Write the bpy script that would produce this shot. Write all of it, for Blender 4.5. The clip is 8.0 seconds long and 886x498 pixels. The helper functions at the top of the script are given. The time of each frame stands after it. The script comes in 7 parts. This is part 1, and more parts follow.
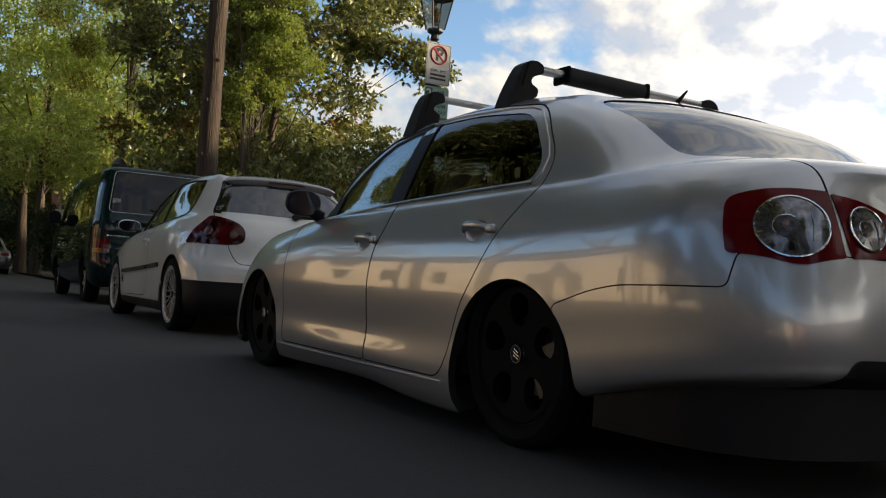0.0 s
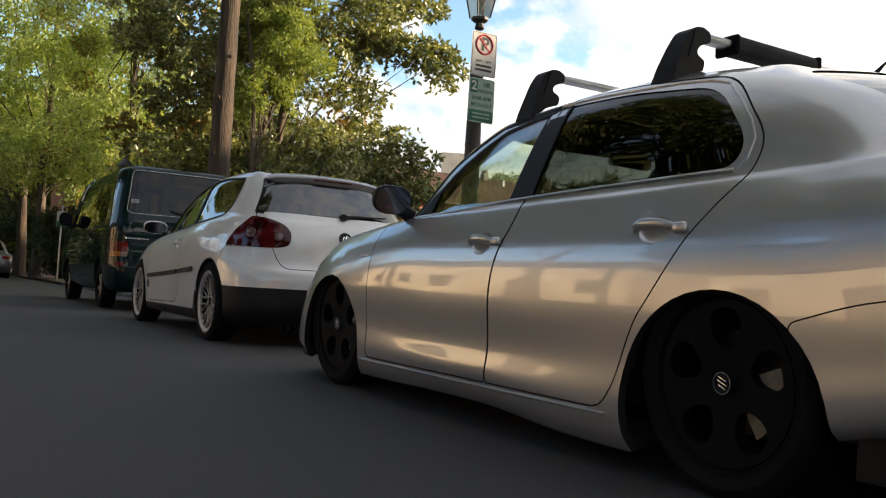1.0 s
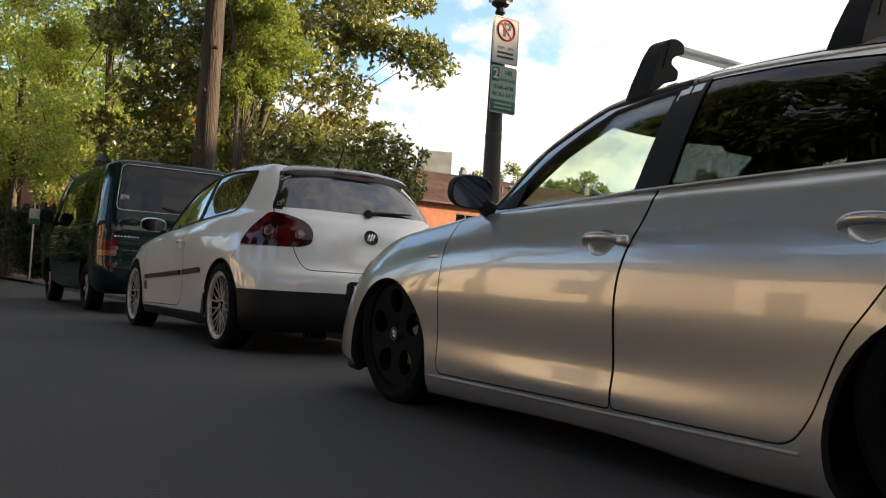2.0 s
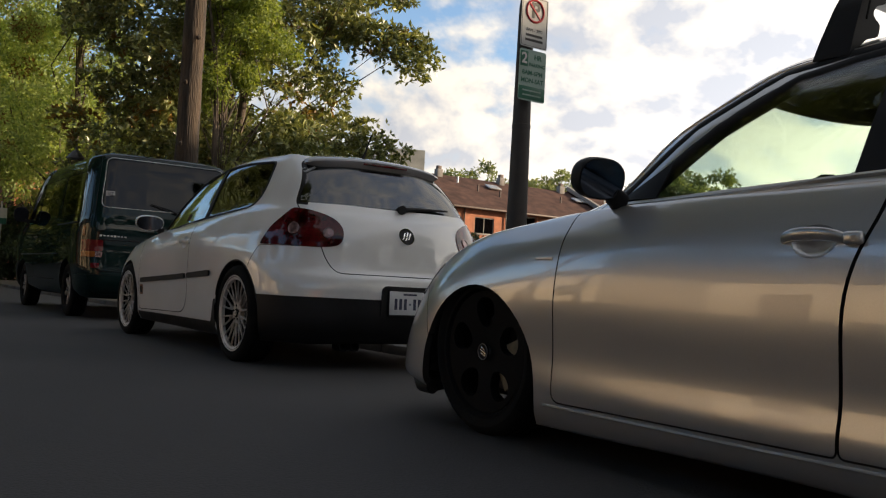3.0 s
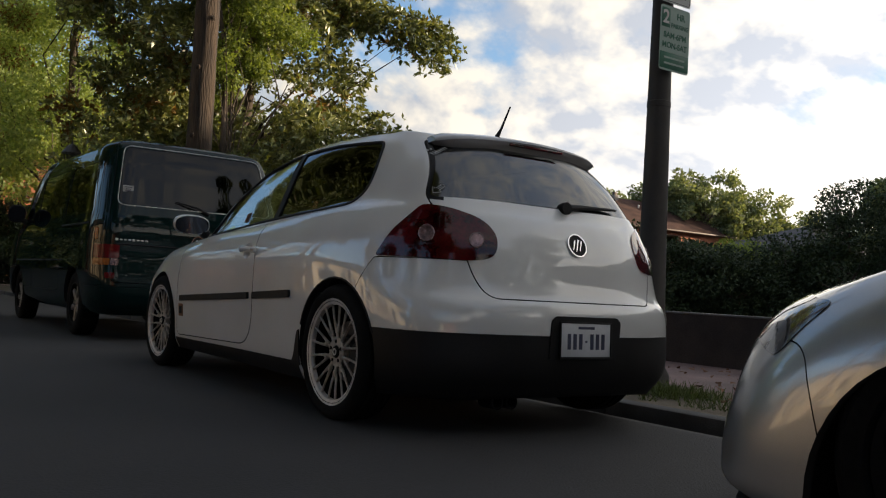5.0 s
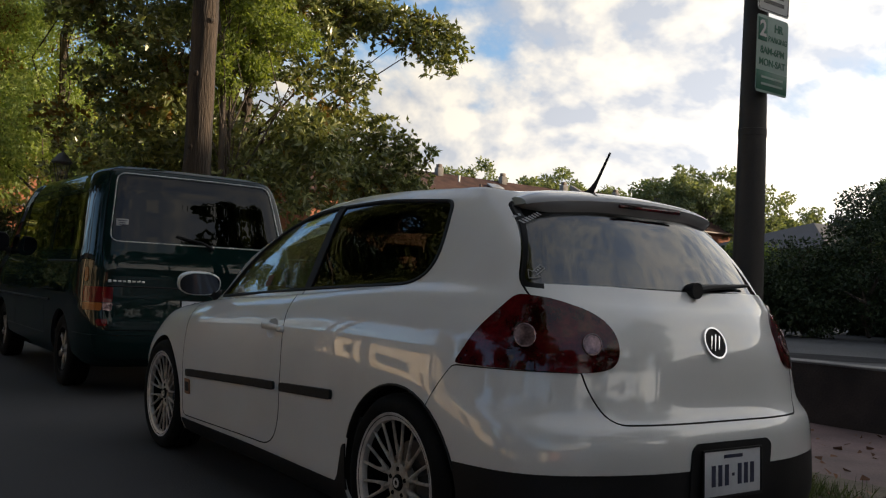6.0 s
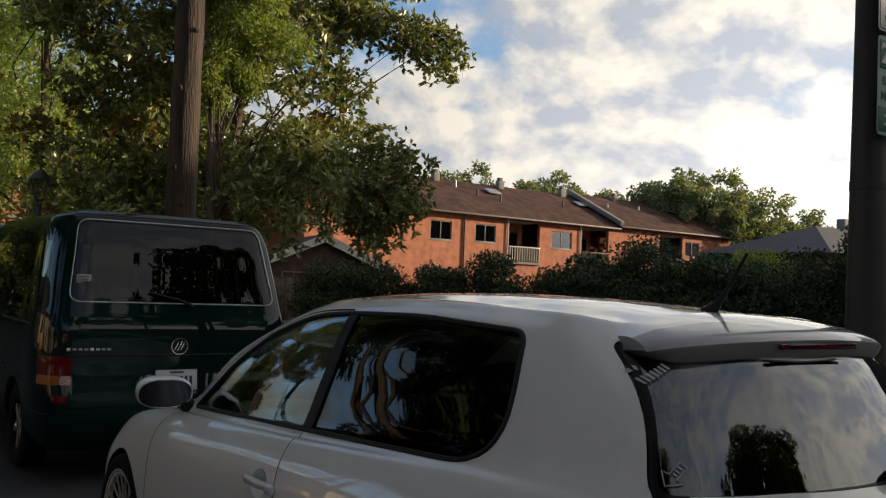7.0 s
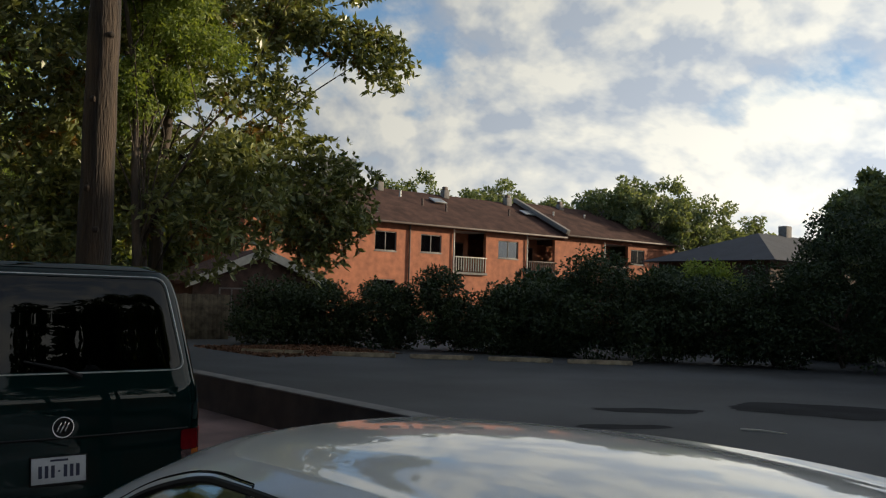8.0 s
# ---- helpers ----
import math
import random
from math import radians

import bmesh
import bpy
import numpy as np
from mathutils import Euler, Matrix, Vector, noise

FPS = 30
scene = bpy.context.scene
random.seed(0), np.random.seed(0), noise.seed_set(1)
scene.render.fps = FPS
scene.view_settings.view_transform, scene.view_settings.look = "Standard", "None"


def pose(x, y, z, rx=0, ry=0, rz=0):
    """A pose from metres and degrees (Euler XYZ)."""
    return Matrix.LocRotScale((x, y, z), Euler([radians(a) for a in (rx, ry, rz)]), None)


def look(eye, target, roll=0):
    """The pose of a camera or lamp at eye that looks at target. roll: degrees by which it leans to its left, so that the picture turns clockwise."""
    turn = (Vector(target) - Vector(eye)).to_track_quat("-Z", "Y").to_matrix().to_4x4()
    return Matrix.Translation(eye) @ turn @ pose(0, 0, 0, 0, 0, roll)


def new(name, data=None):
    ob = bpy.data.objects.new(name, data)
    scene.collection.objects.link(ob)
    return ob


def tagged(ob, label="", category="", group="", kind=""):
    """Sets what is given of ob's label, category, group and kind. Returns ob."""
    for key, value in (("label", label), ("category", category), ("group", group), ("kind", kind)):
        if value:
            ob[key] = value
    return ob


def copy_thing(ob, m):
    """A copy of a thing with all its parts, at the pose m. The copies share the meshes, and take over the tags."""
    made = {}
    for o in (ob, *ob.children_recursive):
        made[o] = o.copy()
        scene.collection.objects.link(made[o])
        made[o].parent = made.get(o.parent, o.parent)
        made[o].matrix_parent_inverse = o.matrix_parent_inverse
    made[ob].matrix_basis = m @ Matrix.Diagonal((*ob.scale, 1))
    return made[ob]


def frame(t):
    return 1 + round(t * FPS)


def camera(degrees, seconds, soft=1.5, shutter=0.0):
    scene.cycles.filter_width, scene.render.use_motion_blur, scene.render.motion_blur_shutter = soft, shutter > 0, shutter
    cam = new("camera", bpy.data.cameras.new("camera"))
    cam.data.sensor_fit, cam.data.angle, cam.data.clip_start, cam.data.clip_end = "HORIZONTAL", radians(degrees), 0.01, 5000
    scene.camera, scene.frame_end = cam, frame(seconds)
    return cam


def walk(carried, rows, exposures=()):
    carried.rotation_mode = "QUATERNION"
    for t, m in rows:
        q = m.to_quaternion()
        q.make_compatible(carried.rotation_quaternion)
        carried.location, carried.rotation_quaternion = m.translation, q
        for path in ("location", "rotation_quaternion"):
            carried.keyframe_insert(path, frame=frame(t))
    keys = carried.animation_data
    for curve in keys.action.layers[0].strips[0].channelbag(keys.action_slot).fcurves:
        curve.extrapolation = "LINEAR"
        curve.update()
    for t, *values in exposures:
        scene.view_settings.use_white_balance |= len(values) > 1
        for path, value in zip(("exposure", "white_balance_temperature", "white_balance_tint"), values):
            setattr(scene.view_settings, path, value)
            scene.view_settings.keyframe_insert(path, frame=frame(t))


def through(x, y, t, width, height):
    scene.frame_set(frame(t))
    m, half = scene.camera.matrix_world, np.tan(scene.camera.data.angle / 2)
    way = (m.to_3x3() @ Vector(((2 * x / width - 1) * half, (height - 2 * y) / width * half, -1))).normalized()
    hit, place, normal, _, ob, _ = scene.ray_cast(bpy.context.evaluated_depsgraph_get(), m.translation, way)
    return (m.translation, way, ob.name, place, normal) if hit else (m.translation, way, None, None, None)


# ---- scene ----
cam = camera(53.0, 8.0, soft=1.2)
PATH = [
    (0, (-1.702, -2.475, 0.520), (-0.697, -0.748, 0.607), 3.6),
    (0.5, (-1.792, -2.100, 0.520), (-0.784, -0.375, 0.606), 3.5),
    (1, (-1.855, -1.699, 0.521), (-0.842, 0.023, 0.612), 3.4),
    (1.5, (-1.912, -1.349, 0.524), (-0.879, 0.361, 0.616), 3.4),
    (3, (-2.000, -0.124, 0.537), (-0.875, 1.527, 0.629), 3.0),
    (3.5, (-1.973, 0.339, 0.547), (-0.842, 1.986, 0.643), 3.0),
    (4, (-1.921, 0.808, 0.551), (-0.784, 2.450, 0.645), 3.0),
    (5.5, (-1.723, 2.269, 0.773), (-0.571, 3.901, 0.866), 3.0),
    (6, (-1.562, 2.789, 1.023), (-0.405, 4.419, 1.108), 2.7),
    (6.5, (-1.336, 3.334, 1.279), (-0.177, 4.962, 1.364), 2.6),
    (7, (-1.083, 3.821, 1.469), (0.084, 5.442, 1.556), 2.3),
    (7.5, (-0.708, 4.314, 1.655), (0.491, 5.912, 1.747), 2.1),
    (8, (-0.443, 4.757, 1.794), (0.822, 6.302, 1.900), 1.6),
]
EXPOSURES = [(0, 0.74, 6450, 10), (0.5, 1.1, 6550, 10), (1.0, 1.42, 6700, 11), (1.5, 1.58, 6800, 11), (3.0, 0.79, 6650, 11), (4.0, 0.62, 6550, 10), (5.5, 0.63, 6450, 10), (6.5, 0.46, 6450, 10), (7.0, 0.34, 6450, 10), (7.5, 0.25, 6350, 9), (8.0, 0.02, 6080, 6)]
walk(cam, [(t, look(eye, target, roll)) for t, eye, target, roll in PATH], EXPOSURES)

# ---- light ----
SUN_AZ, SUN_EL = radians(117), radians(14)      # azimuth clockwise from +y
SUN_WAY = Vector((math.sin(SUN_AZ) * math.cos(SUN_EL), math.cos(SUN_AZ) * math.cos(SUN_EL), math.sin(SUN_EL)))
sun = new("sun", bpy.data.lights.new("sun", "SUN"))
sun.data.energy, sun.data.angle, sun.data.color = 5.0, radians(0.6), (1.0, 0.79, 0.55)
sun.rotation_euler = SUN_WAY.to_track_quat("Z", "Y").to_euler()


def node(tree, kind, **sets):
    n = tree.nodes.new(kind)
    for k, v in sets.items():
        if k in n.inputs:
            n.inputs[k].default_value = v
    return n


def link(tree, a, out, b, inp):
    tree.links.new(a.outputs[out], b.inputs[inp])


def math_node(tree, op, a, b=None, clamp=False):
    n = tree.nodes.new("ShaderNodeMath")
    n.operation, n.use_clamp = op, clamp
    for i, v in enumerate((a, b)):
        if v is None:
            continue
        if isinstance(v, (int, float)):
            n.inputs[i].default_value = v
        else:
            tree.links.new(v, n.inputs[i])
    return n.outputs[0]


def ramp(tree, src, stops):
    n = tree.nodes.new("ShaderNodeValToRGB")
    e = n.color_ramp.elements
    while len(e) < len(stops):
        e.new(0.5)
    for el, (p, c) in zip(e, stops):
        el.position = p
        el.color = (*c, 1) if isinstance(c, tuple) else (c, c, c, 1)
    tree.links.new(src, n.inputs[0])
    return n.outputs[0]


def mix_col(tree, fac, a, b, mode="MIX"):
    n = tree.nodes.new("ShaderNodeMix")
    n.data_type, n.blend_type = "RGBA", mode
    for i, v in ((0, fac), (6, a), (7, b)):
        if isinstance(v, (int, float)):
            n.inputs[i].default_value = v
        elif isinstance(v, tuple):
            n.inputs[i].default_value = (*v, 1)
        else:
            tree.links.new(v, n.inputs[i])
    return n.outputs[2]


def make_sky():
    world = bpy.data.worlds.new("evening_sky")
    scene.world = world
    world.use_nodes = True
    t = world.node_tree
    t.nodes.clear()
    sky = t.nodes.new("ShaderNodeTexSky")
    sky.sky_type, sky.sun_disc = "NISHITA", False
    sky.sun_elevation, sky.sun_rotation = SUN_EL, SUN_AZ
    sky.air_density, sky.dust_density, sky.ozone_density = 1.0, 1.0, 2.5
    co = t.nodes.new("ShaderNodeTexCoord")
    sep = t.nodes.new("ShaderNodeSeparateXYZ")
    link(t, co, "Generated", sep, 0)
    # cumulus: broad banks, broken into round billows of three sizes, flattened towards the horizon
    def heights(shift, detail):
        mp = t.nodes.new("ShaderNodeMapping")
        mp.inputs["Scale"].default_value = (1, 1, 1.45)
        mp.inputs["Location"].default_value = (0.35 + shift[0], 0.1 + shift[1], 0.2 + shift[2])
        link(t, co, "Generated", mp, 0)
        bank = node(t, "ShaderNodeTexNoise", Scale=3.4, Detail=detail, Roughness=0.60, Distortion=0.25)
        link(t, mp, 0, bank, "Vector")
        warp = node(t, "ShaderNodeTexNoise", Scale=9.0, Detail=4.0, Roughness=0.6)
        link(t, mp, 0, warp, "Vector")
        bent = t.nodes.new("ShaderNodeVectorMath")
        bent.operation = "MULTIPLY_ADD"
        link(t, warp, "Color", bent, 0)
        bent.inputs[1].default_value = (0.11, 0.11, 0.11)
        link(t, mp, 0, bent, 2)
        total = bank.outputs[0]
        for scale, weight in ((6.0, 0.30), (14.0, 0.15), (33.0, 0.075)):
            puff = t.nodes.new("ShaderNodeTexVoronoi")
            puff.feature = "SMOOTH_F1"
            puff.inputs["Scale"].default_value = scale
            puff.inputs["Smoothness"].default_value = 0.35
            link(t, bent, 0, puff, "Vector")
            total = math_node(t, "ADD", total, math_node(t, "MULTIPLY", math_node(t, "SUBTRACT", 0.42, puff.outputs["Distance"]), weight))
        return total

    # glow of haze round the sun
    dot = t.nodes.new("ShaderNodeVectorMath")
    dot.operation = "DOT_PRODUCT"
    link(t, co, "Generated", dot, 0)
    dot.inputs[1].default_value = SUN_WAY
    near = math_node(t, "POWER", math_node(t, "MAXIMUM", math_node(t, "ADD", math_node(t, "MULTIPLY", dot.outputs[1], 0.5), 0.5), 0.0), 2.5)
    here = heights((0, 0, 0), 9.0)
    # the same billows looked up a little towards the sun: the difference shades them
    sunward = heights((0.020, -0.010, 0.028), 6.0)
    # more cloud towards the horizon, a thin even veil overhead
    rise = math_node(t, "MAXIMUM", sep.outputs[2], 0.0)
    bank = math_node(t, "ADD", here, math_node(t, "MULTIPLY", math_node(t, "SUBTRACT", 0.30, rise), 0.55))
    bank = math_node(t, "ADD", bank, math_node(t, "MULTIPLY", math_node(t, "SUBTRACT", near, 0.20), 0.62))
    cover = ramp(t, bank, [(0.425, 0.0), (0.49, 0.6), (0.57, 1.0)])
    veil = ramp(t, rise, [(0.42, 0.0), (0.72, 0.85)])
    cover = mix_col(t, veil, cover, (0.68, 0.68, 0.68))
    shade = math_node(t, "ADD", math_node(t, "MULTIPLY", math_node(t, "SUBTRACT", here, sunward), 6.0), 0.50, True)
    cloud = mix_col(t, shade, (2.55, 2.68, 2.95), (4.9, 4.5, 3.85))
    gain = t.nodes.new("ShaderNodeVectorMath")
    gain.operation = "SCALE"
    t.links.new(cloud, gain.inputs[0])
    # brighter low in the sky and towards the sun, dim overhead and away from it
    low = math_node(t, "POWER", math_node(t, "SUBTRACT", 1.0, math_node(t, "MAXIMUM", sep.outputs[2], 0.0)), 3.0)
    lift = math_node(t, "MULTIPLY", near, math_node(t, "ADD", math_node(t, "MULTIPLY", low, 4.3), 0.75))
    high = math_node(t, "MULTIPLY", math_node(t, "SUBTRACT", 1.0, low), 0.55)
    t.links.new(math_node(t, "ADD", math_node(t, "ADD", lift, 0.38), high), gain.inputs["Scale"])
    cloud = gain.outputs[0]
    nish = t.nodes.new("ShaderNodeVectorMath")
    nish.operation = "SCALE"
    link(t, sky, 0, nish, 0)
    nish.inputs["Scale"].default_value = 1.5
    col = mix_col(t, cover, nish.outputs[0], cloud)
    # warm haze along the horizon
    haze = math_node(t, "MULTIPLY", math_node(t, "POWER", math_node(t, "SUBTRACT", 1.0, math_node(t, "ABSOLUTE", sep.outputs[2])), 14.0), math_node(t, "ADD", near, 0.25), True)
    col = mix_col(t, haze, col, (9.0, 7.8, 6.0))
    bg = node(t, "ShaderNodeBackground", Strength=0.1)
    t.links.new(col, bg.inputs[0])
    out = t.nodes.new("ShaderNodeOutputWorld")
    link(t, bg, 0, out, 0)


make_sky()

# ---- materials ----
def mat(name, color, rough=0.6, metal=0.0, var=0.12, scale=6.0, fine=60.0, bump=0.0, coat=0.0, spec=0.5, color2=None, each=0.0, stretch=(1, 1, 1), coat_rough=0.03):
    """A surface with colour that varies at two scales, a fine relief and optional variation from piece to piece."""
    m = bpy.data.materials.new(name)
    m.use_nodes = True
    t = m.node_tree
    b = t.nodes["Principled BSDF"]
    co = t.nodes.new("ShaderNodeTexCoord")
    mp = t.nodes.new("ShaderNodeMapping")
    mp.inputs["Scale"].default_value = stretch
    link(t, co, "Object", mp, 0)
    n1 = node(t, "ShaderNodeTexNoise", Scale=scale, Detail=4.0)
    n2 = node(t, "ShaderNodeTexNoise", Scale=fine, Detail=3.0)
    link(t, mp, 0, n1, "Vector"), link(t, mp, 0, n2, "Vector")
    dark = tuple(c * (1 - 2 * var) for c in color)
    lite = color2 or tuple(min(1, c * (1 + 1.6 * var)) for c in color)
    c1 = ramp(t, n1.outputs[0], [(0.3, dark), (0.7, lite)])
    c2 = ramp(t, n2.outputs[0], [(0.3, 1 - var), (0.7, 1.0)])
    col = mix_col(t, 1.0, c1, c2, "MULTIPLY")
    if each:
        info = t.nodes.new("ShaderNodeObjectInfo")
        r = ramp(t, info.outputs["Random"], [(0.0, 1 - each), (1.0, 1.0)])
        col = mix_col(t, 1.0, col, r, "MULTIPLY")
    t.links.new(col, b.inputs["Base Color"])
    r = ramp(t, n1.outputs[0], [(0.3, max(0.0, rough - 0.06)), (0.7, min(1.0, rough + 0.06))])
    t.links.new(r, b.inputs["Roughness"])
    b.inputs["Metallic"].default_value = metal
    b.inputs["Specular IOR Level"].default_value = spec
    b.inputs["Coat Weight"].default_value = coat
    b.inputs["Coat Roughness"].default_value = coat_rough
    if bump:
        bn = node(t, "ShaderNodeBump", Strength=1.0, Distance=bump)
        t.links.new(n2.outputs[0], bn.inputs["Height"])
        t.links.new(bn.outputs[0], b.inputs["Normal"])
    return m


def paint(name, color, metal=0.0, rough=0.35, dust=0.10, spec=0.5, coat=1.0, coat_ior=1.5, coat_rough=0.03):
    """Car paint: a clear coat over a flaked base, with road dust thickening in soft patches."""
    m = bpy.data.materials.new(name)
    m.use_nodes = True
    t = m.node_tree
    b = t.nodes["Principled BSDF"]
    co = t.nodes.new("ShaderNodeTexCoord")
    n1 = node(t, "ShaderNodeTexNoise", Scale=2.3, Detail=5.0)
    n2 = node(t, "ShaderNodeTexNoise", Scale=420.0, Detail=1.0)
    link(t, co, "Object", n1, "Vector"), link(t, co, "Object", n2, "Vector")
    base = mix_col(t, n2.outputs[0], tuple(c * 0.9 for c in color), tuple(min(1, c * 1.1) for c in color))
    amount = ramp(t, n1.outputs[0], [(0.35, 0.0), (0.75, dust)])
    base = mix_col(t, amount, base, (0.22, 0.19, 0.16))
    t.links.new(base, b.inputs["Base Color"])
    b.inputs["Metallic"].default_value = metal
    b.inputs["Roughness"].default_value = rough
    b.inputs["Coat Weight"].default_value = coat
    b.inputs["Specular IOR Level"].default_value = spec
    b.inputs["Coat Roughness"].default_value = coat_rough
    b.inputs["Coat IOR"].default_value = coat_ior
    return m


def glass(name, tint, ior=1.5, rough=0.0):
    """A thin pane: what is behind it through a tint, and the mirror image that Fresnel gives."""
    m = bpy.data.materials.new(name)
    m.use_nodes = True
    t = m.node_tree
    t.nodes.remove(t.nodes["Principled BSDF"])
    tr = node(t, "ShaderNodeBsdfTransparent", Color=(*tint, 1))
    gl = node(t, "ShaderNodeBsdfGlossy", Roughness=rough)
    lw = node(t, "ShaderNodeLayerWeight", Blend=0.5)
    f0 = ((ior - 1) / (ior + 1)) ** 2
    fac = math_node(t, "ADD", math_node(t, "MULTIPLY", math_node(t, "POWER", lw.outputs["Facing"], 5.0), 1 - f0), f0)
    # both faces of the pane reflect
    fac = math_node(t, "DIVIDE", math_node(t, "MULTIPLY", fac, 2.0), math_node(t, "ADD", fac, 1.0))
    mx = t.nodes.new("ShaderNodeMixShader")
    t.links.new(fac, mx.inputs[0])
    link(t, tr, 0, mx, 1), link(t, gl, 0, mx, 2)
    link(t, mx, 0, t.nodes["Material Output"], 0)
    return m


def leaf_mat(name, dark, light, gloss=0.4, through=0.3):
    """Leaves that differ one by one, let some light through and shine a little."""
    m = bpy.data.materials.new(name)
    m.use_nodes = True
    t = m.node_tree
    b = t.nodes["Principled BSDF"]
    geo = t.nodes.new("ShaderNodeNewGeometry")
    col = ramp(t, geo.outputs["Random Per Island"], [(0.0, dark), (0.55, tuple((a + c) / 2 for a, c in zip(dark, light))), (1.0, light)])
    t.links.new(col, b.inputs["Base Color"])
    b.inputs["Roughness"].default_value = 1 - gloss
    tl = t.nodes.new("ShaderNodeBsdfTranslucent")
    t.links.new(mix_col(t, 1.0, col, (1.3, 1.25, 0.5), "MULTIPLY"), tl.inputs[0])
    mx = node(t, "ShaderNodeMixShader")
    mx.inputs[0].default_value = through
    link(t, b, 0, mx, 1), link(t, tl, 0, mx, 2)
    link(t, mx, 0, t.nodes["Material Output"], 0)
    return m


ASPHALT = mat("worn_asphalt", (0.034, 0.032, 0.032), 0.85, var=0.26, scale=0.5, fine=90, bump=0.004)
LOT = mat("grey_lot_asphalt", (0.060, 0.061, 0.064), 0.80, var=0.34, scale=0.30, fine=70, bump=0.004)
SOIL = mat("dry_soil", (0.150, 0.122, 0.085), 0.95, var=0.3, scale=1.5, fine=40, bump=0.01)
KERBSTONE = mat("granite_kerb", (0.060, 0.057, 0.055), 0.8, var=0.2, scale=5, fine=120, bump=0.002, each=0.25)
PATH_PAVING = mat("worn_brick_paving", (0.215, 0.142, 0.132), 0.85, var=0.25, scale=1.2, fine=50, bump=0.003, each=0.3)
# wall brick darkened: the shade on the low wall's face is in its colour
LOW_WALL = mat("shaded_wall_brick", (0.055, 0.040, 0.035), 0.9, var=0.28, scale=3, fine=60, bump=0.003)
WALL_BRICK = mat("dark_wall_brick", (0.12, 0.07, 0.055), 0.9, var=0.25, scale=3, fine=60, bump=0.003, each=0.35)
COPING = mat("wall_coping", (0.17, 0.165, 0.16), 0.75, var=0.2, scale=3, fine=80, bump=0.002)
BRICK = mat("orange_brick", (0.42, 0.16, 0.085), 0.9, var=0.15, scale=2, fine=14, bump=0.004)
ROOFING = mat("brown_shingle", (0.085, 0.048, 0.038), 0.95, spec=0.15, var=0.2, scale=1.2, fine=10, bump=0.01)
SLATE = mat("grey_shingle", (0.06, 0.06, 0.068), 0.85, var=0.15, scale=1.0, fine=10, bump=0.01)
STOPBLOCK = mat("pale_wheel_stop_concrete", (0.34, 0.28, 0.19), 0.9, var=0.25, scale=6, fine=60, bump=0.003)
TRIM = mat("cream_trim", (0.62, 0.58, 0.50), 0.6, var=0.06)
DARKTRIM = mat("brown_trim", (0.09, 0.055, 0.04), 0.6, var=0.1)
TAN = mat("tan_render", (0.66, 0.56, 0.42), 0.85, var=0.12, scale=0.6, fine=20)
GREYROOF = mat("grey_concrete", (0.22, 0.20, 0.18), 0.85, var=0.12)
BARK = mat("grey_bark", (0.11, 0.085, 0.065), 0.95, var=0.35, scale=3, fine=25, bump=0.03, stretch=(1, 1, 0.25))
POLEWOOD = mat("weathered_pole_wood", (0.050, 0.038, 0.029), 0.9, var=0.42, scale=7, fine=40, bump=0.04, color2=(0.11, 0.076, 0.05), stretch=(1, 1, 0.12))
BLACKIRON = mat("black_painted_iron", (0.018, 0.018, 0.02), 0.45, var=0.2, scale=8, fine=90, bump=0.0008)
BROWNPOST = mat("bronze_painted_steel", (0.026, 0.021, 0.018), 0.55, var=0.2, scale=6, fine=80, bump=0.0006)
SILVER = paint("silver_metallic_paint", (0.44, 0.44, 0.435), metal=0.65, rough=0.30, dust=0.02, coat_ior=1.62, coat_rough=0.025)
MIRROR = mat("mirror_glass", (0.08, 0.085, 0.10), 0.04, metal=1.0, var=0.03)
WHITE = paint("white_paint", (0.63, 0.63, 0.612), rough=0.45, dust=0.14, coat_ior=1.68)
GREEN = paint("dark_green_paint", (0.0022, 0.0125, 0.0125), metal=0.0, rough=0.45, dust=0.01, spec=0.0, coat=0.65, coat_ior=1.45, coat_rough=0.02)
GREYCAR = paint("grey_metallic_paint", (0.10, 0.11, 0.12), metal=0.6, rough=0.35)
BLACKPAINT = paint("gloss_black_paint", (0.008, 0.008, 0.009), rough=0.4, dust=0.01, spec=0.1, coat=0.15)
BLACKPLASTIC = mat("black_bumper_plastic", (0.012, 0.012, 0.013), 0.55, spec=0.2, var=0.2, scale=4, fine=200, bump=0.0004)
RUBBER = mat("tyre_rubber", (0.011, 0.011, 0.011), 0.9, spec=0.1, var=0.25, scale=6, fine=80, bump=0.0008)
SATINBLACK = mat("satin_black_rim", (0.0075, 0.0078, 0.009), 0.55, spec=0.05, var=0.15, scale=5, fine=60)
ALLOY = mat("silver_alloy", (0.30, 0.285, 0.265), 0.38, metal=0.7, var=0.12, scale=9, fine=60)
DUSTY_ALLOY = mat("dusty_bronze_alloy", (0.36, 0.325, 0.285), 0.50, metal=0.2, var=0.22, scale=22, fine=90)
LIP_ALLOY = mat("scuffed_polished_alloy", (0.54, 0.52, 0.50), 0.50, metal=0.2, var=0.16, scale=16, fine=120)
DAMP = mat("damp_asphalt", (0.032, 0.032, 0.034), 0.95, var=0.25, scale=1.2, fine=70, bump=0.002, spec=0.1)
CHROME = mat("chrome", (0.75, 0.75, 0.76), 0.1, metal=1.0, var=0.04)
ALU = mat("brushed_aluminium", (0.55, 0.55, 0.54), 0.35, metal=0.9, var=0.08, scale=8, fine=90)
PADCLOTH = mat("black_pad_cloth", (0.022, 0.022, 0.023), 0.85, var=0.3, scale=12, fine=220, bump=0.0015)
INTERIOR = mat("dark_cabin_trim", (0.022, 0.022, 0.023), 0.8, var=0.2)
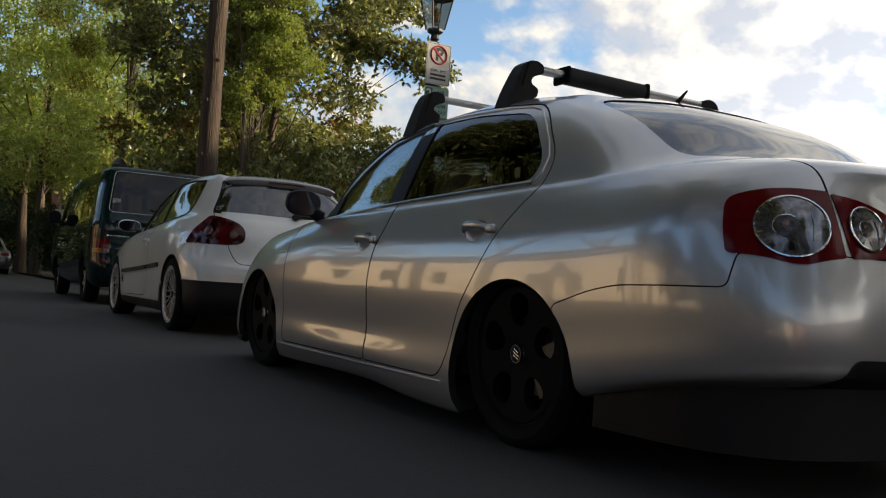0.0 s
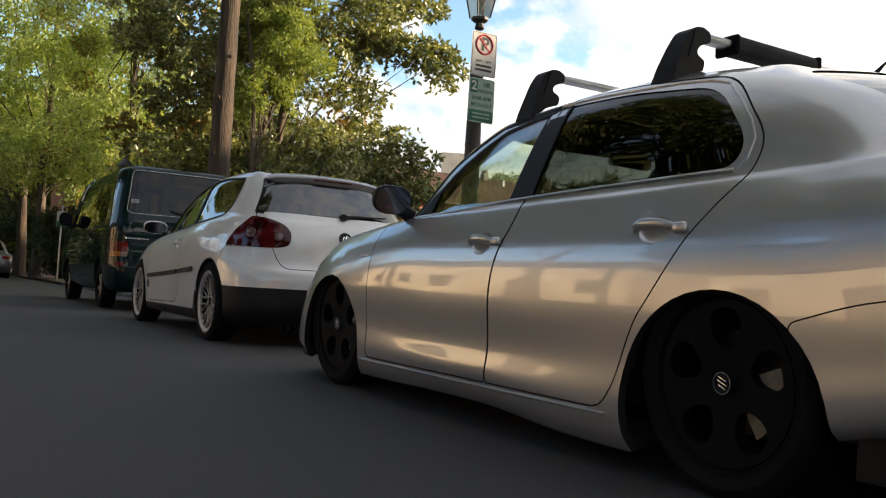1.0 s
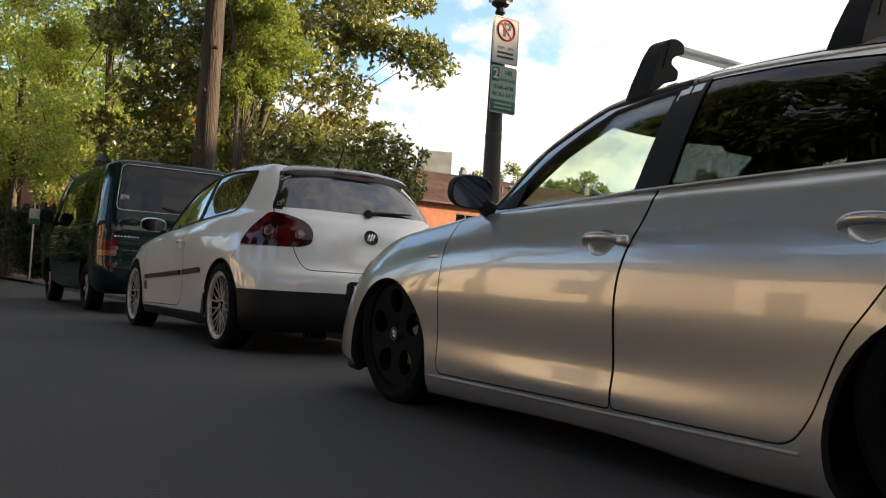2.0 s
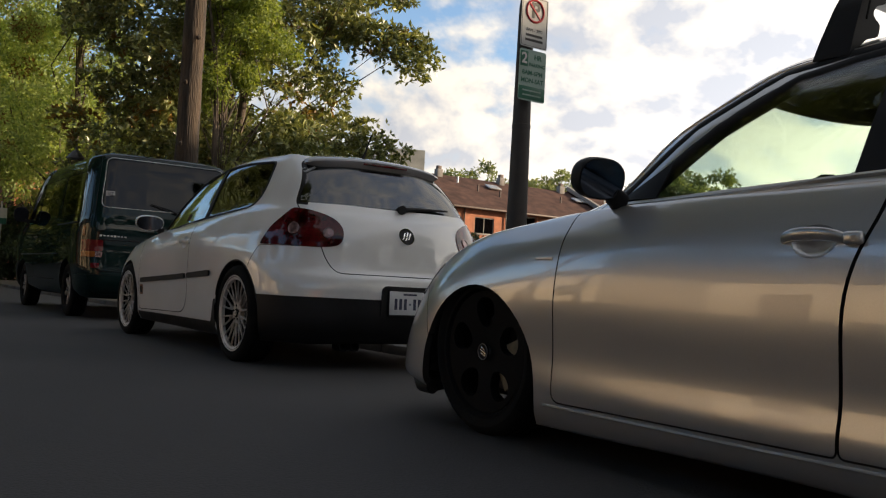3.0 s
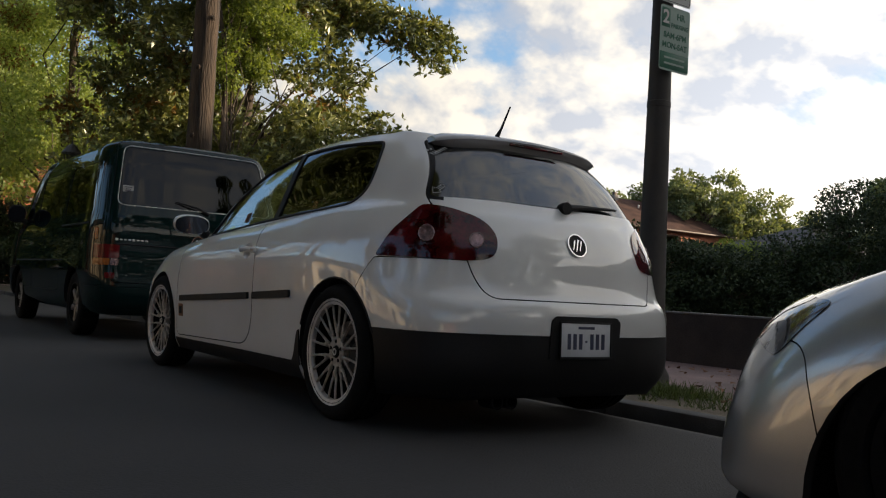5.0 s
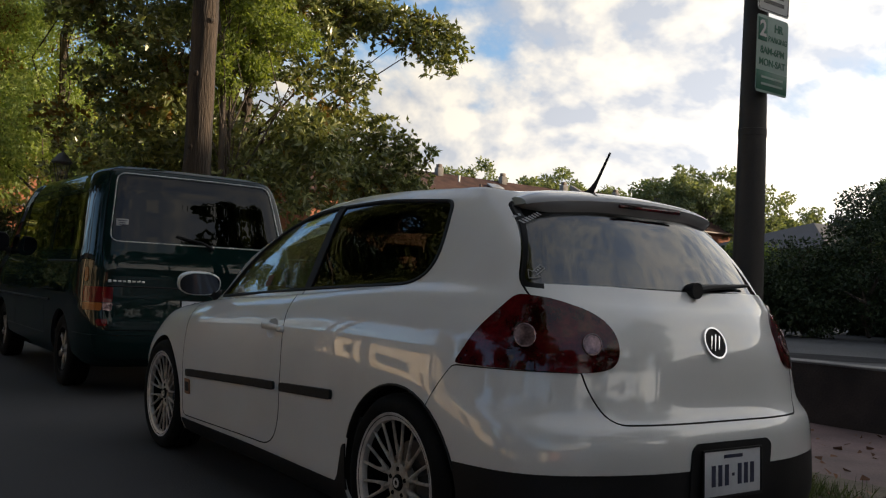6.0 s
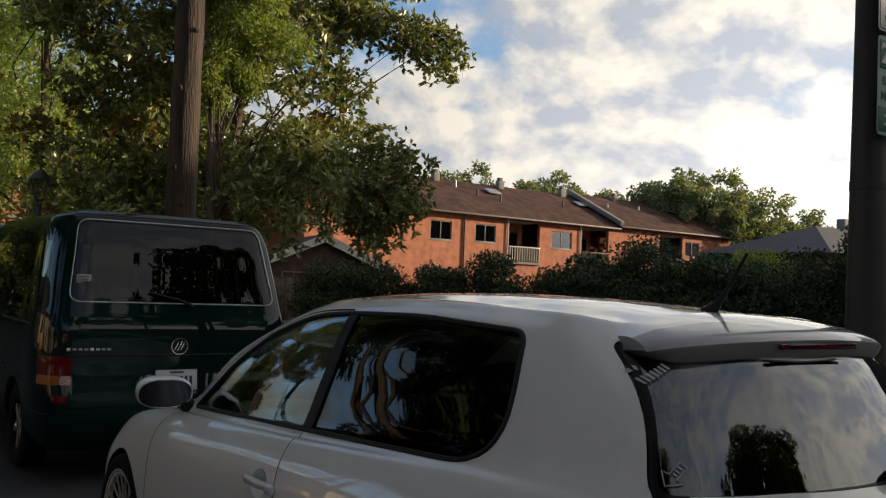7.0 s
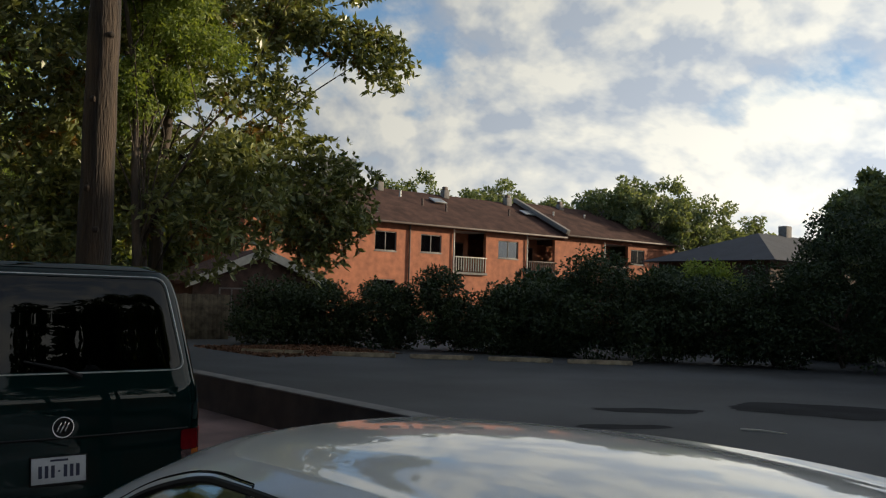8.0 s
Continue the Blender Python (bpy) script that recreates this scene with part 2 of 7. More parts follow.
SEATCLOTH = mat("grey_seat_cloth", (0.035, 0.035, 0.037), 0.95, var=0.25, scale=8, fine=150, bump=0.001)
GAP = mat("dark_gap", (0.008, 0.008, 0.008), 0.9, var=0.1)
CLEAR = glass("green_tinted_glass", (0.90, 0.955, 0.905), ior=1.42)
SMOKED = glass("smoked_glass", (0.24, 0.26, 0.26), ior=1.36)
PRIVACY = glass("dark_glass", (0.04, 0.043, 0.045), ior=1.32)
FILMED = glass("reflective_filmed_glass", (0.22, 0.25, 0.26), ior=1.74)
LENS_RED = mat("red_lens", (0.115, 0.003, 0.006), 0.10, var=0.10, scale=14, fine=90, coat=0.2, spec=0.15)
LENS_DARKRED = mat("smoked_red_lens", (0.050, 0.003, 0.007), 0.08, var=0.45, scale=9, fine=90, coat=0.7, spec=0.1, color2=(0.13, 0.004, 0.008))
# grey holds the shade on the white spoiler's rear and underside
SPOILER = paint("shaded_spoiler_grey", (0.17, 0.167, 0.167), rough=0.4, dust=0.05)
LENS_DARKGREY = mat("dark_reflector_bowl", (0.05, 0.048, 0.05), 0.25, metal=0.5, var=0.3, scale=30, fine=120, coat=0.6)
LENS_CLEAR = mat("clear_reflector_lens", (0.20, 0.195, 0.20), 0.10, metal=0.7, var=0.45, scale=30, fine=120, coat=1.0)
LENS_AMBER = mat("amber_lens", (0.30, 0.09, 0.015), 0.25, var=0.1, coat=0.2, spec=0.2)
SIGNPALE = mat("sign_pale_green_sheeting", (0.24, 0.35, 0.30), 0.5, var=0.06)
LENS_EYE = mat("smoked_reflector_eye", (0.24, 0.15, 0.15), 0.2, metal=0.6, var=0.3, scale=30, fine=120, coat=0.4)
WHITEPLATE = mat("white_plate_enamel", (0.50, 0.51, 0.53), 0.4, var=0.06)
NAVY = mat("navy_lettering", (0.02, 0.025, 0.06), 0.5, var=0.1)
STICKER = mat("white_sticker", (0.36, 0.37, 0.37), 0.6, var=0.08)
SIGNWHITE = mat("sign_white_sheeting", (0.48, 0.49, 0.47), 0.5, var=0.05)
SIGNGREEN = mat("sign_green_sheeting", (0.005, 0.105, 0.060), 0.5, var=0.08)
SIGNRED = mat("sign_red_sheeting", (0.42, 0.02, 0.03), 0.5, var=0.06)
SIGNBLACK = mat("sign_black_ink", (0.02, 0.02, 0.02), 0.5, var=0.05)
LAMPGLASS = glass("lantern_glass", (0.62, 0.58, 0.5), rough=0.05)
LEAF_MAG = leaf_mat("magnolia_leaf", (0.070, 0.100, 0.036), (0.33, 0.34, 0.13), gloss=0.70, through=0.28)
LEAF_LIGHT = leaf_mat("light_green_leaf", (0.11, 0.165, 0.04), (0.30, 0.36, 0.11), gloss=0.35, through=0.55)
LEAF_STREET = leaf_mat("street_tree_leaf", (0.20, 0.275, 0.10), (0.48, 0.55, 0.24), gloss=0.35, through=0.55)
LEAF_OAK = leaf_mat("oak_leaf", (0.10, 0.14, 0.034), (0.27, 0.29, 0.085), gloss=0.35, through=0.45)
LEAF_HEDGE = leaf_mat("hedge_leaf", (0.018, 0.036, 0.016), (0.058, 0.085, 0.032), gloss=0.4, through=0.2)
# oak leaf darkened: shade on the trees across and behind is in the colour
LEAF_SHADE = leaf_mat("shaded_leaf", (0.045, 0.068, 0.02), (0.12, 0.14, 0.048), gloss=0.35, through=0.4)
# haze of distance put into the colour: oak green with more blue
LEAF_HAZED = leaf_mat("hazed_far_leaf", (0.10, 0.135, 0.075), (0.25, 0.28, 0.16), gloss=0.3, through=0.5)
LEAF_RUST = leaf_mat("rusty_leaf", (0.14, 0.075, 0.02), (0.30, 0.19, 0.05), gloss=0.4, through=0.3)
LITTER = mat("dry_leaf_litter", (0.20, 0.10, 0.055), 0.9, var=0.3)
GRASS = leaf_mat("verge_grass", (0.035, 0.06, 0.014), (0.10, 0.13, 0.04), gloss=0.3, through=0.3)
PRIVACYPANE = mat("dark_house_glass", (0.02, 0.022, 0.025), 0.08, var=0.1, coat=0.5)
PANE = glass("house_window_glass", (0.30, 0.32, 0.34), ior=1.8)
SASH = mat("grey_window_sash", (0.20, 0.18, 0.16), 0.6, var=0.1)
CURTAIN = mat("pale_curtain", (0.20, 0.205, 0.20), 0.9, var=0.1)
FENCEWOOD = mat("grey_fence_wood", (0.20, 0.16, 0.11), 0.9, var=0.3, scale=4, fine=40, bump=0.003, each=0.25)


# ---- mesh helpers ----
def part(name, bm, material, parent=None, label="", smooth=True):
    me = bpy.data.meshes.new(name)
    if isinstance(bm, bpy.types.Mesh):
        me = bm
    else:
        bm.to_mesh(me)
        bm.free()
    mats = material if isinstance(material, (list, tuple)) else [material]
    kept = [p.material_index for p in me.polygons]
    me.materials.clear()
    for m in mats:
        me.materials.append(m)
    if len(mats) > 1:
        me.polygons.foreach_set("material_index", [min(k, len(mats) - 1) for k in kept])
    if smooth and not me.has_custom_normals:
        me.shade_smooth()
        me.set_sharp_from_angle(angle=radians(38))
    ob = new(name, me)
    if parent:
        ob.parent = parent
    if label:
        ob["label"] = label
    return ob


def thing(name, label, category, at=None, group="", kind=""):
    ob = new(name)
    ob.empty_display_size = 0.2
    if at is not None:
        ob.matrix_world = at
    return tagged(ob, label, category, group, kind)


def box_bm(sx, sy, sz, at=(0, 0, 0), bevel=0.0, seg=2, bm=None, rot=None):
    """A box centred on at, with rounded edges; adds to bm when one is given."""
    out = bm or bmesh.new()
    tmp = bmesh.new()
    bmesh.ops.create_cube(tmp, size=1.0)
    bmesh.ops.scale(tmp, vec=(sx, sy, sz), verts=tmp.verts)
    if bevel:
        bmesh.ops.bevel(tmp, geom=list(tmp.edges), offset=min(bevel, 0.45 * min(sx, sy, sz)), segments=seg, profile=0.5, affect="EDGES")
    m = Matrix.Translation(at) @ (rot or Matrix())
    add_bm(out, tmp, m)
    tmp.free()
    return out


def add_bm(out, src, m=None, mat_index=None):
    made = {}
    for v in src.verts:
        made[v] = out.verts.new(m @ v.co if m is not None else v.co)
    for f in src.faces:
        nf = out.faces.new([made[v] for v in f.verts])
        nf.material_index = f.material_index if mat_index is None else mat_index
        nf.smooth = f.smooth


def tube_bm(points, radius, sides=8, bm=None, closed=False, caps=True):
    """A round bar along points; radius may be a list."""
    bm = bm or bmesh.new()
    P = [Vector(p) for p in points]
    n = len(P)
    R = radius if isinstance(radius, (list, tuple)) else [radius] * n
    rows, ref = [], None
    for i, p in enumerate(P):
        a = P[(i - 1) % n] if closed or i else P[0]
        b = P[(i + 1) % n] if closed or i < n - 1 else P[-1]
        d = (b - a).normalized()
        if ref is None:
            ref = Vector((0, 0, 1)) if abs(d.z) < 0.9 else Vector((1, 0, 0))
        s = d.cross(ref).normalized()
        u = s.cross(d).normalized()
        ref = u
        rows.append([bm.verts.new(p + R[i] * (math.cos(k * 2 * math.pi / sides) * s + math.sin(k * 2 * math.pi / sides) * u)) for k in range(sides)])
    for i in range(n if closed else n - 1):
        a, b = rows[i], rows[(i + 1) % n]
        for k in range(sides):
            bm.faces.new((a[k], a[(k + 1) % sides], b[(k + 1) % sides], b[k]))
    if caps and not closed:
        bm.faces.new(rows[0][::-1]), bm.faces.new(rows[-1])
    return bm


def lathe_bm(profile, sides=32, axis="z", bm=None, at=(0, 0, 0), closed=False):
    """Turns (radius, height) points round an axis through at."""
    bm = bm or bmesh.new()
    rows = []
    for r, h in profile:
        row = []
        for k in range(sides):
            a = 2 * math.pi * k / sides
            c, s = r * math.cos(a), r * math.sin(a)
            co = (c, s, h) if axis == "z" else (h, c, s) if axis == "x" else (s, h, c)
            row.append(bm.verts.new(Vector(co) + Vector(at)))
        rows.append(row)
    for i in range(len(rows) - 1 + closed):
        a, b = rows[i], rows[(i + 1) % len(rows)]
        for k in range(sides):
            bm.faces.new((a[k], a[(k + 1) % sides], b[(k + 1) % sides], b[k]))
    if not closed:
        if profile[0][0] > 1e-4:
            bm.faces.new(rows[0][::-1])
        if profile[-1][0] > 1e-4:
            bm.faces.new(rows[-1])
    bmesh.ops.remove_doubles(bm, verts=bm.verts, dist=1e-5)
    return bm


def prism_bm(poly, axis, lo, hi):
    """A prism over a flat outline: (y, z) for axis x, (x, z) for y, (x, y) for z."""
    bm = bmesh.new()
    def at(p, h):
        return (h, p[0], p[1]) if axis == "x" else (p[0], h, p[1]) if axis == "y" else (p[0], p[1], h)
    a = [bm.verts.new(at(p, lo)) for p in poly]
    b = [bm.verts.new(at(p, hi)) for p in poly]
    n = len(poly)
    for i in range(n):
        bm.faces.new((a[i], a[(i + 1) % n], b[(i + 1) % n], b[i]))
    bm.faces.new(a[::-1]), bm.faces.new(b)
    bmesh.ops.recalc_face_normals(bm, faces=bm.faces)
    return bm


def rounded(poly, r, seg=5):
    """The outline with its corners rounded; r may be a list, one a corner."""
    out, n = [], len(poly)
    for i, p in enumerate(poly):
        p, a, b = Vector(p), Vector(poly[i - 1]), Vector(poly[(i + 1) % n])
        ri = r[i] if isinstance(r, (list, tuple)) else r
        da, db = min(ri, 0.48 * (a - p).length), min(ri, 0.48 * (b - p).length)
        s, e = p + (a - p).normalized() * da, p + (b - p).normalized() * db
        for k in range(seg + 1):
            t = k / seg
            out.append(tuple((1 - t) ** 2 * s + 2 * t * (1 - t) * p + t * t * e))
    return out


def swollen(poly, d):
    """The outline moved outwards by d."""
    n = len(poly)
    area = sum(poly[i - 1][0] * poly[i][1] - poly[i][0] * poly[i - 1][1] for i in range(n))
    sgn = 1 if area > 0 else -1
    out = []
    for i in range(n):
        a, b = Vector(poly[i - 1]), Vector(poly[(i + 1) % n])
        t = (b - a).normalized()
        out.append((poly[i][0] + sgn * d * t.y, poly[i][1] - sgn * d * t.x))
    return out


def carve(me, bm, op, slot=1):
    """me cut by the closed mesh bm: a new mesh. New faces take the material of that slot."""
    cut = bpy.data.meshes.new("cutter")
    for f in bm.faces:
        f.material_index = slot
    bm.to_mesh(cut)
    bm.free()
    for m in (GAP, GAP, GAP, GAP):
        cut.materials.append(m)
    a, b = new("carved", me), new("cutter", cut)
    mod = a.modifiers.new("cut", "BOOLEAN")
    mod.operation, mod.solver, mod.object = op, "MANIFOLD", b
    bpy.context.view_layer.update()
    out = bpy.data.meshes.new_from_object(a.evaluated_get(bpy.context.evaluated_depsgraph_get()))
    bpy.data.objects.remove(a), bpy.data.objects.remove(b)
    bpy.data.meshes.remove(cut)
    return out


def side_of(me, sign):
    """The faces of me on one side of the car's middle, as a bmesh."""
    bm = bmesh.new()
    bm.from_mesh(me)
    bmesh.ops.delete(bm, geom=[f for f in bm.faces if f.calc_center_median().x * sign < 0], context="FACES")
    return bm

# ---- ground and street ----
def strip_bm(profile, y0, y1, ny=1):
    """A cross-section (x, z) drawn along the street from y0 to y1."""
    bm = bmesh.new()
    rows = [[bm.verts.new((x, y0 + (y1 - y0) * k / ny, z)) for x, z in profile] for k in range(ny + 1)]
    for a, b in zip(rows, rows[1:]):
        for i in range(len(profile) - 1):
            bm.faces.new((a[i], a[i + 1], b[i + 1], b[i]))
    return bm


def sheet(name, x0, x1, y0, y1, z, material, label):
    bm = bmesh.new()
    bm.faces.new([bm.verts.new(p) for p in ((x0, y0, z), (x1, y0, z), (x1, y1, z), (x0, y1, z))])
    return tagged(part(name, bm, material), label, name, kind="structure")


sheet("ground", -1500, 1500, -1500, 1500, -0.14, SOIL, "flat brown ground reaching to the horizon")
ROAD_PROFILE = [(-9.0, -0.02), (-4, 0.0), (1.72, 0.0), (1.95, -0.03), (2.12, -0.07)]
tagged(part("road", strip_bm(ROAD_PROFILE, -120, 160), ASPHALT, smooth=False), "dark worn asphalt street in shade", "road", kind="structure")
tagged(part("verge", strip_bm([(2.26, 0.01), (2.7, 0.035), (3.3, 0.04)], -60, 60, 40), SOIL, smooth=False), "bare brown soil verge with thin grass", "verge", kind="structure")
tagged(part("pavement", strip_bm([(3.3, 0.042), (5.2, 0.05)], -60, 60, 1), PATH_PAVING, smooth=False), "worn reddish brick pavement", "pavement", kind="structure")
tagged(part("far_pavement", strip_bm([(-9.0, -0.1), (-8.98, 0.1), (-12.5, 0.12)][::1], -120, 160), KERBSTONE, smooth=False), "grey pavement on the opposite side", "pavement", kind="structure")
sheet("parking_lot", 5.5, 70, -30, 70, 0.02, LOT, "grey patched asphalt parking lot")

# low brick wall between pavement and lot
WALL_X, WALL_TOP = 5.2, 0.55
wall = tagged(part("wall_low", box_bm(0.24, 60, WALL_TOP - 0.018, (WALL_X + 0.12, 12, (WALL_TOP - 0.018) / 2)), LOW_WALL), "low brick wall beside the pavement, darkened for its shade", "wall", kind="structure")
part("coping", box_bm(0.256, 60, 0.018, (WALL_X + 0.12, 12, WALL_TOP - 0.009), 0.005), COPING, wall, "thin pale coping edge")

# unseen block added behind on the sunny side to keep the street in shade
def block(name, corners, z, material, label):
    return tagged(part(name, prism_bm(corners, "z", -0.1, z), material, smooth=False), label, "building", kind="structure")


block("backdrop_block", [(45, -60), (45, 20), (62, 20), (62, -60)], 14.8, WALL_BRICK, "plain unseen block added behind to shade the street")
block("backdrop_end", [(-40, -50), (44, -50), (44, -56), (-40, -56)], 7.0, BRICK, "plain brick building that closes the street behind the camera")
block("backdrop_row", [(-21, -60), (-21, 90), (-24, 90), (-24, -60)], 3.0, TAN, "plain tan wall behind the houses on the opposite side of the street")


def opposite_house(y0, y1, eave, setback, material):
    """A house across the street that stands in the sun: it shows in the paint of the cars."""
    h = thing("house", "sunlit pale house across the street under trees", "house", pose(-13.0 - setback, y0, 0), group="houses across the street")
    n = y1 - y0
    part("wall", prism_bm([(0, 0), (n, 0), (n, eave), (0, eave)], "x", -6.5, 0), material, h, smooth=False)
    part("roof", prism_bm([(.45, eave - .10), (-3.3, eave + 1.9), (-7.0, eave - .10)], "y", -.3, n + .3), SLATE, h, smooth=False)
    k = max(2, int(n / 2.8))
    for j in range(k):
        y = n * (j + .5) / k
        if j == k // 2:
            part("door", box_bm(.08, 1.0, 2.1, (.02, y, 1.05), .01), DARKTRIM, h)
        else:
            w = part("window", box_bm(.06, 1.15, 1.5, (.02, y, 1.75), .01), TRIM, h)
            part("pane", box_bm(.04, .98, 1.32, (.045, y, 1.75)), PRIVACYPANE, w)


for y0, y1, eave, setback, m in ((-34, -22, 3.8, 0.5, BRICK), (-19.5, -9.5, 3.4, .8, TAN), (-6.5, 4.0, 3.8, .3, TAN), (6.5, 12.2, 3.3, .9, TAN), (14.5, 24.6, 3.9, 0, TAN), (25.7, 38.0, 3.9, 0, TAN), (41, 54, 3.6, .6, BRICK), (57, 70, 3.8, 0, TAN)):
    opposite_house(y0, y1, eave, setback, m)

# ---- car bodies ----
def hermite(knots, pts, at):
    """A smooth curve through pts at rising knots, looked up at the values at."""
    k, P = np.asarray(knots, float), np.asarray(pts, float)
    d = np.diff(P, axis=0) / np.diff(k)[:, None]
    m = np.empty_like(P)
    h = np.diff(k)
    m[1:-1] = (d[:-1] * h[1:, None] + d[1:] * h[:-1, None]) / (h[1:] + h[:-1])[:, None]
    m[0], m[-1] = d[0], d[-1]
    i = np.clip(np.searchsorted(k, at, side="right") - 1, 0, len(k) - 2)
    w = h[i]
    t = ((at - k[i]) / w)[:, None]
    w = w[:, None]
    return ((2 * t**3 - 3 * t**2 + 1) * P[i] + (t**3 - 2 * t**2 + t) * w * m[i] + (-2 * t**3 + 3 * t**2) * P[i + 1] + (t**3 - t**2) * w * m[i + 1])


def dense(P, sub):
    """Each stretch between the points split into sub, on a smooth curve."""
    P = np.asarray(P, float)
    k = np.concatenate([[0], np.cumsum(np.maximum(np.linalg.norm(np.diff(P, axis=0), axis=1), 1e-4) ** 0.6)])
    at = np.concatenate([k[i] + (k[i + 1] - k[i]) * np.arange(sub) / sub for i in range(len(k) - 1)] + [[k[-1]]])
    return hermite(k, P, at)


NSIDE, USUB, VSUB = 9, 7, 5


def ring(front, side, rear):
    """A line round half the body: nose from its middle outwards, flank from front to back as (y, x, z), tail back to the middle."""
    s = sorted(side)
    ys = np.array([p[0] for p in s])
    at = np.linspace(ys[-1], ys[0], NSIDE)
    xz = hermite(ys, [(p[1], p[2]) for p in s], at)
    flank = [(x, y, z) for y, (x, z) in zip(at, xz)]
    pts = list(front) + flank + list(rear)[::-1] if rear[0][0] < rear[-1][0] else list(front) + flank + list(rear)
    P = np.array(pts, float)
    # the mirrored neighbours on both ends keep the curve level across the middle
    a, b = P[1] * (-1, 1, 1), P[-2] * (-1, 1, 1)
    D = dense(np.vstack([a, P, b]), USUB)
    return D[USUB:-USUB]


def patch(h, nf, crown):
    """Fills half a closed line: rows from the middle (0) out to the flank (nf)."""
    ns = len(h) - 1 - 2 * nf
    G = np.zeros((nf + 1, ns + 1, 3))
    t = np.linspace(0, 1, ns + 1)[:, None]
    side = h[nf:nf + ns + 1]
    mid = side + (1 - t) * (h[0] - side[0]) + t * (h[-1] - side[-1])
    mid[:, 0] = 0
    mid[:, 2] += crown * 4 * (t * (1 - t))[:, 0]
    for a in range(nf + 1):
        u = a / nf
        for c in range(3):
            w = u * u if c == 2 else u
            L, R = mid[:, c], side[:, c]
            B, T = h[a, c], h[len(h) - 1 - a, c]
            v = t[:, 0]
            G[a, :, c] = (1 - w) * L + w * R + (1 - v) * B + v * T - ((1 - v) * ((1 - w) * L[0] + w * R[0]) + v * ((1 - w) * L[-1] + w * R[-1]))
    return G


class Shell:
    """The closed skin of a car, from rings laid from the sill up to the roof."""

    def __init__(self, rings, crown=0.02):
        R = np.array(rings)                                        # rings, points, xyz
        n = R.shape[1]
        k = np.concatenate([[0], np.cumsum(np.maximum(np.linalg.norm(np.diff(R, axis=0), axis=2).mean(axis=1), 1e-4) ** 0.6)])
        at = np.concatenate([k[i] + (k[i + 1] - k[i]) * np.arange(VSUB) / VSUB for i in range(len(k) - 1)] + [[k[-1]]])
        G = hermite(k, R.reshape(len(R), -1), at).reshape(len(at), n, 3)
        verts, index, faces = [], {}, []

        def vid(p):
            key = (round(p[0], 5), round(p[1], 5), round(p[2], 5))
            if key not in index:
                index[key] = len(verts)
                verts.append(key)
            return index[key]

        def quads(H, flip):
            for s in (1, -1):
                ids = [[vid((s * p[0], p[1], p[2])) for p in row] for row in H]
                for i in range(len(ids) - 1):
                    for j in range(len(ids[0]) - 1):
                        q = [ids[i][j], ids[i][j + 1], ids[i + 1][j + 1], ids[i + 1][j]]
                        q = [v for m, v in enumerate(q) if v not in q[:m]]
                        if len(q) > 2:
                            faces.append(q if (s > 0) == flip else q[::-1])

        G[:, 0, 0] = G[:, -1, 0] = 0
        quads(G, False)
        nf = 3 * USUB
        quads(patch(G[-1], nf, crown), False)
        quads(patch(G[0], nf, 0.0), True)
        me = bpy.data.meshes.new("skin")
        me.from_pydata(verts, [], faces)
        bm = bmesh.new()
        bm.from_mesh(me)
        bmesh.ops.recalc_face_normals(bm, faces=bm.faces)
        bm.to_mesh(me)
        bm.free()
        self.skin = me
        self.co = np.array([v.co for v in me.vertices])
        self.no = np.array([v.normal for v in me.vertices])
        self.faces = [tuple(p.vertices) for p in me.polygons]
        from mathutils import bvhtree
        self.tree = bvhtree.BVHTree.FromPolygons([Vector(c) for c in self.co], self.faces)

    def layer(self, out, inn):
        """A closed sheet between two depths below the skin (metres), faces outside 0 and inside 2."""
        n = len(self.co)
        co = np.vstack([self.co - out * self.no, self.co - inn * self.no])
        faces = self.faces + [tuple(v + n for v in f[::-1]) for f in self.faces]
        me = bpy.data.meshes.new("layer")
        me.from_pydata(co.tolist(), [], faces)
        me.polygons.foreach_set("material_index", [0] * len(self.faces) + [2] * len(self.faces))
        for m in (GAP, GAP, GAP, GAP):
            me.materials.append(m)
        return me

    def normal(self, p):
        loc, no, f, d = self.tree.find_nearest(p)
        w = [1 / ((loc - Vector(self.co[v])).length + 1e-5) for v in self.faces[f]]
        n = sum((Vector(self.no[v]) * x for v, x in zip(self.faces[f], w)), Vector())
        return n.normalized()

    def smooth(self, me):
        """Gives the skin's own smooth normals to the painted faces of a cut mesh."""
        cache, loops = {}, [None] * len(me.loops)
        bowl = {}
        for p in me.polygons:
            if p.material_index == 3:
                for v in p.vertices:
                    bowl[v] = bowl.get(v, Vector()) + p.normal * p.area
        me.shade_smooth()
        for p in me.polygons:
            for li in p.loop_indices:
                if p.material_index == 0:
                    v = me.loops[li].vertex_index
                    if v not in cache:
                        cache[v] = self.normal(me.vertices[v].co)
                    loops[li] = cache[v] if cache[v].dot(p.normal) > 0.3 else p.normal
                elif p.material_index == 3:
                    loops[li] = bowl[me.loops[li].vertex_index].normalized()
                else:
                    loops[li] = p.normal
        me.normals_split_custom_set(loops)
        return me

    def on(self, p, way, lift=0.0):
        """Where a ray from p along way meets the skin, lifted off it, and the normal there."""
        loc, no, f, d = self.tree.ray_cast(Vector(p), Vector(way).normalized())
        if loc is None:
            loc, no, f, d = self.tree.find_nearest(Vector(p))
        n = self.normal(loc)
        return loc + n * lift, n

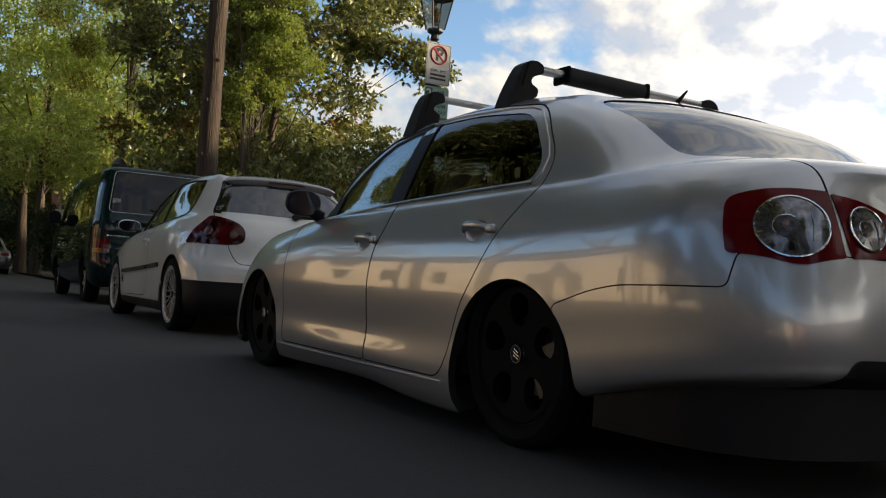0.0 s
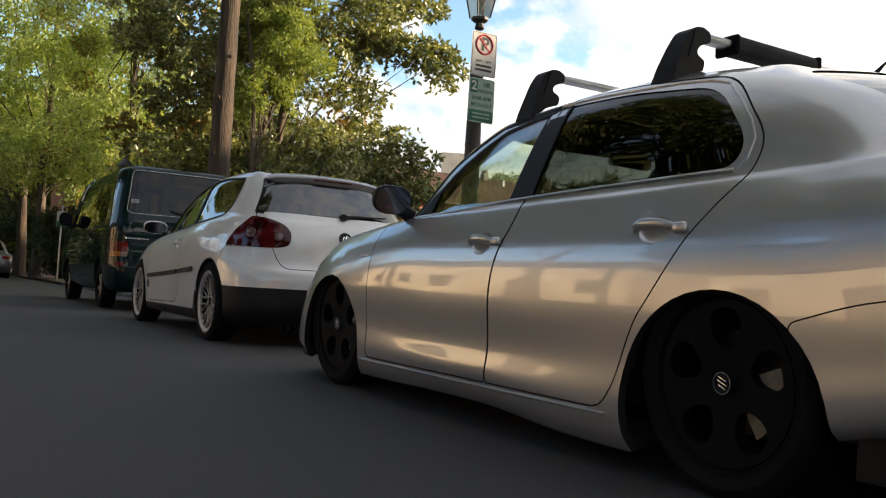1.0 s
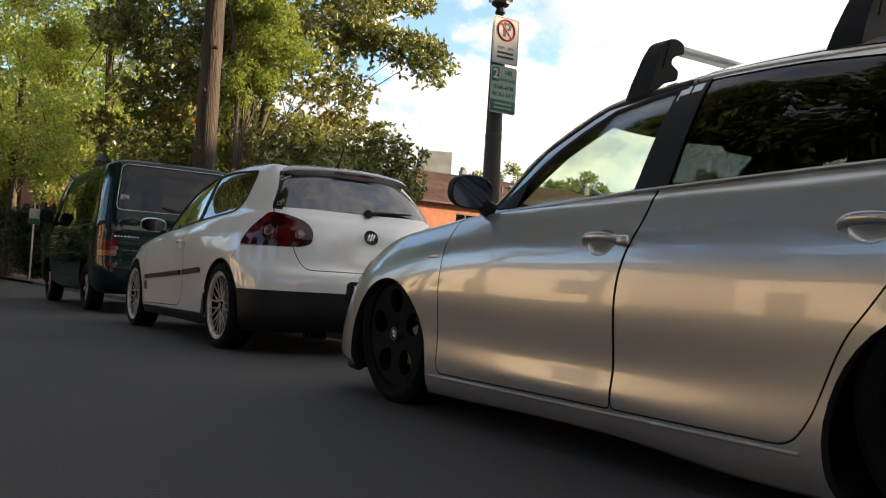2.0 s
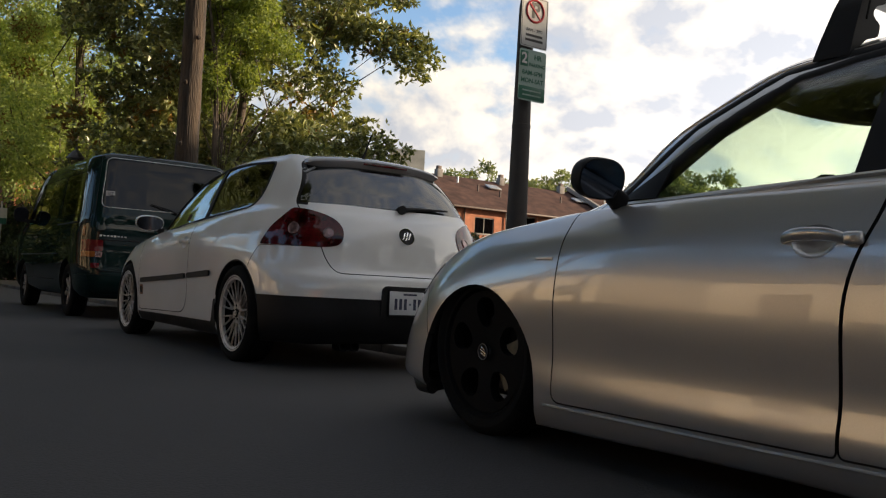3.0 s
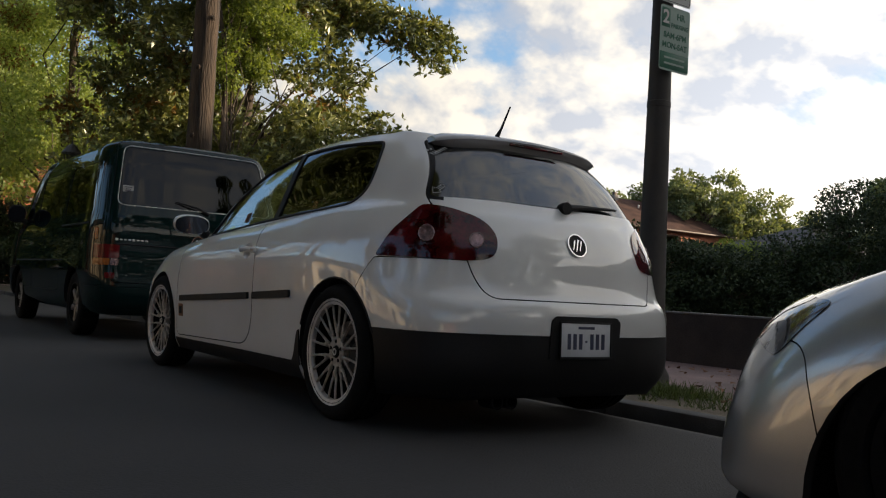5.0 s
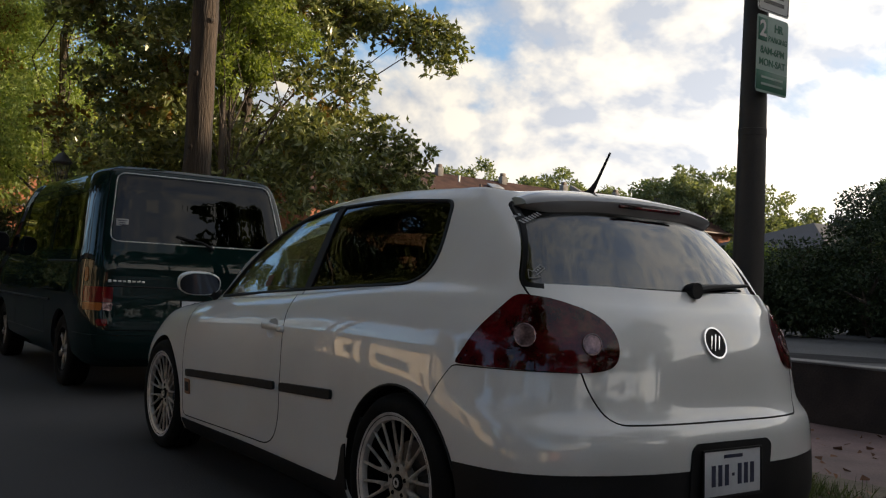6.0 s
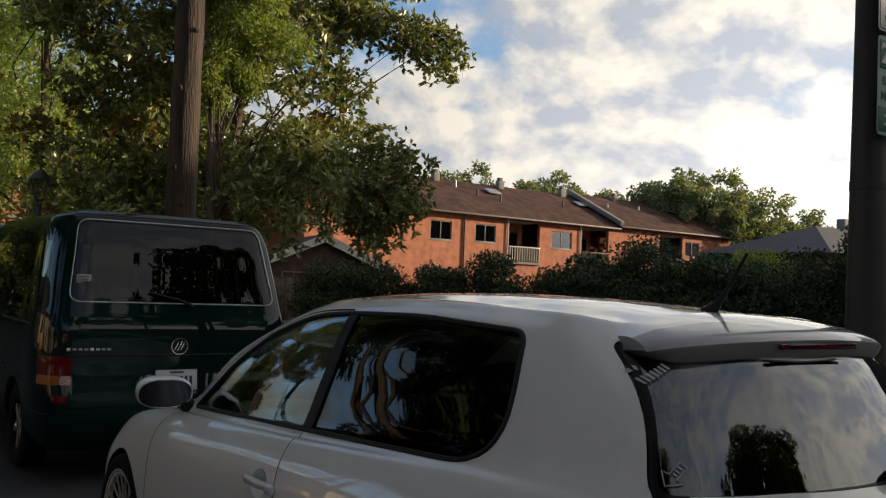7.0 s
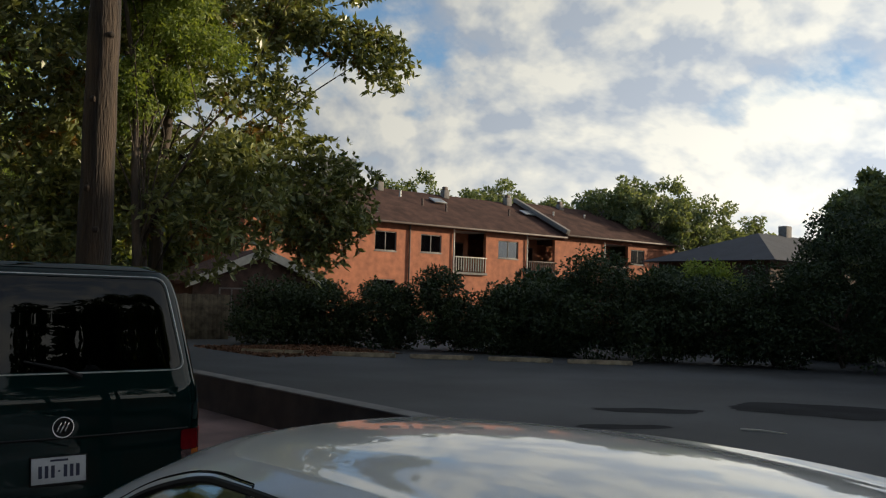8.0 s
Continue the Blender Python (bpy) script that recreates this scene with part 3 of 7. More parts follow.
    def line(self, pts, way, radius, sub=6, lift=0.0, closed=False, sides=6):
        """A thin bar laid on the skin along pts that are cast along way."""
        P = [Vector(p) for p in pts]
        D = []
        for i in range(len(P) - (not closed)):
            a, b = P[i], P[(i + 1) % len(P)]
            D += [a.lerp(b, k / sub) for k in range(sub)]
        if not closed:
            D.append(P[-1])
        return tube_bm([self.on(p, way, lift)[0] for p in D], radius, sides, closed=closed)

    def plate(self, outline, way, lift=0.003, thick=0.008, grid=9, origin=None):
        """A raised piece over a flat outline of 3D points, cast along way on to the skin: a grid of rings from rim to middle."""
        rough = [Vector(p) for p in outline]
        P = []
        for a, b in zip(rough, rough[1:] + rough[:1]):
            m = max(1, int((b - a).length / 0.025))
            P += [a.lerp(b, k / m) for k in range(m)]
        c = sum(P, Vector()) / len(P) if origin is None else Vector(origin)
        bm = bmesh.new()
        rows = []
        rim = []
        for p in P:
            q, n = self.on(p, way, lift - thick)
            rim.append(bm.verts.new(q))
        rows.append(rim)
        for g in range(grid):
            t = 1 - g / grid
            row = []
            for p in P:
                q, n = self.on(c + (p - c) * t, way, lift)
                row.append(bm.verts.new(q))
            rows.append(row)
        mid = bm.verts.new(self.on(c, way, lift)[0])
        n = len(P)
        for a, b in zip(rows, rows[1:]):
            for i in range(n):
                bm.faces.new((a[i], a[(i + 1) % n], b[(i + 1) % n], b[i]))
        for i in range(n):
            bm.faces.new((rows[-1][i], rows[-1][(i + 1) % n], mid))
        bmesh.ops.recalc_face_normals(bm, faces=bm.faces)
        return bm


def well_liner(radius, width, z):
    """The dark half-round housing over a wheel."""
    bm = bmesh.new()
    rows = []
    for k in range(15):
        a = math.pi * k / 14
        y, h = radius * math.cos(a), z + radius * math.sin(a)
        rows.append([bm.verts.new((x, y, max(h, 0.0))) for x in (0, width)])
    for a, b in zip(rows, rows[1:]):
        bm.faces.new((a[0], a[1], b[1], b[0]))
    back = [bm.verts.new((width, v[1].co.y, v[1].co.z)) for v in rows]
    bm.faces.new(back)
    return bm


def tyre_bm(r, rim, w):
    """Tyre with a rounded shoulder and grooves; the outer side faces -x."""
    h = w / 2
    prof = [(rim, -h * 0.86), (rim + 0.012, -h * 0.98), ((r + rim) / 2, -h * 1.04), (r - 0.02, -h * 0.96), (r - 0.004, -h * 0.80)]
    for g in (-0.5, 0.0, 0.5):
        prof += [(r, h * (g - 0.12)), (r - 0.007, h * (g - 0.10)), (r - 0.007, h * (g + 0.10)), (r, h * (g + 0.12))]
    prof += [(r - 0.004, h * 0.80), (r - 0.02, h * 0.96), ((r + rim) / 2, h * 1.04), (rim, h * 0.86)]
    return lathe_bm(prof, 48, "x", closed=True)


def wheel(parent, at, side, style, r=0.317, rim=0.225, w=0.215, camber=0.0):
    """A wheel as a part of its car; side -1 is the car's left."""
    hub = part("wheel", tyre_bm(r, rim, w), RUBBER, parent)
    hub.matrix_local = pose(*at, 0, camber * side, 0) @ (Matrix() if side < 0 else pose(0, 0, 0, 0, 0, 180))
    barrel = lathe_bm([(rim + 0.006, -w * 0.44), (rim + 0.010, -w * 0.47), (rim - 0.004, -w * 0.47), (rim - 0.016, -w * 0.38), (rim - 0.03, w * 0.3), (rim - 0.02, w * 0.42), (rim, w * 0.42)], 48, "x", closed=True)
    metal = SATINBLACK if style == "five_hole" else ALLOY
    part("rim", barrel, SATINBLACK, hub)
    face = -w * 0.40
    if style == "five_hole":
        disc = lathe_bm([(0.0, face + 0.012), (0.05, face + 0.008), (0.12, face), (rim - 0.016, face - 0.004), (rim - 0.012, face + 0.03), (0.05, face + 0.05), (0.0, face + 0.05)], 60, "x")
        me = bpy.data.meshes.new("disc")
        bmesh.ops.recalc_face_normals(disc, faces=disc.faces)
        disc.to_mesh(me)
        disc.free()
        for k in range(5):
            a = 2 * math.pi * k / 5 + math.pi / 2
            u, v = Vector((math.cos(a), math.sin(a))), Vector((-math.sin(a), math.cos(a)))
            hole = [tuple(u * (0.150 + 0.058 * math.cos(q)) + v * (0.053 + 0.012 * math.cos(q)) * math.sin(q)) for q in (2 * math.pi * j / 22 for j in range(22))]
            me = carve(me, prism_bm(hole, "x", face - 0.1, face + 0.1), "DIFFERENCE")
        part("spoke_disc", me, [SATINBLACK, SATINBLACK], hub)
    elif style == "mesh":
        # ten spokes that each fork in two, on a webbed hub inside a broad polished lip
        for k in range(10):
            a = 2 * math.pi * (k + 0.5) / 10
            at = lambda x, rr, q: (x, rr * math.cos(q), rr * math.sin(q))
            bm = tube_bm([at(face + 0.020, 0.058, a), at(face + 0.016, 0.085, a), at(face + 0.014, 0.112, a)], [0.0135, 0.0095, 0.0105], 8)
            for s in (-1, 1):
                b = a + s * 0.155
                fork = tube_bm([at(face + 0.015, 0.090, a + s * 0.02), at(face + 0.012, 0.116, a + s * 0.105), at(face + 0.007, 0.150, a + s * 0.140), at(face + 0.000, rim - 0.018, b)], [0.0120, 0.0078, 0.0058, 0.0062], 6)
                me = bpy.data.meshes.new("fork")
                fork.to_mesh(me)
                fork.free()
                bm.from_mesh(me)
                bpy.data.meshes.remove(me)
            part("spoke", bm, DUSTY_ALLOY, hub)
        part("lip", lathe_bm([(rim - 0.020, face - 0.002), (rim - 0.017, face - 0.009), (rim + 0.006, face - 0.017), (rim + 0.012, face - 0.012), (rim + 0.012, face - 0.002), (rim - 0.020, face + 0.014)], 48, "x", closed=True), LIP_ALLOY, hub, "scuffed polished rim lip")
        part("centre", lathe_bm([(0.0, face + 0.012), (0.030, face + 0.012), (0.048, face + 0.008), (0.070, face + 0.012), (0.074, face + 0.04), (0, face + 0.04)], 30, "x"), DUSTY_ALLOY, hub)
        part("centre_cap", lathe_bm([(0.0, face + 0.002), (0.026, face + 0.003), (0.030, face + 0.010), (0.030, face + 0.02), (0, face + 0.02)], 24, "x"), SATINBLACK, hub, "dark centre cap")
        part("cap_badge", lathe_bm([(0.010, face + 0.0), (0.017, face + 0.0), (0.018, face + 0.006), (0.009, face + 0.006)], 20, "x", closed=True), LIP_ALLOY, hub)
        for k in range(5):
            a = 2 * math.pi * k / 5 + 0.3
            part("lug_nut", lathe_bm([(0.0, face + 0.005), (0.008, face + 0.005), (0.009, face + 0.014), (0, face + 0.014)], 8, "x", at=(0, 0.049 * math.cos(a), 0.049 * math.sin(a))), SATINBLACK, hub)
    else:
        for k in range(6):
            a = 2 * math.pi * k / 6 + 0.2
            c, s = math.cos(a), math.sin(a)
            bm = box_bm(0.022, 0.05, rim - 0.05, (face + 0.014, 0, (rim + 0.03) / 2), 0.008)
            bmesh.ops.rotate(bm, verts=bm.verts, cent=(0, 0, 0), matrix=Matrix.Rotation(a, 3, "X"))
            part("spoke", bm, ALLOY, hub)
        part("centre", lathe_bm([(0.0, face - 0.002), (0.045, face), (0.06, face + 0.02), (0, face + 0.03)], 24, "x"), ALLOY, hub)
    if style != "mesh":
        part("centre_cap", lathe_bm([(0.0, face - 0.004), (0.026, face - 0.003), (0.029, face + 0.004), (0.029, face + 0.02), (0, face + 0.02)], 24, "x"), CHROME, hub, "chrome centre cap")
        emblem(hub, (face - 0.006, 0, 0), Matrix.Rotation(radians(-90), 4, "Y"), 0.031, "centre_badge")
    part("brake_disc", lathe_bm([(0.0, -0.022), (0.07, -0.022), (0.08, -0.005), (0.145, -0.005), (0.145, 0.012), (0, 0.012)], 32, "x"), DISC, hub)
    arc = [radians(200 + d) for d in range(-40, 41, 8)]
    cal = prism_bm([(.165 * math.cos(a), .165 * math.sin(a)) for a in arc] + [(.088 * math.cos(a), .088 * math.sin(a)) for a in arc[::-1]], "x", -.052, .03)
    part("brake_caliper", cal, mat_caliper(style), hub, "brake caliper coloured pale as if lit" if style == "five_hole" else "")
    return hub


DISC = mat("worn_brake_disc", (0.10, 0.09, 0.085), 0.5, metal=0.6, var=0.2)
# pale warm colour imitates the light seen through the five-hole wheels
CALIPER = mat("lit_caliper", (0.26, 0.215, 0.14), 0.6, var=0.2)


def mat_caliper(style):
    return CALIPER if style == "five_hole" else INTERIOR


def emblem(parent, at, rot, r, name="emblem"):
    """A round chrome badge with a dark field and three plain chevron strokes."""
    bm = lathe_bm([(r * 0.86, 0.0), (r * 0.90, 0.006), (r, 0.006), (r, -0.004), (r * 0.86, -0.004)], 32, "z", closed=True)
    ob = part(name, bm, CHROME, parent, "round chrome badge")
    ob.matrix_local = Matrix.Translation(at) @ rot
    field = lathe_bm([(0.0, 0.002), (r * 0.87, 0.001), (r * 0.87, -0.004), (0, -0.004)], 32)
    part("field", field, BLACKPLASTIC, ob)
    for k, (x, y, lean) in enumerate(((-0.36, 0.0, -24), (0.0, 0.0, -24), (0.36, 0.0, -24))):
        b = box_bm(r * 0.15, r * (1.15 if k == 1 else 0.95), 0.005, (x * r, y * r, 0.003), 0.001, rot=Matrix.Rotation(radians(lean), 4, "Z"))
        part("stroke", b, CHROME, ob)
    return ob


def number_plate(parent, at, rot, tint=0):
    """A white plate in a thin frame; its writing is plain bars."""
    ob = part("number_plate", box_bm(0.305, 0.152, 0.003, (0, 0, 0), 0.001), WHITEPLATE, parent, "white number plate with dark characters")
    ob.matrix_local = Matrix.Translation(at) @ rot
    for k in range(7):
        if k != 3:
            part("character_bar", box_bm(0.020, 0.070, 0.002, (-0.105 + k * 0.035, -0.006, 0.0022)), NAVY, ob)
    part("character_bar", box_bm(0.012, 0.010, 0.002, (0.0, -0.006, 0.0022)), NAVY, ob)
    part("state_bar", box_bm(0.10, 0.012, 0.002, (0, 0.056, 0.0022)), NAVY, ob)
    fr = bmesh.new()
    for x, y, sx, sy in ((0, 0.079, 0.322, 0.007), (0, -0.079, 0.322, 0.012), (-0.157, 0, 0.007, 0.16), (0.157, 0, 0.007, 0.16)):
        box_bm(sx, sy, 0.008, (x, y, 0.001), 0.002, bm=fr)
    part("plate_frame", fr, BLACKPLASTIC, ob)
    return ob


def seat(parent, x, y, z, wide=0.50, material=None):
    """A seat with cushion, back and head restraint."""
    m = material or SEATCLOTH
    part("seat_cushion", box_bm(wide, 0.50, 0.16, (x, y, z), 0.05, 3), m, parent)
    part("seat_back", box_bm(wide, 0.14, 0.58, (x, y - 0.30, z + 0.30), 0.05, 3, rot=Matrix.Rotation(radians(14), 4, "X")), m, parent)
    part("head_restraint", box_bm(0.25, 0.09, 0.17, (x, y - 0.40, z + 0.66), 0.04, 3), m, parent)


def mirror_housing(parent, at, side, body_mat, sx=0.19, sy=0.10, sz=0.13, arm=0.12):
    """A rounded door mirror on its foot, with a real mirror facing back."""
    h = bmesh.new()
    bmesh.ops.create_uvsphere(h, u_segments=28, v_segments=16, radius=1.0)
    for v in h.verts:
        x, y, z = v.co
        k = (abs(x) ** 2.6 + abs(z) ** 2.6) ** (1 / 2.6)
        r = math.hypot(x, z)
        f = r / k if k > 1e-4 else 1.0
        v.co = (x * f * sx / 2, max(y, -0.22) * sy * 0.78, z * f * sz / 2)
    bmesh.ops.remove_doubles(h, verts=h.verts, dist=1e-4)
    ob = part("door_mirror", h, body_mat, parent)
    ob.matrix_local = Matrix.Translation(at) @ Matrix.Rotation(radians(side * 6), 4, "Z") @ Matrix.Rotation(radians(11), 4, "X")
    part("mirror_foot", tube_bm([(-side * sx * 0.3, 0.0, -sz * 0.30), (-side * (sx * 0.3 + arm), 0.01, -sz * 0.50)], [0.030, 0.036], 10), BLACKPLASTIC, ob)
    g = bmesh.new()
    pts = [(math.cos(a), math.sin(a)) for a in (2 * math.pi * k / 32 for k in range(32))]
    ring_v = [g.verts.new((math.copysign(abs(c) ** 0.8, c) * sx * 0.465, -0.22 * sy * 0.78 - 0.002, math.copysign(abs(d) ** 0.8, d) * sz * 0.455)) for c, d in pts]
    g.faces.new(ring_v)
    part("mirror_glass", g, MIRROR, ob, "mirror glass", smooth=False)
    return ob


def cut_windows(shell, me, side_outlines, screen, backlight, half):
    """Openings for the side windows (both flanks at once), windscreen and rear window."""
    for o in side_outlines:
        me = carve(me, prism_bm(o, "x", -half - 0.2, -0.3), "DIFFERENCE")
        me = carve(me, prism_bm(o, "x", 0.3, half + 0.2), "DIFFERENCE")
    me = carve(me, prism_bm(screen[0], "y", *screen[1]), "DIFFERENCE")
    me = carve(me, prism_bm(backlight[0], "y", *backlight[1]), "DIFFERENCE")
    return me


def panes(shell, parent, side_outlines, screen, backlight, half, mats, names):
    thin = shell.layer(0.004, 0.009)
    for o, m, nm in zip(side_outlines, mats[0], names):
        for s, lo, hi in ((-1, -half - 0.2, -0.3), (1, 0.3, half + 0.2)):
            g = carve(thin, prism_bm(swollen(o, 0.012), "x", lo, hi), "INTERSECT")
            ob = part(nm, shell.smooth(g), [m, m, m], parent, "tinted side glass")
            ob.visible_shadow = False
    for (o, span), m, nm in ((screen, mats[1], "windscreen"), (backlight, mats[2], "rear_window")):
        g = carve(thin, prism_bm(swollen(o, 0.012), "y", *span), "INTERSECT")
        ob = part(nm, shell.smooth(g), [m, m, m], parent)
        ob.visible_shadow = False


def arches(me, yf, centre_z, r, half):
    for y in (0.0, yf):
        for lo, hi in ((-half - 0.2, -0.45), (0.45, half + 0.2)):
            poly = [(y + r * math.cos(a), centre_z + r * math.sin(a)) for a in (2 * math.pi * k / 44 for k in range(44))]
            me = carve(me, prism_bm(poly, "x", lo, hi), "DIFFERENCE")
    return me


def split(me, poly, axis, lo, hi, gap=0.0028):
    """One panel out of the body along an outline, with a real shut line round it: the panel and the rest."""
    inner = carve(me, prism_bm(swollen(poly, -gap), axis, lo, hi), "INTERSECT")
    rest = carve(me, prism_bm(swollen(poly, gap), axis, lo, hi), "DIFFERENCE")
    return inner, rest


def flanks(shell, me, name, materials, parent, label=""):
    """A panel cut through both flanks becomes one part a side: left, right."""
    out = []
    for s in (-1, 1):
        half = bpy.data.meshes.new(name)
        bm = side_of(me, s)
        bm.to_mesh(half)
        bm.free()
        out.append(part(name, shell.smooth(half), materials, parent, label))
    return out


def cup(shell, me, y, z):
    """A hollow behind each pull handle, on both flanks."""
    for side in (-1, 1):
        p, n = shell.on((side * 1.4, y, z), (-side, 0, 0), 0.0)
        bm = bmesh.new()
        bmesh.ops.create_uvsphere(bm, u_segments=24, v_segments=14, radius=1.0)
        bmesh.ops.scale(bm, vec=(.034, .066, .052), verts=bm.verts)
        bmesh.ops.translate(bm, vec=p + n * .010, verts=bm.verts)
        me = carve(me, bm, "DIFFERENCE", 3)
    return me


def handle(shell, parent, y, z, x, material, side=-1):
    """A bowed pull handle across its hollow, with a lock cap behind."""
    p, n = shell.on((side * 1.4, y, z), (-side, 0, 0), 0.0)
    bm = bmesh.new()
    rows = []
    for k in range(13):
        u = k / 6 - 1
        c = p + Vector((0, -u * .088, .004 * (1 - u * u))) + n * (.004 + .024 * (1 - abs(u) ** 3.2))
        hgt = .0165 - .004 * abs(u) ** 3
        rows.append([bm.verts.new(c + n * (.010 * math.cos(a)) + Vector((0, 0, hgt * math.sin(a)))) for a in (2 * math.pi * j / 10 for j in range(10))])
    for a, b in zip(rows, rows[1:]):
        for j in range(10):
            bm.faces.new((a[j], a[(j + 1) % 10], b[(j + 1) % 10], b[j]))
    bm.faces.new(rows[0]), bm.faces.new(rows[-1])
    bmesh.ops.recalc_face_normals(bm, faces=bm.faces)
    h = part("door_handle", bm, material, parent)
    q = p + n * .020
    part("lock_cap", box_bm(0.024, 0.052, 0.034, (q.x - side * .006, y - .112, z + .001), 0.011, 3), material, h)
    part("lock", lathe_bm([(0, .004), (.008, .003), (.008, 0)], 12, "x", at=(q.x + side * .006, y - .118, z)), ALU, h)
    return h


def cabin(car, yd, z0, roof_z, wheel_x=-0.36, rear_seat=True, seats=SEATCLOTH):
    """Dashboard, steering wheel, seats and rear-view mirror."""
    dash = box_bm(1.30, 0.45, 0.30, (0, yd, z0 + 0.42), 0.08, 3)
    part("dashboard", dash, INTERIOR, car)
    sw = bmesh.new()
    ringpts = [(0.18 * math.cos(a), 0, 0.18 * math.sin(a)) for a in (2 * math.pi * k / 24 for k in range(24))]
    tube_bm(ringpts, 0.014, 8, sw, closed=True)
    box_bm(0.32, 0.02, 0.05, (0, 0.01, 0), 0.008, bm=sw)
    w = part("steering_wheel", sw, INTERIOR, car)
    w.matrix_local = pose(wheel_x, yd - 0.36, z0 + 0.46, -25)
    for s in (-1, 1):
        seat(car, s * 0.36, yd - 0.95, z0 + 0.12, material=seats)
    if rear_seat:
        part("rear_bench", box_bm(1.22, 0.48, 0.16, (0, yd - 1.75, z0 + 0.14), 0.05, 3), seats, car)
        part("rear_seat_back", box_bm(1.22, 0.14, 0.50, (0, yd - 2.02, z0 + 0.40), 0.05, 3, rot=Matrix.Rotation(radians(16), 4, "X")), seats, car)
        for s in (-1, 1):
            part("head_restraint", box_bm(0.24, 0.08, 0.14, (s * 0.36, yd - 2.10, z0 + 0.70), 0.035, 3), seats, car)
    part("rear_view_mirror", box_bm(0.24, 0.04, 0.065, (0.0, yd - 0.42, roof_z - 0.15), 0.018, 3), INTERIOR, car)


# ---- silver saloon ----
def round_lamp(S, lamp, c, u, way, rx, rz):
    """A round clear lens: reflector, chrome ring, fluted rim, bulb seat and bulb behind it."""
    def circle(k, n=32):
        return [c + u * rx * k * math.cos(a) + Vector((0, 0, rz * k * math.sin(a))) for a in (2 * math.pi * j / n for j in range(n))]
    part("reflector", S.plate(circle(1.0), way, .008, .01, 6), LENS_CLEAR, lamp)
    part("reflector_ring", tube_bm([S.on(p, way, .009)[0] for p in circle(1.0, 40)], .0030, 6, closed=True), CHROME, lamp, "bright ring")
    def spot(k, dx, dz, n=20):
        return [c + u * rx * (dx + k * math.cos(a)) + Vector((0, 0, rz * (dz + k * math.sin(a)))) for a in (2 * math.pi * j / n for j in range(n))]
    part("bulb_seat", S.plate(spot(.36, -.16, -.02), way, .0100, .004, 3), LENS_DARKGREY, lamp)
    part("inner_ring", tube_bm([S.on(p, way, .0105)[0] for p in spot(.38, -.16, -.02)[3:13]], .0016, 6), CHROME, lamp, "bright arc round the bulb")
    part("bulb", S.plate(spot(.10, -.20, .06, 12), way, .0125, .006, 3), LENS_EYE, lamp)
    part("lens_rib", tube_bm([S.on(p, way, .0098)[0] for p in (c + u * rx * .52 + Vector((0, 0, rz * .42)), c + u * rx * .56, c + u * rx * .50 + Vector((0, 0, rz * -.45)))], .0016, 5), CHROME, lamp)
    for j in range(9):
        a = math.pi * (.72 + .58 * j / 8)
        p, q = [S.on(c + u * rx * k * math.cos(a) + Vector((0, 0, rz * k * math.sin(a))), way, .0095)[0] for k in (.80, .95)]
        part("flute", tube_bm([p, q], .0021, 5), LENS_DARKGREY, lamp)


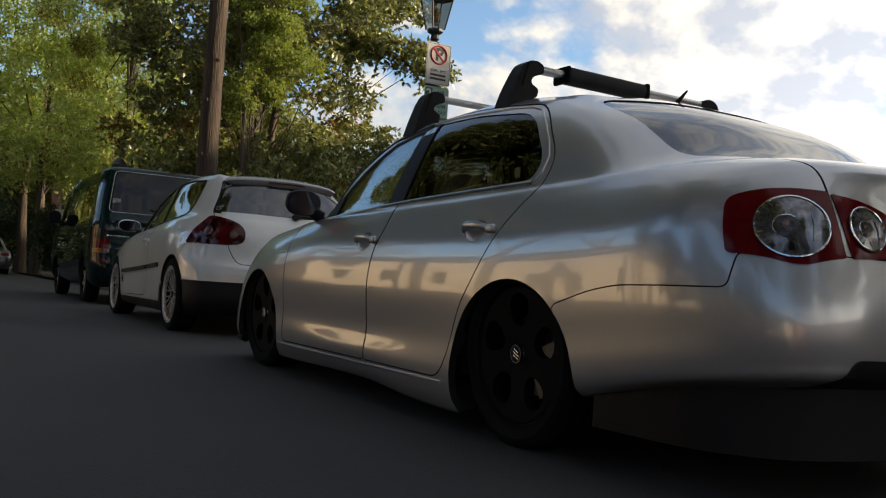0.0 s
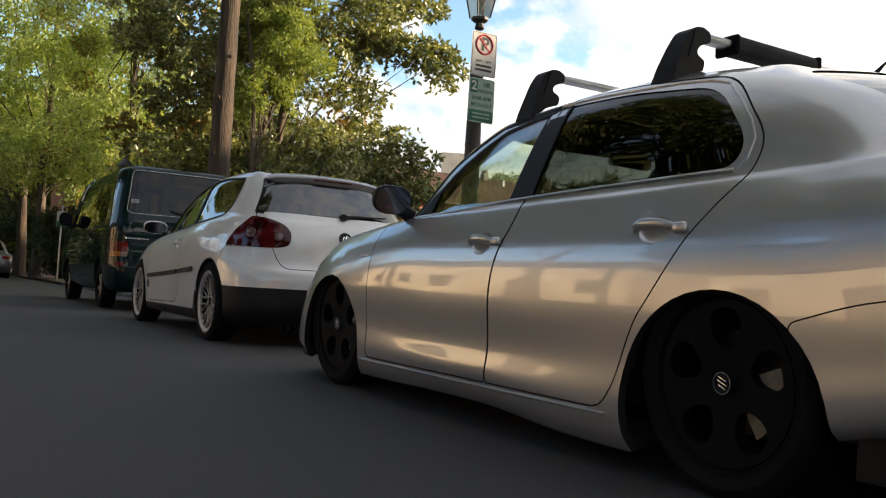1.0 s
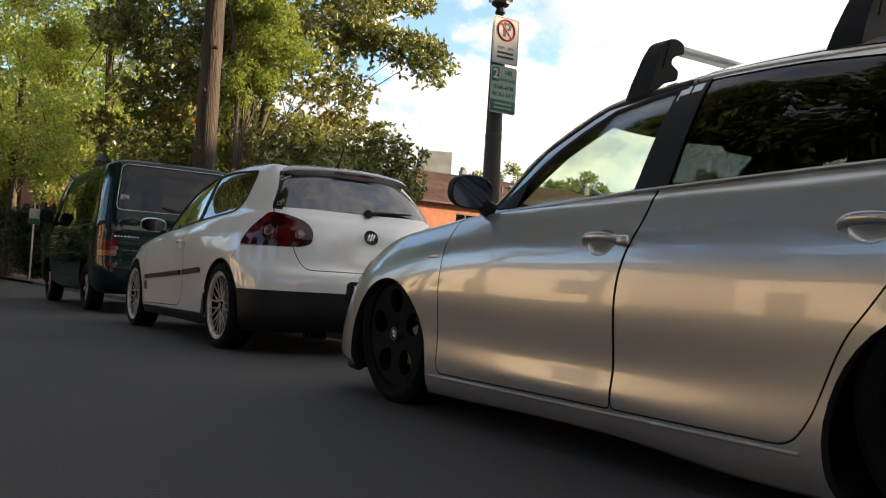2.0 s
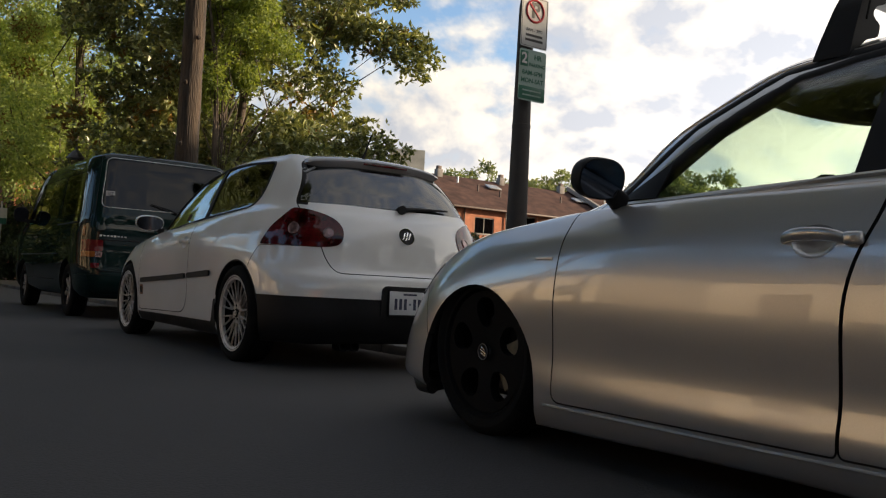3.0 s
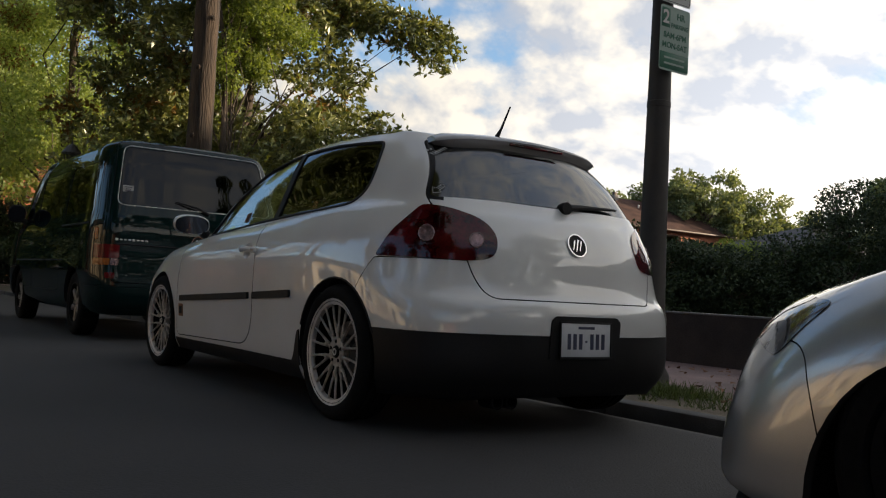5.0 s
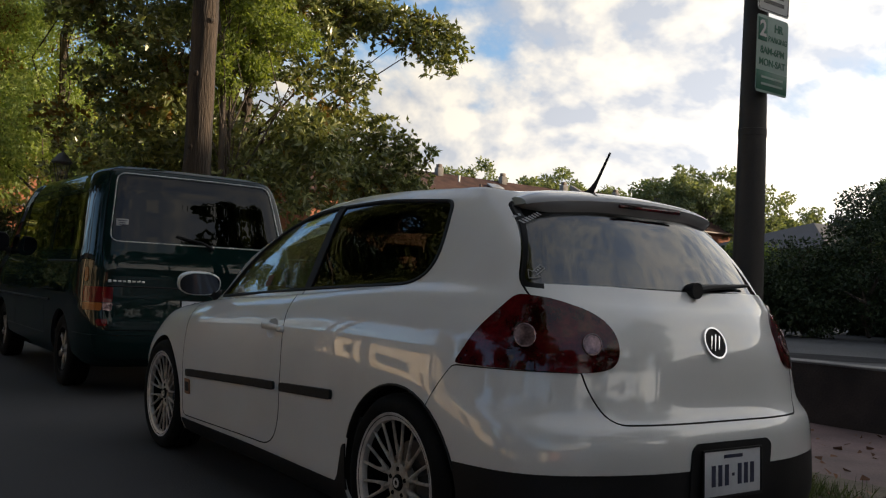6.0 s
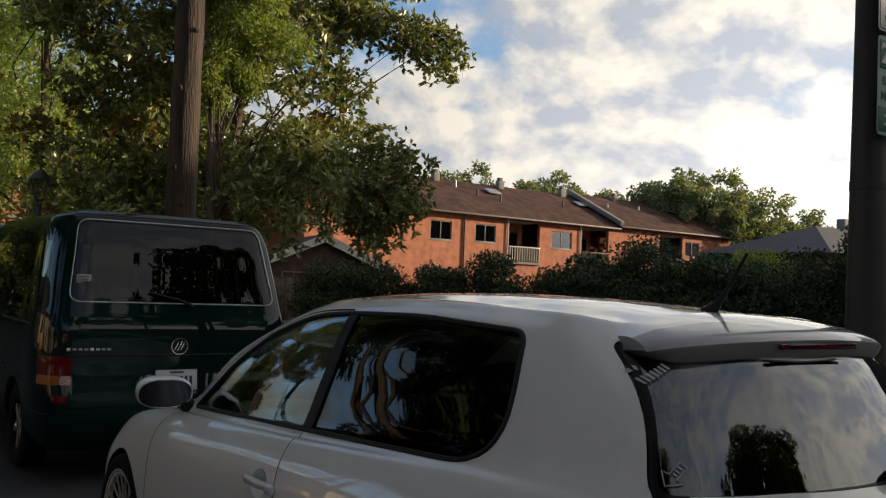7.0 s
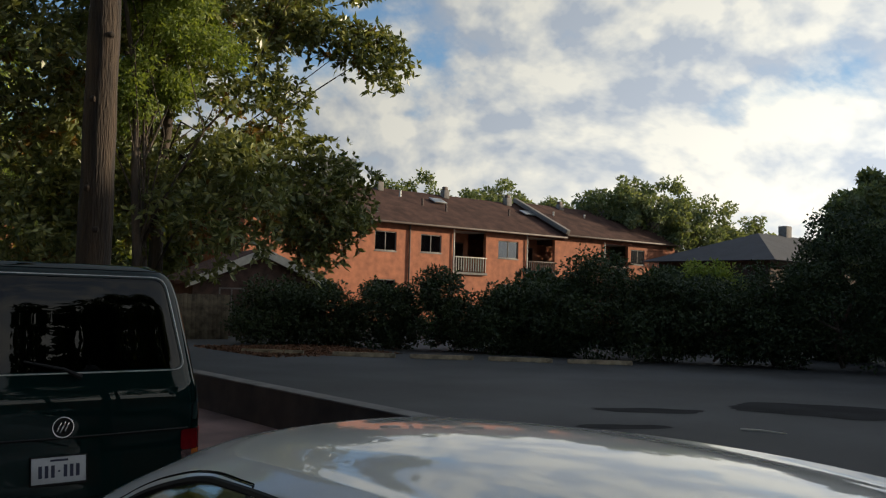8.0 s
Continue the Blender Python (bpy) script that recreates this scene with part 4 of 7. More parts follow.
def build_saloon():
    car = thing("saloon_car", "lowered silver four-door saloon parked at the kerb, black wheels", "car", pose(0.88, 0, 0), group="parked cars")
    R = [
        ring([(0, 3.34, .15), (.42, 3.30, .15), (.70, 3.12, .14)], [(2.95, .80, .12), (2.6, .83, .10), (1.3, .835, .098), (0, .835, .11), (-.40, .828, .235), (-.75, .81, .30)], [(.66, -.98, .325), (.38, -1.03, .33), (0, -1.04, .33)]),
        ring([(0, 3.43, .19), (.46, 3.39, .19), (.765, 3.21, .18)], [(3.0, .848, .17), (2.6, .865, .155), (1.3, .862, .145), (0, .866, .16), (-.40, .860, .262), (-.8, .845, .325)], [(.69, -1.05, .355), (.40, -1.10, .36), (0, -1.11, .36)]),
        ring([(0, 3.45, .25), (.47, 3.41, .25), (.775, 3.21, .25)], [(3.0, .855, .245), (2.6, .873, .235), (1.3, .877, .215), (0, .874, .235), (-.40, .868, .315), (-.8, .855, .36)], [(.70, -1.055, .39), (.40, -1.115, .395), (0, -1.125, .395)]),
        ring([(0, 3.45, .36), (.46, 3.40, .36), (.77, 3.19, .36)], [(2.98, .855, .37), (2.6, .876, .36), (1.3, .868, .31), (0, .876, .36), (-.8, .86, .44)], [(.71, -1.055, .46), (.40, -1.12, .475), (0, -1.135, .475)]),
        ring([(0, 3.42, .50), (.45, 3.37, .50), (.75, 3.12, .52)], [(2.92, .845, .53), (2.6, .88, .54), (1.3, .882, .50), (0, .882, .53), (-.8, .862, .56)], [(.70, -1.04, .58), (.40, -1.11, .60), (0, -1.13, .60)]),
        ring([(0, 3.36, .60), (.44, 3.30, .61), (.70, 3.06, .64)], [(2.82, .80, .68), (2.4, .856, .70), (1.3, .869, .68), (0, .866, .70), (-.75, .845, .75)], [(.66, -.98, .80), (.38, -1.06, .80), (0, -1.08, .80)]),
        ring([(0, 3.27, .66), (.42, 3.20, .67), (.66, 2.96, .70)], [(2.7, .765, .755), (2.2, .815, .785), (1.3, .836, .775), (0, .829, .795), (-.7, .80, .850)], [(.63, -.93, .895), (.36, -1.035, .900), (0, -1.055, .900)]),
        ring([(0, 3.10, .72), (.40, 3.03, .73), (.60, 2.84, .75)], [(2.55, .69, .795), (2.1, .772, .832), (1.3, .807, .838), (0, .797, .862), (-.62, .757, .902)], [(.60, -.82, .932), (.35, -.92, .940), (0, -.94, .940)]),
        ring([(0, 2.42, .90), (.38, 2.36, .89), (.62, 2.18, .875)], [(2.03, .70, .86), (1.6, .75, .862), (1.1, .786, .878), (.5, .783, .893), (0, .770, .912), (-.42, .726, .935)], [(.57, -.56, .962), (.32, -.64, .970), (0, -.66, .970)]),
        ring([(0, 2.10, 1.118), (.36, 2.05, 1.108), (.57, 1.91, 1.088)], [(1.77, .650, 1.078), (1.1, .712, 1.07), (.5, .710, 1.09), (.05, .692, 1.10), (-.2, .638, 1.11)], [(.515, -.28, 1.13), (.30, -.35, 1.15), (0, -.37, 1.15)]),
        ring([(0, 1.70, 1.308), (.34, 1.66, 1.298), (.52, 1.55, 1.268)], [(1.43, .575, 1.250), (.9, .614, 1.266), (.5, .614, 1.26), (.2, .600, 1.24), (.02, .572, 1.215)], [(.46, 0, 1.238), (.28, -.04, 1.260), (0, -.06, 1.265)]),
        ring([(0, 1.57, 1.337), (.32, 1.53, 1.327), (.46, 1.43, 1.312)], [(1.31, .490, 1.309), (.9, .520, 1.314), (.5, .520, 1.308), (.1, .485, 1.272)], [(.38, .09, 1.277), (.24, .06, 1.292), (0, .05, 1.297)]),
    ]
    S = Shell(R)
    body = S.layer(0.0, 0.03)
    front_w = rounded([(2.00, .862), (1.115, .884), (1.085, 1.246), (1.44, 1.205), (1.64, 1.105)], [.02, .02, .03, .1, .1])
    rear_w = rounded([(1.000, .889), (.05, .916), (.030, 1.00), (.215, 1.196), (.60, 1.238), (.985, 1.250)], [.02, .045, .08, .10, .1, .02])
    screen = (rounded([(-.64, .93), (.64, .93), (.50, 1.25), (-.50, 1.25)], .06), (1.0, 2.6))
    back = (rounded([(-.612, .966), (-.36, .982), (.36, .982), (.612, .966), (.560, 1.195), (.48, 1.246), (-.48, 1.246), (-.560, 1.195)], [.04, .2, .2, .04, .06, .06, .06, .06]), (-.68, 0.2))
    body = cut_windows(S, body, [front_w, rear_w], screen, back, .9)
    body = arches(body, 2.578, .205, .36, .9)
    three = [SILVER, GAP, INTERIOR, SILVER]
    fd = rounded([(2.13, .182), (1.105, .182), (1.10, .60), (1.03, .78), (1.02, .868), (1.04, 1.286), (1.53, 1.268), (1.89, 1.115), (2.135, .862), (2.115, .70)], [.04, .02, .1, .1, .1, .03, .15, .1, .05, .1])
    rd = rounded([(1.10, .182), (.45, .182), (.395, .25), (.315, .45), (.237, .545), (.07, .79), (-.022, .893), (-.036, 1.00), (.175, 1.232), (.60, 1.274), (1.035, 1.284), (1.015, .868), (1.025, .78), (1.095, .60)], [.02, .05, .05, .1, .1, .1, .04, .08, .1, .2, .03, .1, .1, .1])
    d1, body = split(body, fd, "x", -1.2, 1.2)
    doors = flanks(S, cup(S, d1, 1.19, .712), "front_door", three, car)
    d2, body = split(body, rd, "x", -1.2, 1.2)
    doors += flanks(S, cup(S, d2, .26, .738), "rear_door", three, car)
    bonnet = rounded([(-.62, 3.06), (.62, 3.06), (.70, 2.5), (.74, 2.18), (-.74, 2.18), (-.70, 2.5)], [.25, .25, .2, .06, .06, .2])
    hood, body = split(body, bonnet, "z", .62, .97)
    part("bonnet", S.smooth(hood), three, car)
    rb = rounded([(-1.4, .0), (-.24, .0), (-.24, .488), (-.41, .540), (-.55, .560), (-.890, .567), (-.900, .66), (-1.4, .66)], [.01, .01, .02, .08, .05, .02, .02, .01])
    bump, body = split(body, rb, "x", -1.2, 1.2, .002)
    part("rear_bumper", S.smooth(bump), three, car)
    fb = rounded([(3.7, .0), (2.80, .0), (2.92, .40), (2.97, .545), (3.25, .58), (3.7, .58)], [.01, .01, .05, .05, .05, .01])
    bump, body = split(body, fb, "x", -1.2, 1.2, .002)
    part("front_bumper", S.smooth(bump), three, car)
    lid = rounded([(-.586, -1.4), (.586, -1.4), (.605, -.62), (-.605, -.62)], [.02, .02, .12, .12])
    boot, body = split(body, lid, "z", .60, 1.0)
    part("boot_lid", S.smooth(boot), three, car)
    part("body", S.smooth(body), three, car, "silver painted body shell")
    panes(S, car, [front_w, rear_w], screen, back, .9, ([CLEAR, SMOKED], CLEAR, FILMED), ["front_side_window", "rear_side_window"])
    # window surround and sill trims
    for s in (-1, 1):
        low = [(s * 1.3, y, z) for y, z in ((2.0, .850), (1.6, .858), (1.1, .878), (.5, .896), (.04, .906))]
        part("window_trim", S.line(low, (-s, 0, 0), .007, 8, .002), ALU, car, "matt aluminium window trim")
        up = [(s * 1.3, y, z) for y, z in ((.030, .905), (.010, .94), (.006, 1.0), (.040, 1.058), (.115, 1.140), (.185, 1.203), (.26, 1.225), (.4, 1.240), (.8, 1.260), (1.2, 1.266), (1.51, 1.246), (1.85, 1.098), (2.105, .866))]
        part("window_trim", S.line(up, (-s, 0, 0), .0048, 8, .001), ALU, car, "matt aluminium window trim")
        frame_line = [(s * 1.3, y, z) for y, z in ((1.06, 1.258), (1.25, 1.252), (1.47, 1.230), (1.75, 1.100), (2.05, .868))]
        inner_line = [(s * 1.3, y, z) for y, z in ((1.06, 1.240), (1.22, 1.232), (1.41, 1.205), (1.66, 1.082), (1.95, .872))]
        part("window_frame", S.line(inner_line, (-s, 0, 0), .024, 6, -.021, sides=12), BLACKPLASTIC, doors[0 if s < 0 else 1], "black inner window frame")
        part("window_frame", S.line(frame_line, (-s, 0, 0), .027, 6, -.020, sides=12), BLACKPLASTIC, doors[0 if s < 0 else 1], "black window frame")
        part("sill_trim", S.line([(s * 1.3, 2.17, .166), (s * 1.3, 1.3, .164), (s * 1.3, .42, .166)], (-s, 0, 0), .006, 8, .002), SILVER, car)
        pil = [(s * 1.3, y, z) for y, z in ((1.135, .886), (.985, .889), (.965, 1.252), (1.095, 1.250))]
        part("pillar_trim", S.plate(pil, (-s, 0, 0), .002, .005, 3), BLACKPLASTIC, doors[0 if s < 0 else 1], "black pillar cover")
        sail = [(s * 1.3, y, z) for y, z in ((2.03, .868), (1.84, .866), (1.80, .985))]
        part("mirror_sail", S.plate(sail, (-s, 0, 0), .003, .006, 3), BLACKPLASTIC, doors[0 if s < 0 else 1])
        handle(S, doors[0 if s < 0 else 1], 1.19, .712, .87, SILVER, s)
        handle(S, doors[2 if s < 0 else 3], .26, .738, .87, SILVER, s)
        mirror_housing(car, (s * .880, 1.945, .920), s, BLACKPLASTIC, .185, .11, .135, .05)
        part("wing_badge", box_bm(.006, .085, .012, (s * (S.on((s * 1.3, 2.19, .663), (-s, 0, 0))[0].x * s + .002), 2.19, .663), .002), ALU, car, "small metal wing badge")
        for y in (0, 2.578):
            ln = part("wheel_housing", well_liner(.40, .36, .20), GAP, car)
            ln.matrix_local = pose(s * .80, y, 0, 0, 0, 0 if s < 0 else 180)
            wheel(car, (s * .735, y, .315), s, "five_hole", .318, .245, .215, 2.0)
        # rear lamp: wraps from the flank to the tail
        way = Vector((-s * .55, .84, 0))
        base = Vector((s * .72, -1.0, .74))
        side_v = Vector((way.y, -way.x, 0)) * -s
        out = rounded([(.143, .062), (.07, .086), (-.012, .092), (-.104, .087), (-.140, -.085), (-.086, -.094), (-.026, -.111), (.072, -.088), (.148, -.084), (.153, -.015)], [.03, .05, .05, .006, .006, .03, .05, .04, .012, .05], 4)
        pts = [base - way + side_v * -a + Vector((0, 0, b)) for a, b in out]
        lamp = part("rear_lamp", S.plate(pts, way, .004, .012, 8), LENS_RED, car, "red rear lamp with round clear reflector")
        round_lamp(S, lamp, base - way + side_v * .008 + Vector((0, 0, -.012)), side_v, way, .090, .078)
        inner = rounded([(.590, .822), (.50, .808), (.42, .778), (.385, .72), (.40, .665), (.576, .655)], [.006, .05, .05, .05, .03, .006], 4)
        lamp2 = part("boot_lamp", S.plate([Vector((s * a, -2.0, b)) for a, b in inner], (0, 1, 0), .004, .012, 6), LENS_RED, car, "red boot lamp with round clear reflector")
        round_lamp(S, lamp2, Vector((s * .512, -2.0, .734)), Vector((1, 0, 0)), Vector((0, 1, 0)), .054, .056)
        hl = rounded([(-.16, .05), (.14, .07), (.16, -.05), (-.10, -.09)], .03, 4)
        pts = [Vector((s * .66, 3.0, .60)) + Vector((s * .45, .9, 0)) + Vector((s * .8 * -a, .4 * a, b)) * 1.0 for a, b in hl]
        part("headlamp", S.plate(pts, (-s * .45, -.9, 0), .003, .01, 6), LENS_CLEAR, car)
    part("front_lip", tube_bm([(-.815, 2.93, .135), (-.805, 3.02, .135), (-.71, 3.19, .14), (-.43, 3.34, .15), (0, 3.38, .15), (.43, 3.34, .15), (.71, 3.19, .14), (.805, 3.02, .135), (.815, 2.93, .135)], .028, 10), BLACKPLASTIC, car, "black front lip")
    ins = rounded([(-.585, .405), (-.655, .30), (.655, .30), (.585, .405)], .02, 3)
    part("bumper_insert", S.plate([(x, -2, z) for x, z in ins], (0, 1, 0), .006, .010, 5), BLACKPLASTIC, car, "black bumper insert")
    # dark lower valance and tail pipe
    plan = rounded([(-.825, -.40), (-.80, -.78), (-.655, -.965), (-.38, -1.03), (.38, -1.03), (.655, -.965), (.80, -.78), (.825, -.40)], [.01, .1, .1, .1, .1, .1, .1, .01], 4)
    part("rear_valance", prism_bm(plan, "z", .135, .345), BLACKPLASTIC, car, "black lower valance")
    part("underbody", box_bm(1.18, 3.9, .13, (0, 1.10, .185), .02), GAP, car)
    emblem(car, (0, -1.095, .80), Matrix.Rotation(radians(82), 4, "X"), .055)
    number_plate(car, (0, -1.145, .50), Matrix.Rotation(radians(88), 4, "X"))
    part("roof_aerial", tube_bm([(0, .19, 1.300), (0, .16, 1.322), (0, .10, 1.368)], [.024, .011, .004], 8), BLACKPLASTIC, car, "short black roof aerial")
    cabin(car, 1.75, .32, 1.30, rear_seat=True)
    # roof bars: swept feet over the door frames
    for y, pad in ((1.285, 0.0), (.485, .46)):
        for s in (-1, 1):
            edge = S.on((s * .59, y, 2.0), (0, 0, -1), 0)[0].z
            low = S.on((s * .47, y, 2.0), (0, 0, -1), 0)[0].z
            prof = [(.607, edge - .012), (.596, edge + .05), (.572, 1.40), (.552, 1.445), (.525, 1.462), (.490, 1.466), (.455, 1.452), (.452, 1.418), (.492, 1.408), (.512, 1.385), (.505, low + .055), (.470, low + .040), (.475, low + .004), (.53, low - .012)]
            pb = prism_bm(rounded([(s * x, z) for x, z in prof], .012, 3), "y", y - .048, y + .048)
            for v in pb.verts:
                k = (1.47 - v.co.z) / .2
                v.co.y = y + (v.co.y - y) * (.72 + .42 * k) + .035 * k
            rack_foot = part("roof_rack_foot", pb, BLACKPLASTIC, car, "black plastic rack foot", smooth=False)
            part("foot_seam", box_bm(.006, .004, .10, (s * .548, y - .038, 1.40), .001, rot=Matrix.Rotation(radians(s * -16), 4, "Y")), RUBBER, rack_foot)
        part("roof_bar", box_bm(1.02, .058, .026, (0, y, 1.440), .010, 3), ALU, car, "silver aluminium roof bar")
        if pad:
            pd = box_bm(pad, .098, .066, (-.115, y, 1.436), .026, 3)
            for v in pd.verts:
                v.co.z += .004 * math.sin(v.co.x * 17) + .003 * math.sin(v.co.x * 41 + v.co.y * 30)
            part("bar_pad", pd, PADCLOTH, car, "black cloth bar pad")
            for x in (-.335, .105):
                part("pad_strap", box_bm(.022, .104, .072, (x, y, 1.436), .028, 3), RUBBER, car)
    return car


build_saloon()


# ---- white hatchback ----
def build_hatchback():
    car = thing("hatchback_car", "white three-door hatchback with black lower bumper parked at the kerb", "car", pose(1.06, 5.487, 0), group="parked cars")
    R = [
        ring([(0, 3.36, .19), (.42, 3.31, .19), (.70, 3.12, .18)], [(2.95, .79, .17), (2.6, .82, .16), (1.3, .825, .15), (0, .825, .15), (-.30, .81, .16)], [(.62, -.60, .16), (.36, -.68, .17), (0, -.69, .17)]),
        ring([(0, 3.43, .25), (.44, 3.38, .25), (.74, 3.16, .24)], [(2.95, .835, .23), (2.6, .86, .23), (1.3, .855, .215), (0, .862, .23), (-.34, .842, .24)], [(.70, -.63, .26), (.40, -.74, .27), (0, -.755, .27)]),
        ring([(0, 3.45, .40), (.45, 3.40, .40), (.76, 3.16, .40)], [(2.95, .85, .40), (2.6, .878, .40), (1.3, .868, .36), (0, .878, .40), (-.34, .860, .42)], [(.768, -.585, .43), (.42, -.75, .44), (0, -.775, .44)]),
        ring([(0, 3.43, .56), (.45, 3.38, .56), (.75, 3.12, .58)], [(2.92, .845, .59), (2.6, .88, .60), (1.3, .882, .56), (0, .882, .60), (-.34, .860, .59)], [(.762, -.568, .575), (.42, -.745, .57), (0, -.775, .57)]),
        ring([(0, 3.37, .65), (.44, 3.31, .66), (.70, 3.06, .69)], [(2.82, .80, .74), (2.4, .862, .77), (1.3, .878, .75), (0, .875, .74), (-.30, .852, .70)], [(.730, -.538, .655), (.40, -.70, .65), (0, -.725, .65)]),
        ring([(0, 3.28, .71), (.42, 3.21, .72), (.66, 2.96, .75)], [(2.7, .765, .81), (2.2, .825, .855), (1.3, .852, .865), (0, .845, .88), (-.28, .820, .87)], [(.700, -.510, .83), (.38, -.67, .83), (0, -.70, .83)]),
        ring([(0, 3.11, .77), (.40, 3.04, .78), (.60, 2.84, .80)], [(2.55, .69, .85), (2.1, .775, .89), (1.3, .805, .93), (0, .79, .985), (-.25, .763, .98)], [(.663, -.470, .95), (.36, -.62, .945), (0, -.65, .945)]),
        ring([(0, 2.56, .945), (.38, 2.50, .935), (.62, 2.32, .925)], [(2.18, .705, .905), (1.6, .755, .93), (1.1, .768, .965), (.5, .765, 1.01), (0, .735, 1.05), (-.22, .71, 1.05)], [(.635, -.430, 1.035), (.34, -.555, 1.02), (0, -.585, 1.015)]),
        ring([(0, 2.20, 1.18), (.36, 2.15, 1.17), (.59, 2.00, 1.145)], [(1.88, .650, 1.13), (1.1, .695, 1.16), (.5, .685, 1.19), (.05, .655, 1.21), (-.14, .635, 1.21)], [(.565, -.335, 1.20), (.31, -.44, 1.195), (0, -.465, 1.195)]),
        ring([(0, 1.64, 1.385), (.34, 1.60, 1.375), (.51, 1.50, 1.352)], [(1.40, .576, 1.338), (.9, .606, 1.376), (.5, .606, 1.384), (.15, .582, 1.374), (-.05, .548, 1.358)], [(.465, -.21, 1.348), (.28, -.29, 1.36), (0, -.31, 1.365)]),
        ring([(0, 1.46, 1.425), (.32, 1.42, 1.416), (.46, 1.34, 1.404)], [(1.22, .522, 1.402), (.9, .545, 1.420), (.5, .548, 1.427), (.0, .515, 1.415)], [(.43, -.12, 1.397), (.25, -.17, 1.412), (0, -.19, 1.418)]),
    ]
    S = Shell(R, .020)
    body = S.layer(0.0, 0.03)
    front_w = rounded([(2.10, .918), (.985, .984), (.972, 1.370), (1.27, 1.352), (1.54, 1.272), (1.80, 1.135)], [.03, .01, .02, .1, .1, .1])
    rear_w = rounded([(.960, .988), (.015, 1.038), (.105, 1.364), (.55, 1.384), (.945, 1.374)], [.01, .19, .045, .1, .01], 9)
    screen = (rounded([(-.64, .985), (.64, .985), (.50, 1.335), (-.50, 1.335)], .06), (1.0, 2.7))
    back = (rounded([(-.648, 1.050), (.648, 1.050), (.500, 1.346), (-.500, 1.346)], .03), (-1.0, 0.0))
    body = cut_windows(S, body, [front_w, rear_w], screen, back, .9)
    body = arches(body, 2.578, .315, .345, .9)
    three = [WHITE, GAP, INTERIOR, WHITE]
    door = rounded([(2.20, .245), (1.06, .265), (.97, .40), (.955, .70), (1.00, .985), (.985, 1.382), (1.29, 1.366), (1.57, 1.290), (1.84, 1.150), (2.16, .920), (2.18, .76)], [.05, .12, .1, .1, .1, .02, .12, .1, .1, .05, .1])
    d1, body = split(body, door, "x", -1.2, 1.2)
    doors = flanks(S, cup(S, d1, 1.09, .80), "door", three, car)
    bonnet = rounded([(-.62, 3.07), (.62, 3.07), (.70, 2.5), (.74, 2.20), (-.74, 2.20), (-.70, 2.5)], [.25, .25, .2, .06, .06, .2])
    hood, body = split(body, bonnet, "z", .66, 1.03)
    part("bonnet", S.smooth(hood), three, car)
    hatch = rounded([(-.50, .605), (.50, .605), (.555, .70), (.575, .78), (.663, 1.035), (.512, 1.358), (-.512, 1.358), (-.663, 1.035), (-.575, .78), (-.555, .70)], [.05, .05, .08, .05, .05, .03, .03, .05, .05, .08])
    lid, body = split(body, hatch, "y", -1.2, -.10)
    lid = S.smooth(lid)
    for p in lid.polygons:
        if p.material_index == 0 and p.center.z > 1.043:
            p.material_index = 3
    tail = part("tailgate", lid, three[:3] + [BLACKPAINT], car)
    rb = rounded([(-1.2, .0), (-.10, .0), (-.17, .60), (-.28, .765), (-1.2, .765)], [.01, .01, .03, .02, .01])
    bump, body = split(body, rb, "x", -1.2, 1.2, .002)
    low, high = split(bump, [(-1.3, -.1), (.3, -.1), (.3, .452), (-1.3, .452)], "x", -1.2, 1.2, .001)
    bumper = part("rear_bumper", S.smooth(high), three, car)
    part("lower_bumper", S.smooth(low), [BLACKPLASTIC, GAP, INTERIOR], bumper, "black plastic lower bumper")
    fb = rounded([(3.7, .0), (2.86, .0), (2.94, .45), (2.99, .60), (3.25, .63), (3.7, .63)], [.01, .01, .05, .05, .05, .01])
    bump, body = split(body, fb, "x", -1.2, 1.2, .002)
    part("front_bumper", S.smooth(bump), three, car)
    sill, body = split(body, [(2.24, .05), (.36, .05), (.36, .235), (2.24, .225)], "x", -1.2, 1.2, .001)
    flanks(S, sill, "side_skirt", [BLACKPLASTIC, GAP, INTERIOR], car, "black side skirt")
    part("body", S.smooth(body), three, car, "white painted body shell")
    panes(S, car, [front_w, rear_w], screen, back, .9, ([CLEAR, SMOKED], CLEAR, FILMED), ["front_side_window", "rear_side_window"])
    for s in (-1, 1):
        dr = doors[0 if s < 0 else 1]
        handle(S, dr, 1.09, .80, .87, WHITE, s)
        # black pillar between the side windows and rubber round the glass
        pil = [(s * 1.3, y, z) for y, z in ((1.005, .99), (.945, .994), (.93, 1.366), (.99, 1.362))]
        part("pillar_trim", S.plate(pil, (-s, 0, 0), .003, .006, 3), BLACKPLASTIC, car)
        seal = [(s * 1.3, y, z) for y, z in rounded([(2.09, .914), (.96, .986), (.017, 1.036), (.107, 1.362), (.55, 1.382), (.98, 1.372), (1.27, 1.352), (1.54, 1.274), (1.80, 1.138)], [.02, .2, .19, .045, .1, .1, .1, .1, .1], 8)]
        part("window_seal", S.line(seal, (-s, 0, 0), .009, 2, -.002, closed=True), BLACKPLASTIC, car)
        strip = [(2.11, .508), (2.11, .470), (1.01, .525), (1.01, .563)]
        part("rub_strip", S.plate([(s * 1.3, y, z) for y, z in rounded(strip, .012, 3)], (-s, 0, 0), .014, .016, 3), BLACKPLASTIC, dr, "black rubbing strip")
        strip = [(.94, .566), (.94, .528), (.46, .552), (.46, .592)]
